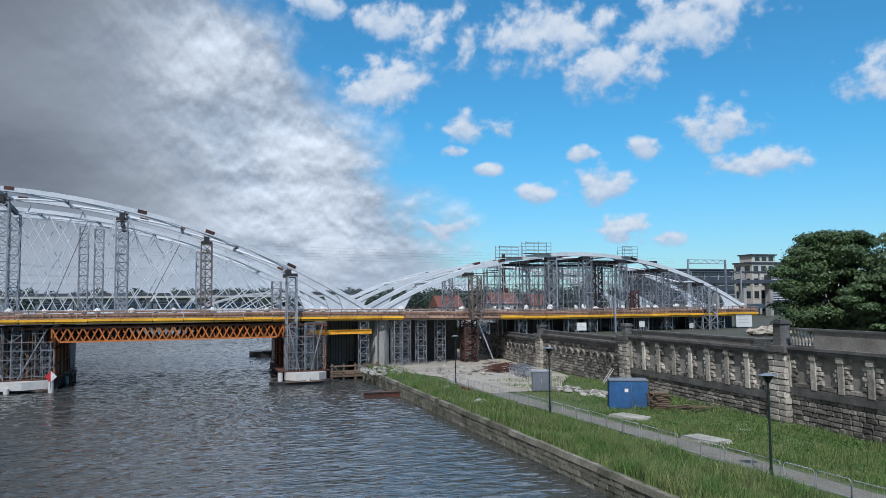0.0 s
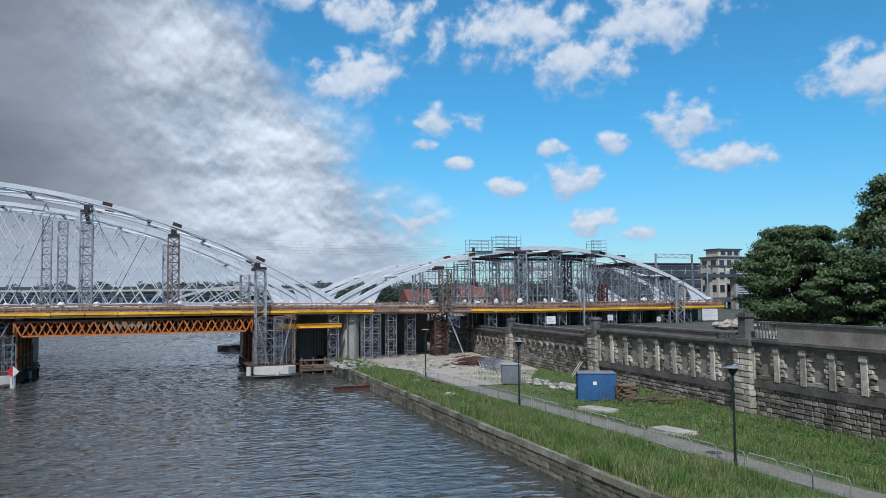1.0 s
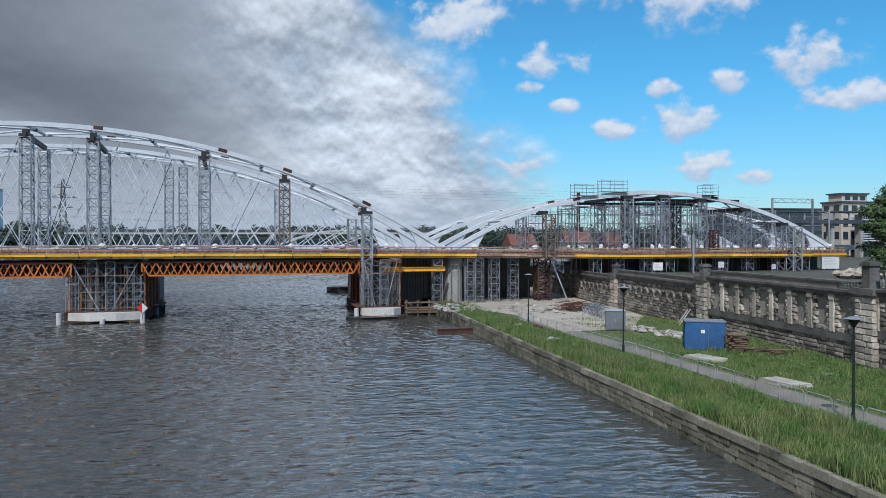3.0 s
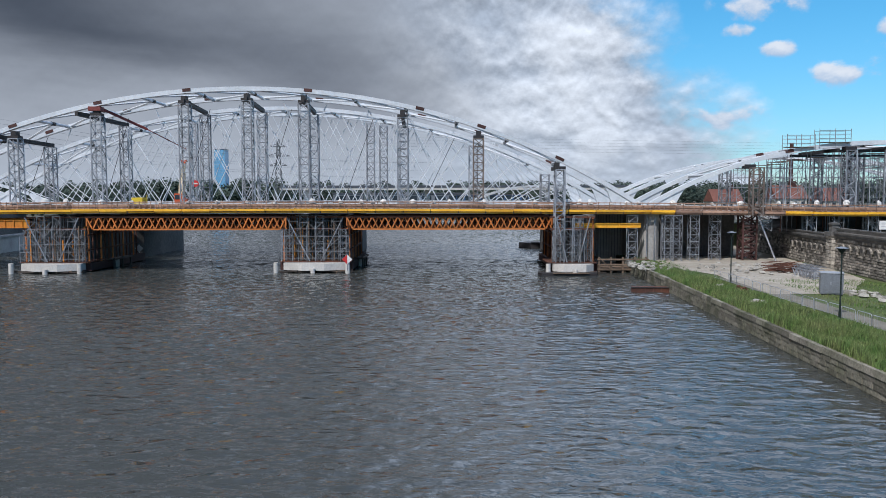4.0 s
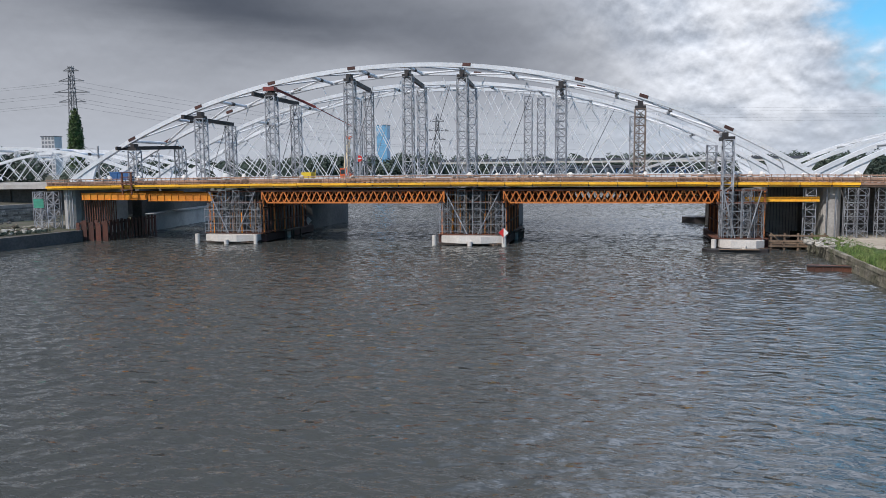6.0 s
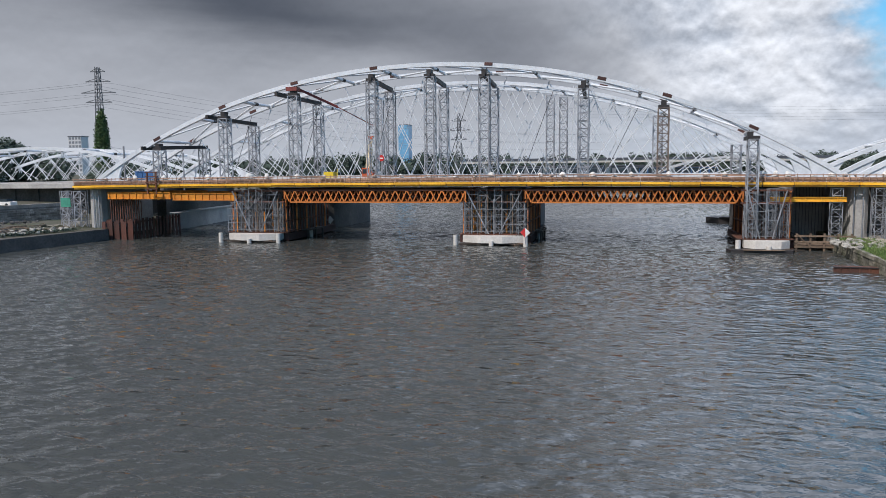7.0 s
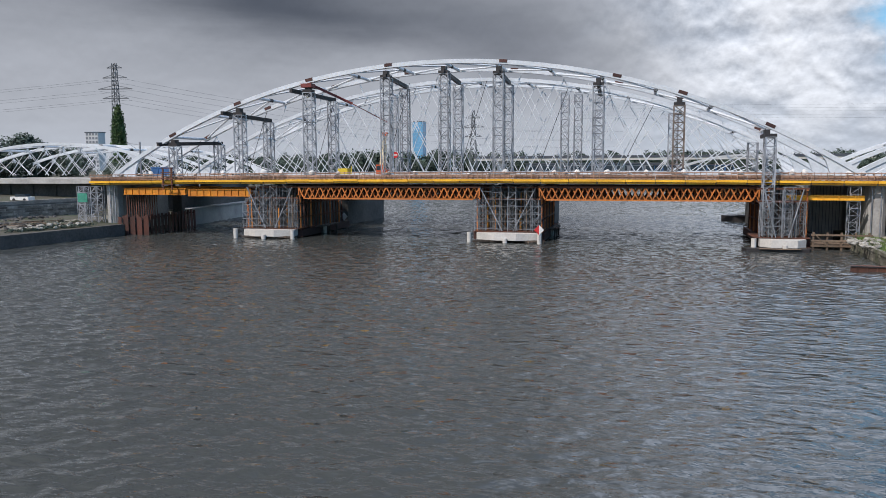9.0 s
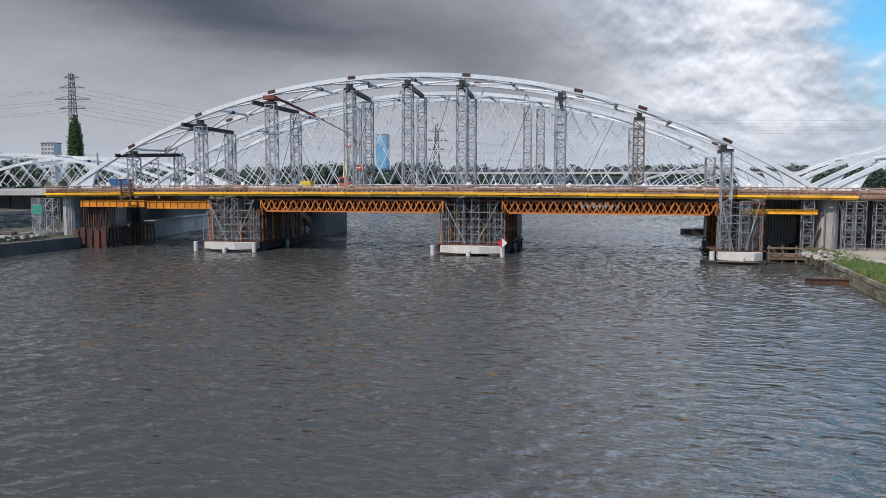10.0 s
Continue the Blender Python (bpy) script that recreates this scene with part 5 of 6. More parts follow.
# ================= trees =================
def tree(name, label, x, y, z, h, rx, ry, seed, leaves=14000, trunk=0.35, leaf=0.2, low=0.16, material=None, category="tree", lobes=64):
    rg = random.Random(seed)
    t = thing(name, label, category, "")
    tr = Shape()
    tr.tube((x, y, z - 0.3), (x + 0.2, y, z + h * 0.45), trunk, trunk * 0.6, 9)
    tr.tube((x + 0.2, y, z + h * 0.45), (x, y + 0.1, z + h * 0.9), trunk * 0.6, trunk * 0.1, 7)
    part("trunk", tr, BARK, t)
    # crown: lobes of foliage, each a clump of leaves round its own centre
    centres = []
    for k in range(lobes):
        f = (k + 0.5) / lobes
        zz = low + (1 - low) * f
        prof = math.sin(math.pi * min(1, (zz - low * 0.5) ** 0.75)) ** 0.6 if zz < 1 else 0
        a = k * 2.399 + rg.uniform(-0.4, 0.4)
        r = prof * rg.uniform(0.35, 0.98)
        centres.append((x + rx * r * math.cos(a), y + ry * r * math.sin(a), z + h * min(zz, 0.93), rg.uniform(0.15, 0.27)))
    for c in centres[::2]:
        part("limb", Shape().tube((x, y, z + (c[2] - z) * 0.5), (c[0], c[1], c[2]), trunk * 0.3, 0.04, 5), BARK, t)
    npr = np.random.default_rng(seed)
    per = leaves // len(centres)
    V = []
    for cx, cy, cz, s in centres:
        d = npr.normal(size=(per, 3))
        d /= np.linalg.norm(d, axis=1, keepdims=True)
        rad = npr.random(per) ** 0.33
        rad = rad * (1 + 0.12 * npr.normal(size=per) * (rad > 0.8))
        P = np.array([cx, cy, cz]) + d * rad[:, None] * np.array([rx, ry, min(h * 0.2, (rx + ry) / 2.6)]) * s * 1.2
        n = d + 0.55 * npr.normal(size=(per, 3)) + np.array([0, 0, 0.45])
        n /= np.linalg.norm(n, axis=1, keepdims=True)
        u = np.cross(n, npr.normal(size=(per, 3)))
        u /= np.linalg.norm(u, axis=1, keepdims=True)
        v = np.cross(n, u)
        sz = leaf * (0.6 + 0.8 * npr.random(per))[:, None]
        V.append(np.stack([P - u * sz, P - v * sz * 0.55, P + u * sz, P + v * sz * 0.55], 1).reshape(-1, 3))
    V = np.concatenate(V)
    me = bpy.data.meshes.new("crown")
    me.from_pydata(V.tolist(), [], [(4 * i, 4 * i + 1, 4 * i + 2, 4 * i + 3) for i in range(len(V) // 4)])
    me.materials.append(material or LEAF)
    part("crown", me, None, t)
    return t


tree("chestnut_tree", "broad dark green leafy tree behind the river wall", 64.6, 60.2, 5.8, 12.4, 5.9, 5.9, 31, 104000, leaf=0.14, lobes=110)
tree("chestnut_tree", "tall dark green leafy tree beside the shorter one", 65.0, 47.0, 5.8, 16.4, 5.8, 5.8, 32, 104000, leaf=0.14, lobes=120)
tree("chestnut_tree", "dense leafy tree growing close to the parapet", 60.5, 50.5, 5.8, 7.5, 4.0, 4.8, 33, 42000, leaf=0.15, lobes=48)


# ================= scaffold forest on the approach span =================
def scaffold_bay(x, y, z0, z1, w=2.0, d=1.5, lift=2.0, seed=0):
    t = thing("scaffold_bay", "grey tube scaffold standing on the approach deck", "scaffold", "scaffolds on the approach")
    rg = random.Random(seed)
    cs = [(x, y), (x + w, y), (x + w, y + d), (x, y + d)]
    for cx, cy in cs:
        part("standard", Shape().tube((cx, cy, z0), (cx, cy, z1 + rg.uniform(0, 0.8)), 0.05, n=5), GALV, t)
    s = Shape()
    z = z0 + 0.3
    k = 0
    while z < z1:
        for a, b in zip(cs, cs[1:] + cs[:1]):
            s.bar((*a, z), (*b, z), 0.07)
        if z + lift < z1 + 0.5:
            a, b = (cs[0], cs[1]) if k % 2 else (cs[1], cs[0])
            s.bar((*a, z), (*b, z + lift), 0.06)
            a, b = (cs[1], cs[2]) if k % 2 else (cs[2], cs[1])
            s.bar((*a, z), (*b, z + lift), 0.06)
        z += lift
        k += 1
    tagged(part("bracing", s, GALV, t), kind="stuff")
    if rg.random() < 0.7:
        part("platform", Shape().box(x, y, z1 - 0.35, x + w, y + d, z1 - 0.28), WOOD, t)


k = 0
for x in range(46, 92, 3):
    for y in (114.2, 118.2, 121.2):
        zt = min(rib_z(RIGHT, x + 1) - 1.5, 18)
        if zt > 11 and (k * 7) % 5 != 0:
            scaffold_bay(x + RNG.uniform(-0.4, 0.4), y, 9.0, zt, RNG.choice((1.6, 2.0, 2.4)), 1.5, 1.5, k)
        k += 1
for x in (45.3, 60.0, 66.5, 73.5, 82.0, 89.5):
    lattice_tower(x, FRONT_Y - (2.9 if x < 50 else 0.1), 8.2 if x < 50 else 9.0, rib_z(RIGHT, x) - 1.3, 1.5, *(("brown weathered lattice tower before the approach arch", 1.0, 0.18, 0.1, TOWER_BROWN) if x < 50 else ()))
    lattice_tower(x + 0.4, REAR_Y, 9.0, rib_z(RIGHT, x) - 1.3, 1.4)
    t = thing("arch_saddle", "dark steel saddle under the approach arch", "saddle", "arch saddles")
    part("jack", Shape().box(x - 0.8, FRONT_Y - 0.6, rib_z(RIGHT, x) - 1.35, x + 0.8, FRONT_Y + 0.6, rib_z(RIGHT, x) - 0.72), DARK_STEEL, t)
for x, xe in ((52, 73), (57, 82)):
    t = thing("crosshead_beam", "dark steel beams slung under the approach arch", "beam", "crosshead beams")
    z = rib_z(RIGHT, x) - 1.0
    part("beam", Shape().bar((x, FRONT_Y + 1.5, z), (xe, FRONT_Y + 1.5, z), 0.3, 0.4), DARK_STEEL, t)
for x in (58, 66, 73, 81):
    t = thing("crosshead_beam", "dark steel crosshead between the approach arch ribs", "beam", "crosshead beams")
    z = rib_z(RIGHT, x) - 1.1
    part("beam", Shape().bar((x, FRONT_Y - 0.8, z), (x, REAR_Y + 0.8, z), 0.45, 0.5), DARK_STEEL, t)
# railed work platforms on top of the rib
for x0, x1, h in ((50.5, 54.6, 1.9), (55.2, 59.8, 2.0), (73.5, 76.5, 1.6)):
    t = thing("work_platform", "tube-railed work platform on top of the arch", "work platform", "platforms on the arch")
    z = rib_z(RIGHT, (x0 + x1) / 2) + 0.05
    for xx in (x0, (x0 + x1) / 2, x1):
        for yy in (FRONT_Y - 0.8, FRONT_Y + 0.8):
            part("post", Shape().tube((xx, yy, z - 0.6), (xx, yy, z + h), 0.045, n=5), GALV, t)
    for zz in (0.6, 1.2, 1.75):
        for yy in (FRONT_Y - 0.8, FRONT_Y + 0.8):
            part("rail", Shape().tube((x0, yy, z + zz), (x1, yy, z + zz), 0.04, n=5), GALV, t)
    part("boards", Shape().box(x0, FRONT_Y - 0.8, z, x1, FRONT_Y + 0.8, z + 0.06), WOOD, t)

# shoring and clutter under the approach deck
for x in (54, 58, 63, 67, 72, 77, 82, 88, 93):
    for y in (112.2, 115.4):
        lattice_tower(x + (y - 112) * 0.5, y, 5.8, 8.3, 1.4, "grey steel shoring frame under the approach deck", 1.2, 0.08, 0.05, None, "shoring_tower", "shoring under the approach", "shoring tower")
for x, y, z0 in ((33.1, 111.4, 1.5), (34.4, 111.6, 1.5), (37.0, 112.0, 1.5), (40.5, 113.0, 1.5), (48.0, 113.0, 5.8), (28.0, 112.0, 0.6), (19.9, 110.9, 1.4)):
    lattice_tower(x, y, z0, 8.2, 1.3, "grey steel shoring tower beside the end pier", 0.9, 0.08, 0.05, None, "shoring_tower", "shoring by the end pier", "shoring tower")
rp = random.Random(91)
for k in range(64):
    xx, yy = 50.0 + k * 0.76, rp.choice((112.6, 113.8, 116.0, 117.2))
    pr = thing("steel_prop", "slim steel prop under the approach deck", "prop", "props under the approach")
    part("tube", Shape().tube((xx, yy, 5.7), (xx, yy, 8.3), 0.06, n=5), GALV if k % 3 else RUST, pr)
    part("base_plate", Shape().box(xx - 0.1, yy - 0.1, 5.68, xx + 0.1, yy + 0.1, 5.74), DARK_STEEL, pr)
lattice_tower(45.3, 113.0, 1.5, 8.3, 2.0, "rust-brown steel trestle under the approach deck", 0.8, 0.22, 0.14, RUST_DARK, "steel_trestle", "", "trestle")
t = thing("raking_prop", "pale steel prop leaning from the trestle", "prop", "raking props")
part("prop", Shape().tube((46.2, 111.5, 8.2), (48.6, 110.5, 1.5), 0.12), GALV, t)
t = thing("steel_pipe", "thick grey steel pipe lying behind the parapet", "pipe")
part("shell", Shape().tube((52.5, 122, 6.6), (56.5, 119, 6.6), 0.8, n=14), GREY_PAINT, t)
t = thing("viaduct_girder", "grey steel girder of the old viaduct under the approach", "girder")
part("web", Shape().box(49, 128, 7.2, 66, 128.4, 8.5), GREY_CLAD, t)
part("flange", Shape().box(49, 127.8, 7.0, 66, 128.7, 7.2), GREY_CLAD, t)
for k in range(12):
    part("stiffener", Shape().box(50 + k * 1.35, 127.85, 7.2, 50.1 + k * 1.35, 128.0, 8.5), GREY_CLAD, t)


def sign_board(x, y, z0, w_, h, label, posts=True, material=None):
    t = thing("sign_board", label, "sign")
    part("panel", Shape().box(x, y, z0, x + w_, y + 0.06, z0 + h), material or WHITE_PLASTIC, t)
    for k in range(3):
        part("text_bar", Shape().box(x + w_ * 0.12, y - 0.012, z0 + h * (0.3 + 0.2 * k), x + w_ * (0.85 - 0.15 * k), y - 0.002, z0 + h * (0.36 + 0.2 * k)), GREY_CLAD, t)
    if posts:
        for u in (0.15, 0.85):
            part("post", Shape().bar((x + w_ * u, y + 0.1, 5.6), (x + w_ * u, y + 0.1, z0 + h * 0.9), 0.08), GALV, t)


sign_board(96.0, 111.0, 6.0, 3.5, 2.5, "large white site notice board on posts")
sign_board(71.6, 105.0, 6.7, 1.0, 0.9, "small white site sign above the parapet")
sign_board(83.6, 108.0, 6.2, 0.8, 0.8, "small white site sign above the parapet")
sign_board(60.0, 104.5, 6.4, 1.6, 1.2, "pale site board behind the parapet")


# ================= things on the main deck =================
rng = random.Random(77)
x = -84.0
bag_mesh = None
while x < 100:
    if not (15.5 < x < 18.5):
        c = camber(x) if x < 34 else -0.1
        if bag_mesh is None:
            bag_mesh = Shape().blob((0, 0, 0.3), (0.42, 0.35, 0.36), random.Random(4), 9, 6, 0.3).mesh("white_bag", WHITE_PLASTIC)
        b = tagged(new("white_bag", bag_mesh), "white woven bag tied to the deck edge", "bag", "bags along the deck edge")
        sc = rng.uniform(0.7, 1.1)
        b.matrix_world = pose(x, 112.0 + rng.uniform(-0.2, 0.5), 9.68 + c, 0, 0, rng.uniform(0, 360)) @ Matrix.Diagonal((sc * rng.uniform(0.8, 1.4), sc, sc * rng.uniform(0.7, 1.3), 1))
        p = thing("guard_stake", "short rusty stake behind the guard boards", "stake", "stakes along the deck")
        part("stake", Shape().bar((x, 112.2, 8.8 + c), (x, 112.2, 9.85 + c), 0.06), RUST, p)
    x += rng.choice((1.6, 2.4, 3.1, 4.2, 5.0))
# timber and mesh lying on the deck
for k in range(26):
    x = rng.uniform(-82, 26)
    t = thing("timber_bundle", "bundle of brown shuttering timber on the deck", "timber bundle", "timber on the deck")
    for j in range(5):
        part("timber", rotbox(x + rng.uniform(-0.2, 0.2), 115 + rng.uniform(0, 5), 9.1 + camber(x) + 0.16 * j, rng.uniform(2.5, 4.5), 0.5, 0.15, rng.uniform(-6, 6)), BROWN_WOOD, t)
# blue skip, dumper, crane
t = thing("waste_skip", "blue steel waste skip on the deck", "skip")
part("body", Shape().prism([(-79.6, 113.8), (-76.4, 113.8), (-76.4, 115.6), (-79.6, 115.6)], 9.1, 11.2), BLUE_PAINT, t)
part("rim", Shape().box(-79.7, 113.7, 11.1, -76.3, 113.82, 11.25), BLUE_PAINT, t)
for k in range(4):
    part("rib", Shape().box(-79.3 + k, 113.72, 9.2, -79.2 + k, 113.82, 11.1), BLUE_PAINT, t)
t = thing("site_dumper", "small yellow site dumper on the deck", "dumper")
part("skip", Shape().prism([(-46.6, 115.5), (-44.9, 115.3), (-44.7, 116.6), (-46.4, 116.8)], 9.9, 10.9), SAFETY_YELLOW, t)
part("chassis", Shape().box(-46.8, 115.5, 9.6, -44.2, 116.7, 9.9), DARK_STEEL, t)
part("rollbar", Shape().bar((-44.3, 115.6, 9.9), (-44.3, 115.6, 11.3), 0.08), SAFETY_YELLOW, t)
for xx in (-46.2, -44.7):
    for yy in (115.35, 116.85):
        part("wheel", Shape().tube((xx, yy - 0.12, 9.55), (xx, yy + 0.12, 9.55), 0.36, n=12), DARK_STEEL, t)
t = thing("mini_crane", "orange-red crawler crane with a pale boom on the deck", "crane")
CX = -40.1
part("cab", Shape().box(CX - 0.7, 117.4, 9.9, CX + 0.5, 119, 11.5), RED_ORANGE, t)
part("engine_cover", Shape().box(CX + 0.5, 117.5, 9.9, CX + 1.1, 118.9, 10.8), RED_ORANGE, t)
part("windscreen", Shape().box(CX - 0.6, 117.37, 10.6, CX + 0.1, 117.4, 11.3), GLASS, t)
for yy in (117.2, 118.7):
    part("track", Shape().box(CX - 1.1, yy, 9.2, CX + 1.1, yy + 0.5, 9.9), DARK_STEEL, t)
part("boom", Shape().bar((CX + 0.2, 118, 10.9), (CX + 0.5, 118, 14.6), 1.0, 0.7).bar((CX + 0.5, 118, 14.6), (CX + 0.75, 118, 16.2), 0.55, 0.45), PALE_BOOM, t)
part("boom_head", Shape().box(CX + 0.4, 117.7, 16.1, CX + 1.1, 118.3, 16.6), RED_ORANGE, t)
t = thing("boom_lift", "red lattice jib rigged under the arch", "jib")
part("head", Shape().box(-51.2, 112.2, 23.5, -49.4, 113.6, 24.1), RED_STEEL, t)
part("jib", Shape().bar((-50, 113.6, 24.0), (-44.5, 117, 21.2), 0.35).bar((-44.5, 117, 21.2), (-38.5, 118, 18.0), 0.14), RED_STEEL, t)
# round traffic sign and small dark cabin on a tower
t = thing("round_sign", "round red sign on the deck", "sign")
part("disc", Shape().tube((-37.40, 117, 13.00), (-37.40, 117.05, 13.00), 0.5, n=20), RED_PAINT, t)
part("bar", Shape().box(-37.74, 116.96, 12.91, -37.06, 116.99, 13.09), WHITE_PLASTIC, t)
part("post", Shape().bar((-37.40, 117.1, 9.1), (-37.40, 117.1, 13.00), 0.06), GALV, t)
# brown column of formwork at the left tower, and loose hanging rods
t = thing("formwork_column", "rusty steel formwork column at the deck edge", "formwork")
for xx in (-75.2, -73.6):
    part("post", Shape().bar((xx, 110.6, 7.6), (xx, 110.6, 11.2), 0.2), RUST, t)
for zz in (8.4, 9.4, 10.4, 11.1):
    part("waler", Shape().bar((-75.5, 110.5, zz), (-73.3, 110.5, zz), 0.16), RUST, t)
for k in range(14):
    xx = rng.uniform(-8, 22)
    zt = rib_z(MAIN, xx) - 1.0
    r = thing("loose_hanger", "white hanger rod hanging loose from the rib", "hanger rod", "loose hangers")
    ln = rng.uniform(0.35, 0.75) * (zt - 9.5)
    part("rod", Shape().tube((xx, REAR_Y - 0.2, zt), (xx + rng.uniform(-0.1, 0.55) * ln, REAR_Y - 0.2, zt - ln), 0.05, n=5), WHITE_STEEL, r)
# thin dark cables and tubes strung under the ribs
for k in range(7):
    xx = -70 + k * 12
    r = thing("guy_cable", "thin dark guy cable between tower and deck", "cable", "guy cables")
    part("cable", Shape().tube((xx, FRONT_Y + 1, rib_z(MAIN, xx) - 3.0), (xx - 5, FRONT_Y + 3, 9.4), 0.04, n=5), DARK_STEEL, r)


# ================= things on the water and by the piers =================
def diamond_sign(x, y, z, red):
    t = thing("waterway_sign", "red and white diamond waterway sign on a pile", "sign", "waterway signs")
    h = 0.72
    part("board", Shape().add([(x, y, z - h), (x + h, y, z), (x, y, z + h), (x - h, y, z), (x, y + 0.04, z - h), (x + h, y + 0.04, z), (x, y + 0.04, z + h), (x - h, y + 0.04, z)],
                              [(0, 1, 2, 3), (7, 6, 5, 4), (0, 4, 5, 1), (1, 5, 6, 2), (2, 6, 7, 3), (3, 7, 4, 0)]), WHITE_PLASTIC, t)
    if red:
        part("red_half", Shape().add([(x, y - 0.01, z - h), (x, y - 0.01, z + h), (x - h, y - 0.01, z), (x, y, z - h), (x, y, z + h), (x - h, y, z)],
                                     [(0, 1, 2), (3, 5, 4), (0, 3, 4, 1), (1, 4, 5, 2), (2, 5, 3, 0)]), RED_PAINT, t)
    part("post", Shape().bar((x, y + 0.08, z - 1.6), (x, y + 0.08, z), 0.09), GALV, t)


diamond_sign(-13.5, 109.6, 2.0, True)
diamond_sign(-52.6, 133.0, 2.0, False)
t = thing("timber_landing", "grey timber fender landing by the end pier", "landing")
for x in (22.7, 24.4, 26.1, 27.8, 29.4):
    part("landing_post", Shape().bar((x, 109.4, -1.5), (x, 109.4, 2.3), 0.24), WOOD, t)
for z in (0.5, 1.2, 1.95):
    part("rail", Shape().bar((22.4, 109.25, z), (29.8, 109.25, z), 0.12, 0.22), WOOD, t)
for k in range(8):
    part("deck_board", Shape().box(22.5, 109.4 + k * 0.42, 0.62, 29.6, 109.78 + k * 0.42, 0.7), WOOD, t)
part("brace", Shape().bar((22.7, 109.2, 2.2), (24.4, 109.2, 0.5), 0.12), WOOD, t)
t = thing("pontoon", "rust-red steel pontoon moored at the quay", "pontoon")
part("hull", Shape().prism([(21.9, 87.6), (26.4, 87.2), (26.8, 88.6), (22.3, 89.0)], -0.3, 0.55), RUST, t)
part("rim", Shape().bar((21.9, 87.55, 0.55), (26.4, 87.15, 0.55), 0.1, 0.12), DARK_STEEL, t)
for k in range(5):
    part("rib", Shape().bar((22.6 + k * 0.9, 87.5 - k * 0.08, -0.2), (22.6 + k * 0.9, 87.5 - k * 0.08, 0.55), 0.1), RUST, t)
t = thing("work_barge", "dark flat work barge moored behind the pier", "barge")
part("hull", Shape().prism([(16.6, 163), (18.8, 160), (30, 160), (30, 166), (18.8, 166)], -0.4, 1.1), DARK_STEEL, t)
part("deck_edge", Shape().box(18.8, 159.9, 1.1, 30, 160.1, 1.3), GALV, t)
t = thing("work_barge", "low dark float beside the end pier", "barge")
part("hull", Shape().prism([(14.0, 105.5), (21.5, 105.2), (22, 107), (13.6, 107.2)], -0.3, 0.35), DARK_STEEL, t)
part("plank", Shape().box(15.5, 105.0, 0.36, 20.5, 105.4, 0.44), WOOD, t)
# rusty sheet piling at the far end
t = thing("sheet_piling", "rusty steel sheet piling at the far end pier", "sheet piling")
run = [Vector((-84.2, 111.0, 0)), Vector((-79.2, 111.6, 0)), Vector((-81.0, 129.0, 0))]
k = 0
for p, q in zip(run, run[1:]):
    d = (q - p).normalized()
    nrm = Vector((d.y, -d.x, 0))
    u = 0.0
    while u < (q - p).length - 0.2:
        c = p + d * u + nrm * (0.0 if k % 2 else 0.28)
        e = c + d * 0.58
        zt = 3.0 + 0.18 * (k % 3)
        part("steel_sheet", Shape().prism([(c.x, c.y), (e.x, e.y), (e.x - nrm.x * 0.14, e.y - nrm.y * 0.14), (c.x - nrm.x * 0.14, c.y - nrm.y * 0.14)], -2, zt), SHEET_RUST, t)
        u += 0.6
        k += 1
    part("cap", Shape().bar(p + Vector((0, 0, 2.75)) - nrm * 0.3, q + Vector((0, 0, 2.75)) - nrm * 0.3, 0.3, 0.2), RUST_DARK, t)
for k in range(30):
    x = -83.6 + k * 0.15
    p = thing("steel_prop", "rusty telescopic prop under the girder", "prop", "props at the far pier")
    part("prop", Shape().tube((x, 112.5 + (k % 3), 2.5), (x, 112.5 + (k % 3), 6.6), 0.08), RUST, p)
# Dark wall added where only deck shadow lies behind the props.
t = thing("abutment_wall", "added dark wall standing for the shade behind the far end props", "abutment")
part("wall", Shape().box(-84.5, 127, -1, -82.6, 128, 7.6), OLD_SHADE_CONCRETE, t)
for x, y in ((-91.5, 112.0), (-93.0, 113.4), (-90.0, 113.0), (-88.8, 111.6)):
    lattice_tower(x, y, 2.0, 8.0, 1.3, "pale scaffold tower beside the far end pier", 1.0, 0.09, 0.06, None, "shoring_tower", "scaffolds by the far pier", "shoring tower")
t = thing("safety_net", "green safety net hung in the scaffold", "net")
part("net", Shape().box(-92.3, 111.2, 5.4, -90.4, 111.26, 6.9), NET_GREEN, t)
t = thing("parked_car", "white car parked above the far bank wall", "car")
part("body", Shape().prism([(-116.5, 122), (-112.3, 122), (-112.3, 123.7), (-116.5, 123.7)], 5.1, 5.75), WHITE_PLASTIC, t)
part("cabin", Shape().prism([(-115.5, 122.15), (-113.2, 122.15), (-113.2, 123.55), (-115.5, 123.55)], 5.75, 6.25), GLASS, t)
for xx in (-115.6, -113.2):
    part("wheel", Shape().tube((xx, 121.95, 5.15), (xx, 122.15, 5.15), 0.32, n=12), DARK_STEEL, t)


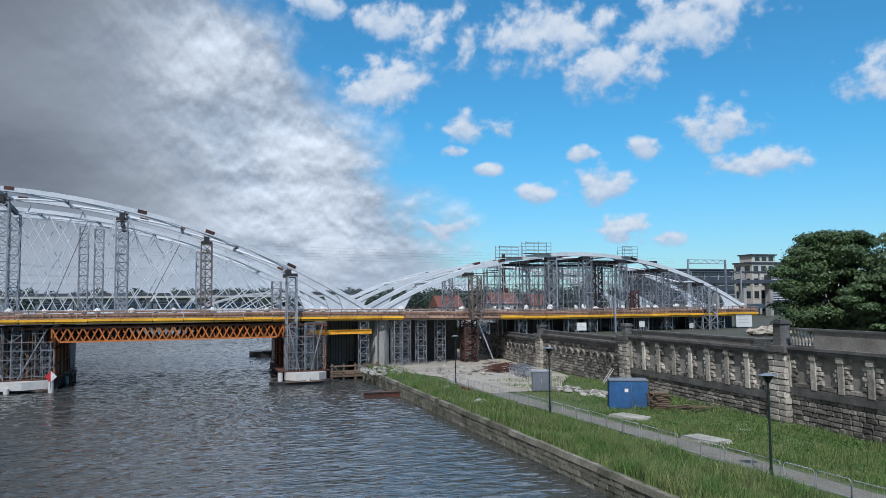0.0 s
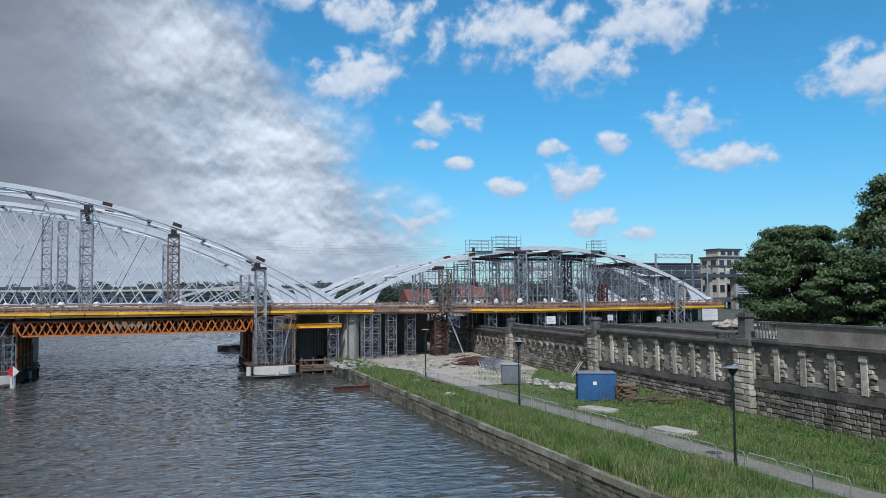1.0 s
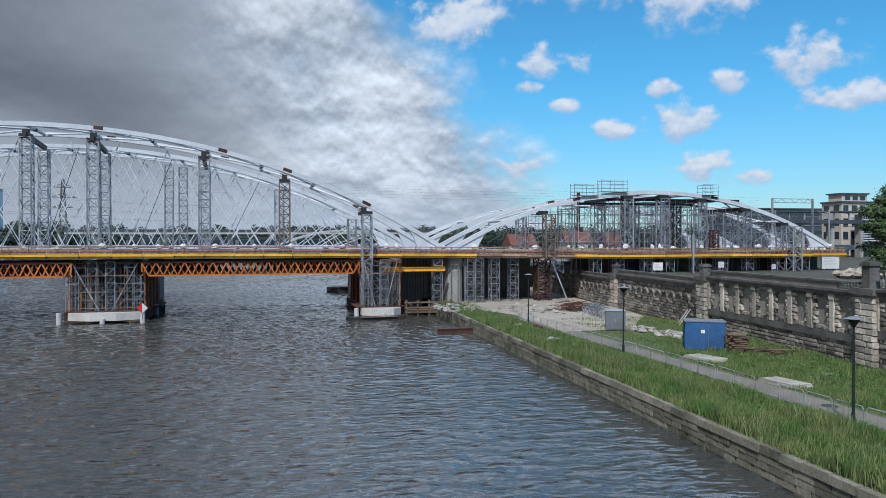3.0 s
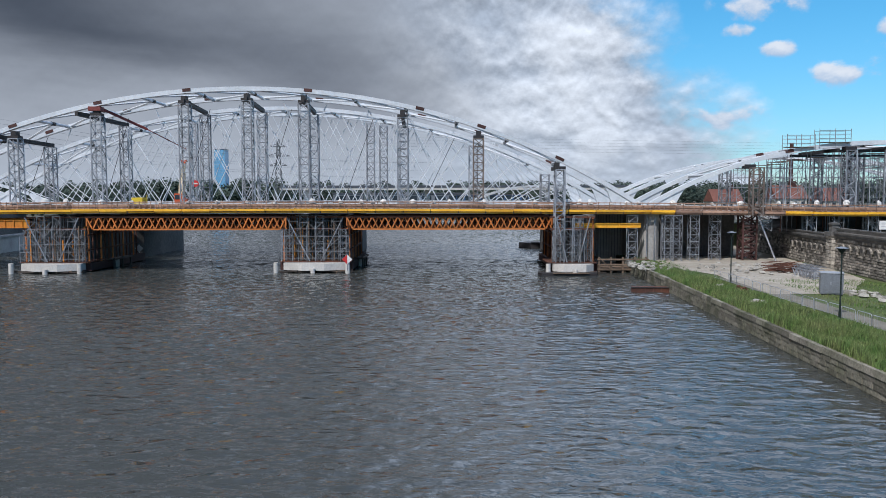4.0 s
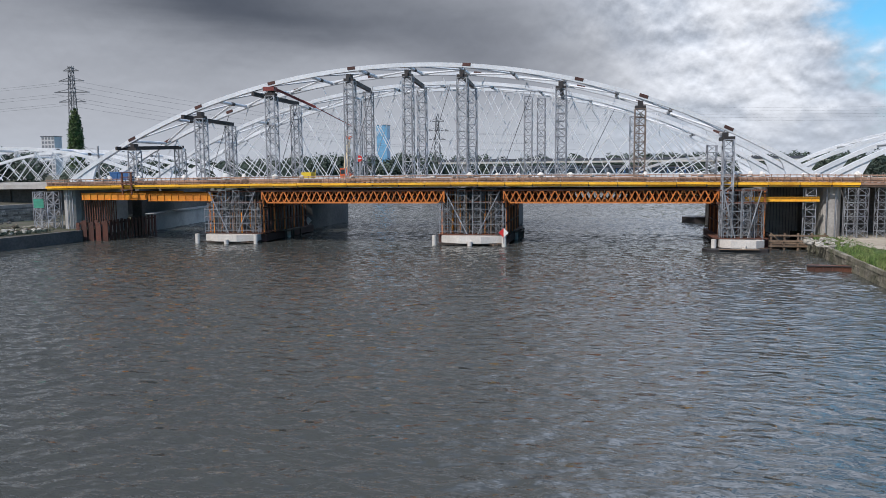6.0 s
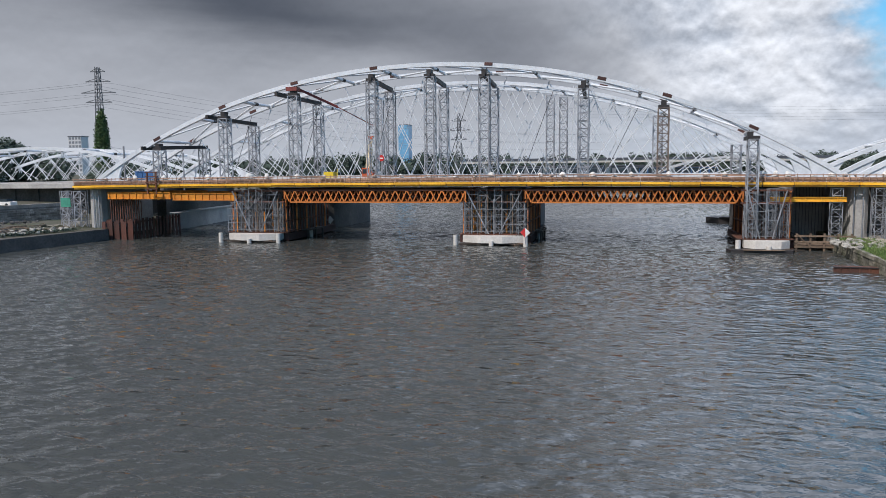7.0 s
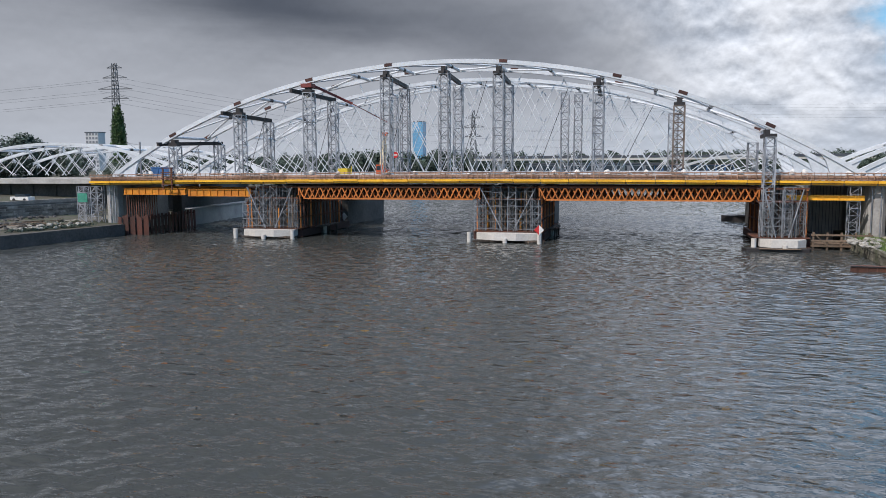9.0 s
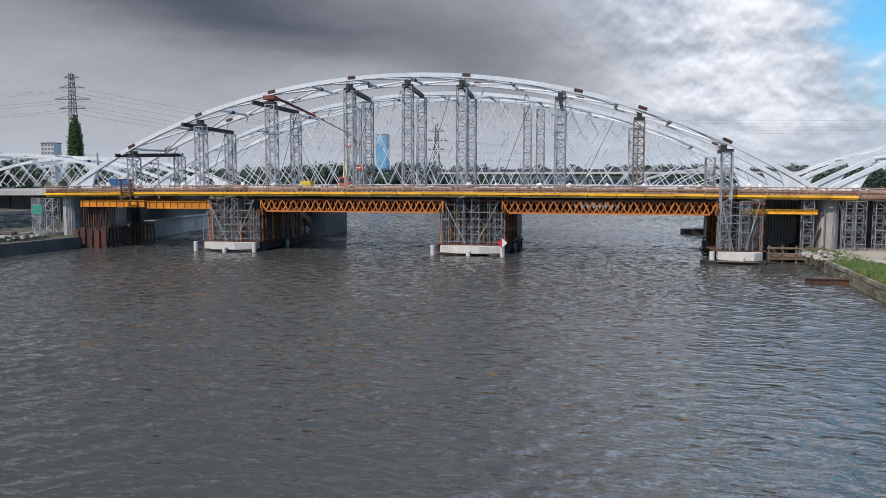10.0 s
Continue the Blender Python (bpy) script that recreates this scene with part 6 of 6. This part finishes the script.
# ================= distance =================
def tree_belt(name, label, path, z, h, depth, count, leaf, seed, material=None):
    """A far belt of foliage with an uneven top."""
    rg = np.random.default_rng(seed)
    P = np.array(path, float)
    seg = np.linalg.norm(np.diff(P, axis=0), axis=1)
    cum = np.concatenate([[0], np.cumsum(seg)])
    V = []
    clumps = max(10, int(cum[-1] / (h * 0.16)))
    per = count // clumps
    for _ in range(clumps):
        d = rg.random() * cum[-1]
        i = min(np.searchsorted(cum, d, "right") - 1, len(seg) - 1)
        c = P[i] + (P[i + 1] - P[i]) * (d - cum[i]) / seg[i] + rg.normal(0, depth / 3, 2)
        hh = h * rg.uniform(0.6, 1.0)
        r = h * rg.uniform(0.25, 0.5)
        n = rg.normal(size=(per, 3))
        n /= np.linalg.norm(n, axis=1, keepdims=True)
        rad = rg.random(per) ** 0.4
        Q = np.stack([c[0] + n[:, 0] * rad * r, c[1] + n[:, 1] * rad * r, z + hh * 0.5 + n[:, 2] * rad * hh * 0.5], 1)
        nn = n + 0.5 * rg.normal(size=(per, 3)) + np.array([0, 0, 0.4])
        nn /= np.linalg.norm(nn, axis=1, keepdims=True)
        u = np.cross(nn, rg.normal(size=(per, 3)))
        u /= np.linalg.norm(u, axis=1, keepdims=True)
        v = np.cross(nn, u)
        s = leaf * (0.5 + rg.random(per))[:, None]
        V.append(np.stack([Q - u * s, Q - v * s * 0.7, Q + u * s, Q + v * s * 0.7], 1).reshape(-1, 3))
    V = np.concatenate(V)
    me = bpy.data.meshes.new(name)
    me.from_pydata(V.tolist(), [], [(4 * i, 4 * i + 1, 4 * i + 2, 4 * i + 3) for i in range(len(V) // 4)])
    me.materials.append(material or LEAF_HAZE)
    tagged(new(name, me), label, "trees", "", "stuff")


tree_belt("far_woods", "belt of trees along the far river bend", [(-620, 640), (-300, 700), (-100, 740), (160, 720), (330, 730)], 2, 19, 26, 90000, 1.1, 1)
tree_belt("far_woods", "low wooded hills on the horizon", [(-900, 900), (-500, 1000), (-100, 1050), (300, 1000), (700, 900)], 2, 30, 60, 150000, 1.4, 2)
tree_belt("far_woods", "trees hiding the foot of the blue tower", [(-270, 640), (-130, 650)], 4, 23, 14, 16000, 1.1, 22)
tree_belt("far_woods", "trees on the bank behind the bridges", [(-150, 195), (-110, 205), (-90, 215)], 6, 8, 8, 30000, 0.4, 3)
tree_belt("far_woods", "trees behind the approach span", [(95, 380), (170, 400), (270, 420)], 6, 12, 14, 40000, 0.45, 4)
tree_belt("bank_trees", "dark trees on the slope of the far bank", [(-175, 150), (-155, 165), (-142, 175)], 8, 13, 8, 52000, 0.32, 5)


# tall columnar poplar
def poplar(x, y, z, h, r, seed):
    rg = np.random.default_rng(seed)
    t = thing("poplar_tree", "tall narrow dark poplar on the far bank", "tree")
    part("trunk", Shape().tube((x, y, z), (x, y, z + h * 0.8), 0.5, 0.1, 8), BARK, t)
    per, pts = 170, []
    for k in range(70):
        f = (k + 0.5) / 70
        wd = r * math.sin(math.pi * min(0.97, f * 0.82 + 0.16)) ** 0.7
        a = k * 2.4
        c = np.array([x + wd * 0.62 * math.cos(a), y + wd * 0.62 * math.sin(a), z + 2 + (h - 3) * f])
        pts.append(c + rg.normal(size=(per, 3)) * np.array([0.42, 0.42, 0.75]) * (0.6 + 0.5 * wd / r))
    P = np.concatenate(pts)
    n = len(P)
    u = rg.normal(size=(n, 3))
    u /= np.linalg.norm(u, axis=1, keepdims=True)
    v = np.cross(u, rg.normal(size=(n, 3)))
    v /= np.linalg.norm(v, axis=1, keepdims=True)
    s = 0.3 * (0.6 + rg.random(n))[:, None]
    V = np.stack([P - u * s, P - v * s * 0.6, P + u * s, P + v * s * 0.6], 1).reshape(-1, 3)
    me = bpy.data.meshes.new("crown")
    me.from_pydata(V.tolist(), [], [(4 * i, 4 * i + 1, 4 * i + 2, 4 * i + 3) for i in range(n)])
    me.materials.append(LEAF)
    part("crown", me, None, t)


poplar(-172.9, 230, 8, 24.5, 2.7, 8)


# lattice power pylons and their lines
def pylon(x, y, z, top, w0, w1, arms, deg, label):
    t = thing("power_pylon", label, "pylon", "power pylons")
    c, s_ = math.cos(radians(deg)), math.sin(radians(deg))

    def at(u, v, zz):
        return (x + u * c - v * s_, y + u * s_ + v * c, zz)
    n = 14
    for a, b in ((-1, -1), (1, -1), (1, 1), (-1, 1)):
        part("leg", Shape().bar(at(a * w0, b * w0, z), at(a * w1, b * w1, top), 0.32), DARK_GALV, t)
    s = Shape()
    for i in range(n):
        f0, f1 = i / n, (i + 1) / n
        r0, r1 = w0 + (w1 - w0) * f0, w0 + (w1 - w0) * f1
        za, zb = z + (top - z) * f0, z + (top - z) * f1
        for (a, b), (d, e) in (((-1, -1), (1, -1)), ((1, -1), (1, 1)), ((1, 1), (-1, 1)), ((-1, 1), (-1, -1))):
            s.bar(at(a * r0, b * r0, za), at(d * r1, e * r1, zb), 0.16)
            s.bar(at(d * r0, e * r0, za), at(a * r1, b * r1, zb), 0.16)
    tagged(part("lacing", s, DARK_GALV, t), kind="stuff")
    for zz, half in arms:
        part("cross_arm", Shape().bar(at(-half, 0, zz), at(half, 0, zz), 0.6, 0.5).bar(at(-half, 0, zz), at(0, 0, zz + 2.2), 0.3).bar(at(half, 0, zz), at(0, 0, zz + 2.2), 0.3), DARK_GALV, t)
    return at


at1 = pylon(-301.5, 400, 8, 72.5, 2.6, 1.0, ((69.8, 4.5), (64.0, 7.5), (57.5, 10.5), (52.0, 8.0)), 8, "tall grey lattice power pylon on the far bank")
pylon(-105.6, 500, 6, 47.5, 2.6, 0.6, ((42.5, 5.5), (36.5, 7.5), (30.5, 5.5)), 0, "far grey lattice power pylon beyond the river")
t = thing("power_line", "thin sagging power lines between pylons", "power line")
for zz, half in ((64.0, 7.5), (57.5, 10.5), (52.0, 8.0)):
    for sg in (-1, 1):
        a = Vector(at1(sg * half, 0, zz - 1))
        for b, sag in ((Vector((-900, 380 + sg * 10, zz - 6)), 9), (Vector((-20 + sg * 8, 640, zz - 26)), 9)):
            s = Shape()
            prev = a
            for k in range(1, 15):
                f = k / 14
                q = a + (b - a) * f - Vector((0, 0, sag * 4 * f * (1 - f)))
                s.tube(prev, q, 0.05, n=4)
                prev = q
            tagged(part("wire", s, DARK_GALV, t), kind="stuff")
# overhead lines crossing above the far river bend
t = thing("power_line", "faint power lines across the far river bend", "power line")
for k in range(5):
    z = 38 + k * 2.1
    part("wire", Shape().tube((-40, 520, z + 4), (420, 560, z - 1), 0.03, n=4), DARK_GALV, t)


# ---- far buildings ----
def block(name, label, x0, x1, y0, y1, z0, z1, wall, floors, cols, glass=None, roof=None, frac=(0.6, 0.55), category="building", side=False):
    t = thing(name, label, category)
    part("wall", Shape().box(x0, y0, z0, x1, y1, z1), wall, t)
    part("roof", Shape().box(x0 - 0.4, y0 - 0.4, z1, x1 + 0.4, y1 + 0.4, z1 + 0.45), roof or DARK_CLAD, t)
    fw, fh = (x1 - x0) / cols, (z1 - z0) / floors
    for i in range(cols):
        for j in range(floors):
            cx, cz = x0 + fw * (i + 0.5), z0 + fh * (j + 0.55)
            a, b = fw * frac[0] / 2, fh * frac[1] / 2
            win = part("window", Shape().box(cx - a, y0 - 0.06, cz - b, cx + a, y0 + 0.02, cz + b), glass or GLASS, t)
            part("sill", Shape().box(cx - a - 0.1, y0 - 0.18, cz - b - 0.12, cx + a + 0.1, y0 - 0.02, cz - b - 0.01), GREY_CLAD, win)
    if side:
        n = max(1, int((y1 - y0) / 4))
        for i in range(n):
            for j in range(floors):
                cy, cz = y0 + (y1 - y0) * (i + 0.5) / n, z0 + fh * (j + 0.55)
                part("window", Shape().box(x0 - 0.06, cy - 1.1, cz - fh * frac[1] / 2, x0 + 0.02, cy + 1.1, cz + fh * frac[1] / 2), glass or GLASS, t)
    return t


b = block("apartment_building", "cream rendered building with dark balconies and a flat roof", 171, 183, 190, 198, 6, 21.8, CREAM, 4, 4, side=True)
part("balcony", Shape().box(174.5, 188.6, 16.6, 180, 190, 17.6), GREY_CLAD, b)
part("upper_storey", Shape().box(172.5, 191.5, 22.2, 181.5, 197, 24.4), CREAM, b)
part("upper_roof", Shape().box(172, 191, 24.4, 182, 197.5, 24.8), DARK_CLAD, b)
for k in range(3):
    part("window", Shape().box(173.6 + k * 2.7, 191.44, 22.7, 175.4 + k * 2.7, 191.52, 24.0), GLASS, b)
b = thing("parking_deck", "white louvred building beside the railway", "building")
part("core", Shape().box(172.4, 183.4, 6, 196, 186.5, 18.2), DARK_CLAD, b)
for k in range(14):
    part("louvre", Shape().box(172, 183.0, 9.0 + k * 0.68, 196.4, 183.4, 9.36 + k * 0.68), GREY_CLAD, b)
part("base_beam", Shape().box(156, 181, 8.0, 200, 184, 9.4), GREY_CLAD, b)
for k in range(6):
    part("column", Shape().box(158 + k * 7, 181.6, 5.5, 159 + k * 7, 182.8, 8.0), CONCRETE, b)
block("office_building", "long dark glazed building behind the railway", 160, 250, 232, 245, 8, 21.5, DARK_CLAD, 4, 22, frac=(0.75, 0.45))


def house(x, y, w_, d, z, h, label, wall):
    t = thing("house", label, "house", "houses behind the approach")
    part("wall", Shape().box(x, y, z, x + w_, y + d, z + h), wall, t)
    r = Shape().add([(x - 0.4, y - 0.4, z + h), (x + w_ + 0.4, y - 0.4, z + h), (x + w_ + 0.4, y + d + 0.4, z + h), (x - 0.4, y + d + 0.4, z + h), (x - 0.4, y + d / 2, z + h + 3.2), (x + w_ + 0.4, y + d / 2, z + h + 3.2)],
                    [(0, 1, 5, 4), (2, 3, 4, 5), (0, 4, 3), (1, 2, 5), (0, 3, 2, 1)])
    part("roof", r, ROOF_RED, t)
    for i in range(4):
        for j in range(2):
            win = part("window", Shape().box(x + w_ * (i + 0.25) / 4, y - 0.06, z + h * (0.18 + 0.42 * j), x + w_ * (i + 0.7) / 4, y + 0.02, z + h * (0.42 + 0.42 * j)), GLASS, t)
            part("sill", Shape().box(x + w_ * (i + 0.2) / 4, y - 0.2, z + h * (0.16 + 0.42 * j), x + w_ * (i + 0.75) / 4, y - 0.02, z + h * (0.175 + 0.42 * j)), GREY_CLAD, win)
    part("chimney", Shape().box(x + w_ * 0.7, y + d * 0.4, z + h + 1.5, x + w_ * 0.7 + 0.7, y + d * 0.4 + 0.7, z + h + 4.2), RUST_DARK, t)


house(80, 182, 7, 7, 6, 4.2, "cream house with a red tiled roof", CREAM)
house(94, 188, 7, 7, 6, 3.6, "pale house with a red tiled roof", CREAM)
house(70, 196, 7, 7, 6, 3.4, "grey house with a red tiled roof", GREY_CLAD)
block("office_tower", "tall blue glass office tower far beyond the river", -206.3, -196.4, 700, 712, 10, 52.5, BLUE_GLASS, 12, 3, glass=BLUE_GLASS, frac=(0.8, 0.7))
block("office_tower", "pale distant tower block on the horizon", -405, -394, 500, 508, 8, 37.5, GREY_CLAD, 10, 4, glass=GREY_PAINT, frac=(0.7, 0.6))
far1 = block("warehouse", "long white low building across the river bend", -42, 8, 298, 312, 8, 11.6, GREY_PAINT, 1, 9, frac=(0.75, 0.5))
far2 = block("warehouse", "glass-fronted low building by the far bank", 6, 34, 296, 310, 6, 11.0, BLUE_PAINT, 2, 9, frac=(0.85, 0.7))
t = viaduct = thing("road_viaduct", "white concrete road viaduct across the distance", "viaduct")
part("deck", Shape().box(-58, 276, 13.0, 75, 284, 13.8), PALE_CONCRETE, t)
part("parapet", Shape().box(-58, 275.8, 13.8, 75, 276.1, 14.6), DARK_CLAD, t)
for k in range(6):
    part("column", Shape().box(-50 + k * 22, 279, 2, -48.2 + k * 22, 281, 13.0), PALE_CONCRETE, t)
t = low_arch = thing("low_arch_bridge", "pale low arched roof by the far bank", "bridge")
part("arch", Shape().sweep([(8 + 44 * k / 20, 235, 9.0 + 5.2 * (1 - ((k - 10) / 10) ** 2)) for k in range(21)], 5.0, 0.6), GREY_CLAD, t)
part("deck", Shape().box(8, 233, 8.2, 52, 237, 9.0), GREY_CLAD, t)
for k in range(9):
    xx = 12 + k * 4.5
    part("hanger", Shape().bar((xx, 233.5, 9), (xx + 1.5, 233.5, 9.0 + 5.2 * (1 - ((xx - 30) / 22) ** 2)), 0.14), GREY_CLAD, t)


# these stand far beyond the river bend
def set_back(ob, k):
    """Moves a thing straight away from the bridgehead, larger in proportion."""
    ob.matrix_world = Matrix.Translation((0, 0, EYE_Z)) @ Matrix.Scale(k, 4) @ Matrix.Translation((0, 0, -EYE_Z))


for ob, k in ((far1, 2.2), (far2, 2.2), (viaduct, 2.2), (low_arch, 2.4)):
    set_back(ob, k)


# railway gantries and line masts
def gantry(x0, x1, y, z, top):
    t = thing("rail_gantry", "grey lattice gantry over the railway", "gantry", "rail gantries")
    for x in (x0, x1):
        part("mast", Shape().bar((x, y, z), (x, y, top + 1.0), 0.35), GALV, t)
    part("chord", Shape().bar((x0, y, top), (x1, y, top), 0.14), GALV, t)
    part("chord", Shape().bar((x0, y, top + 0.9), (x1, y, top + 0.9), 0.14), GALV, t)
    n = int((x1 - x0) / 1.1)
    s = Shape()
    for k in range(n):
        xa, xb = x0 + (x1 - x0) * k / n, x0 + (x1 - x0) * (k + 1) / n
        s.bar((xa, y, top if k % 2 else top + 0.9), (xb, y, top + 0.9 if k % 2 else top), 0.09)
    tagged(part("lacing", s, GALV, t), kind="stuff")


gantry(116.2, 127.0, 150, 6.5, 19.4)
gantry(120, 131, 168, 6.5, 17.4)
for x, y, top in ((103.5, 118, 16.5), (67.8, 106.0, 12.0), (-91, 127, 16), (-138, 135, 15.0), (-83, 134, 14.8)):
    t = thing("line_mast", "slim steel overhead-line mast", "mast", "line masts")
    part("mast", Shape().bar((x, y, 5.8), (x, y, top), 0.22), GALV, t)
    part("arm", Shape().bar((x, y, top - 0.6), (x - 2.6, y, top - 0.2), 0.08).bar((x, y, top - 1.8), (x - 2.4, y, top - 0.3), 0.06), GALV, t)
t = thing("footbridge", "dark station footbridge beyond the approach", "footbridge")
part("deck", Shape().box(128, 172, 15.2, 172, 176, 16.2), DARK_CLAD, t)
part("roof", Shape().box(128, 171.5, 18.2, 168, 176.5, 18.6), DARK_CLAD, t)
for k in range(9):
    part("post", Shape().box(129 + k * 4.7, 172, 16.2, 129.3 + k * 4.7, 172.3, 18.2), GALV, t)
    if k % 2:
        part("pier", Shape().box(129 + k * 4.7, 173, 6, 130 + k * 4.7, 175, 15.2), CONCRETE, t)
t = thing("chimney_stack", "slim distant factory chimney", "chimney")
part("stack", Shape().tube((136.8, 300, 8), (136.8, 300, 31), 0.9, 0.7, 12), RUST_DARK, t)
# Wall added close behind the shoring; its dark colour is the under-deck shade.
t = thing("shade_wall", "added dark wall for the black shade under the approach decks", "embankment")
part("wall", Shape().box(53, 118, 5, 101, 119, 8.3), OLD_SHADE_CONCRETE, t)
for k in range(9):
    part("buttress", Shape().box(55 + k * 5, 117.6, 5, 55.8 + k * 5, 118, 8.1), OLD_SHADE_CONCRETE, t)
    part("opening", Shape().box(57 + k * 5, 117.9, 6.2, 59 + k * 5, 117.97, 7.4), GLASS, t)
lattice_tower(89.6, 110.1, 5.7, 13.2, 1.7, "pale lattice tower standing before the approach deck", 1.2, 0.16, 0.1)
lattice_tower(70.0, 115.0, 9.0, 17.0, 1.3, "dark steel tower inside the scaffold", 0.9, 0.2, 0.12, DARK_STEEL)
lattice_tower(61.2, 116.0, 9.0, 16.6, 1.0, "dark steel tower inside the scaffold", 0.9, 0.16, 0.1, DARK_STEEL)
lattice_tower(76.8, 114.6, 9.0, 12.6, 1.6, "rusty steel trestle on the approach deck", 0.9, 0.22, 0.12, RUST_DARK)
# Added dark block in place of the deck shadow below these arches.
t = thing("shade_wall", "added dark wall standing for the deck shadow under the finished arches", "embankment")
part("wall", Shape().box(-165, 142, 2, -99, 160, 8.1), OLD_SHADE_CONCRETE, t)
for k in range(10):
    part("buttress", Shape().box(-160 + k * 6, 141.6, 2, -159 + k * 6, 142, 8.0), OLD_SHADE_CONCRETE, t)
heap("rubble_heap", "broken stones and earth along the far quay edge", -89.0, 101.0, 70, 2.6, 8.0, 0.5, 0.4, RUBBLE, 41, 2.0)
heap("earth_heap", "dark earth heaps on the far quay", -91.5, 105.0, 40, 3.0, 4.0, 0.9, 0.6, EARTH, 42, 2.0)
heap("rubble_heap", "dirty rubble and timber at the foot of the far wall", -104.0, 112.0, 40, 3.0, 7.0, 0.6, 0.45, OLD_SHADE_CONCRETE, 43, 2.2)
t = thing("timber_heap", "broken boards thrown on the far quay", "timber heap")
rg = random.Random(55)
for k in range(22):
    part("plank", rotbox(-90 + rg.uniform(-4, 3), 100 + rg.uniform(-7, 7), 2.3 + 0.03 * k, rg.uniform(1.5, 3.5), 0.25, 0.07, rg.uniform(0, 180)), WOOD, t)
tree_belt("bank_trees", "weeds and bushes along the far quay edge", [(-88.5, 92), (-85.5, 106)], 1.9, 0.6, 1.2, 2600, 0.09, 16)
# low timber and debris at the waterline of the piers
for x0, x1, y0 in ((-60.6, -52.4, 108.6), (-22.8, -14.1, 109.4), (14.6, 22.2, 106.6)):
    t = thing("fender_timber", "dark waterlogged fender timbers at the pier foot", "fender", "pier fenders")
    for k in range(12):
        xx = x0 + (x1 - x0) * rg.random()
        part("timber", Shape().bar((xx - rg.uniform(0.6, 1.6), y0 + 1.2 + rg.uniform(-0.5, 0.8), 0.1 + rg.uniform(0, 0.2)), (xx + rg.uniform(0.6, 1.6), y0 + 1.0 + rg.uniform(-0.5, 0.8), 0.1 + rg.uniform(0, 0.2)), 0.2), DARK_WOOD, t)
    part("walkway", Shape().box(x1 + 1.0, y0 + 9, 1.3, x1 + 2.2, y0 + 16, 1.5), DARK_WOOD, t)
    for k in range(3):
        part("mooring_post", Shape().bar((x1 + 1.9, y0 + 9.3 + k * 3.1, -1.5), (x1 + 1.9, y0 + 9.3 + k * 3.1, 1.6), 0.26), DARK_WOOD, t)
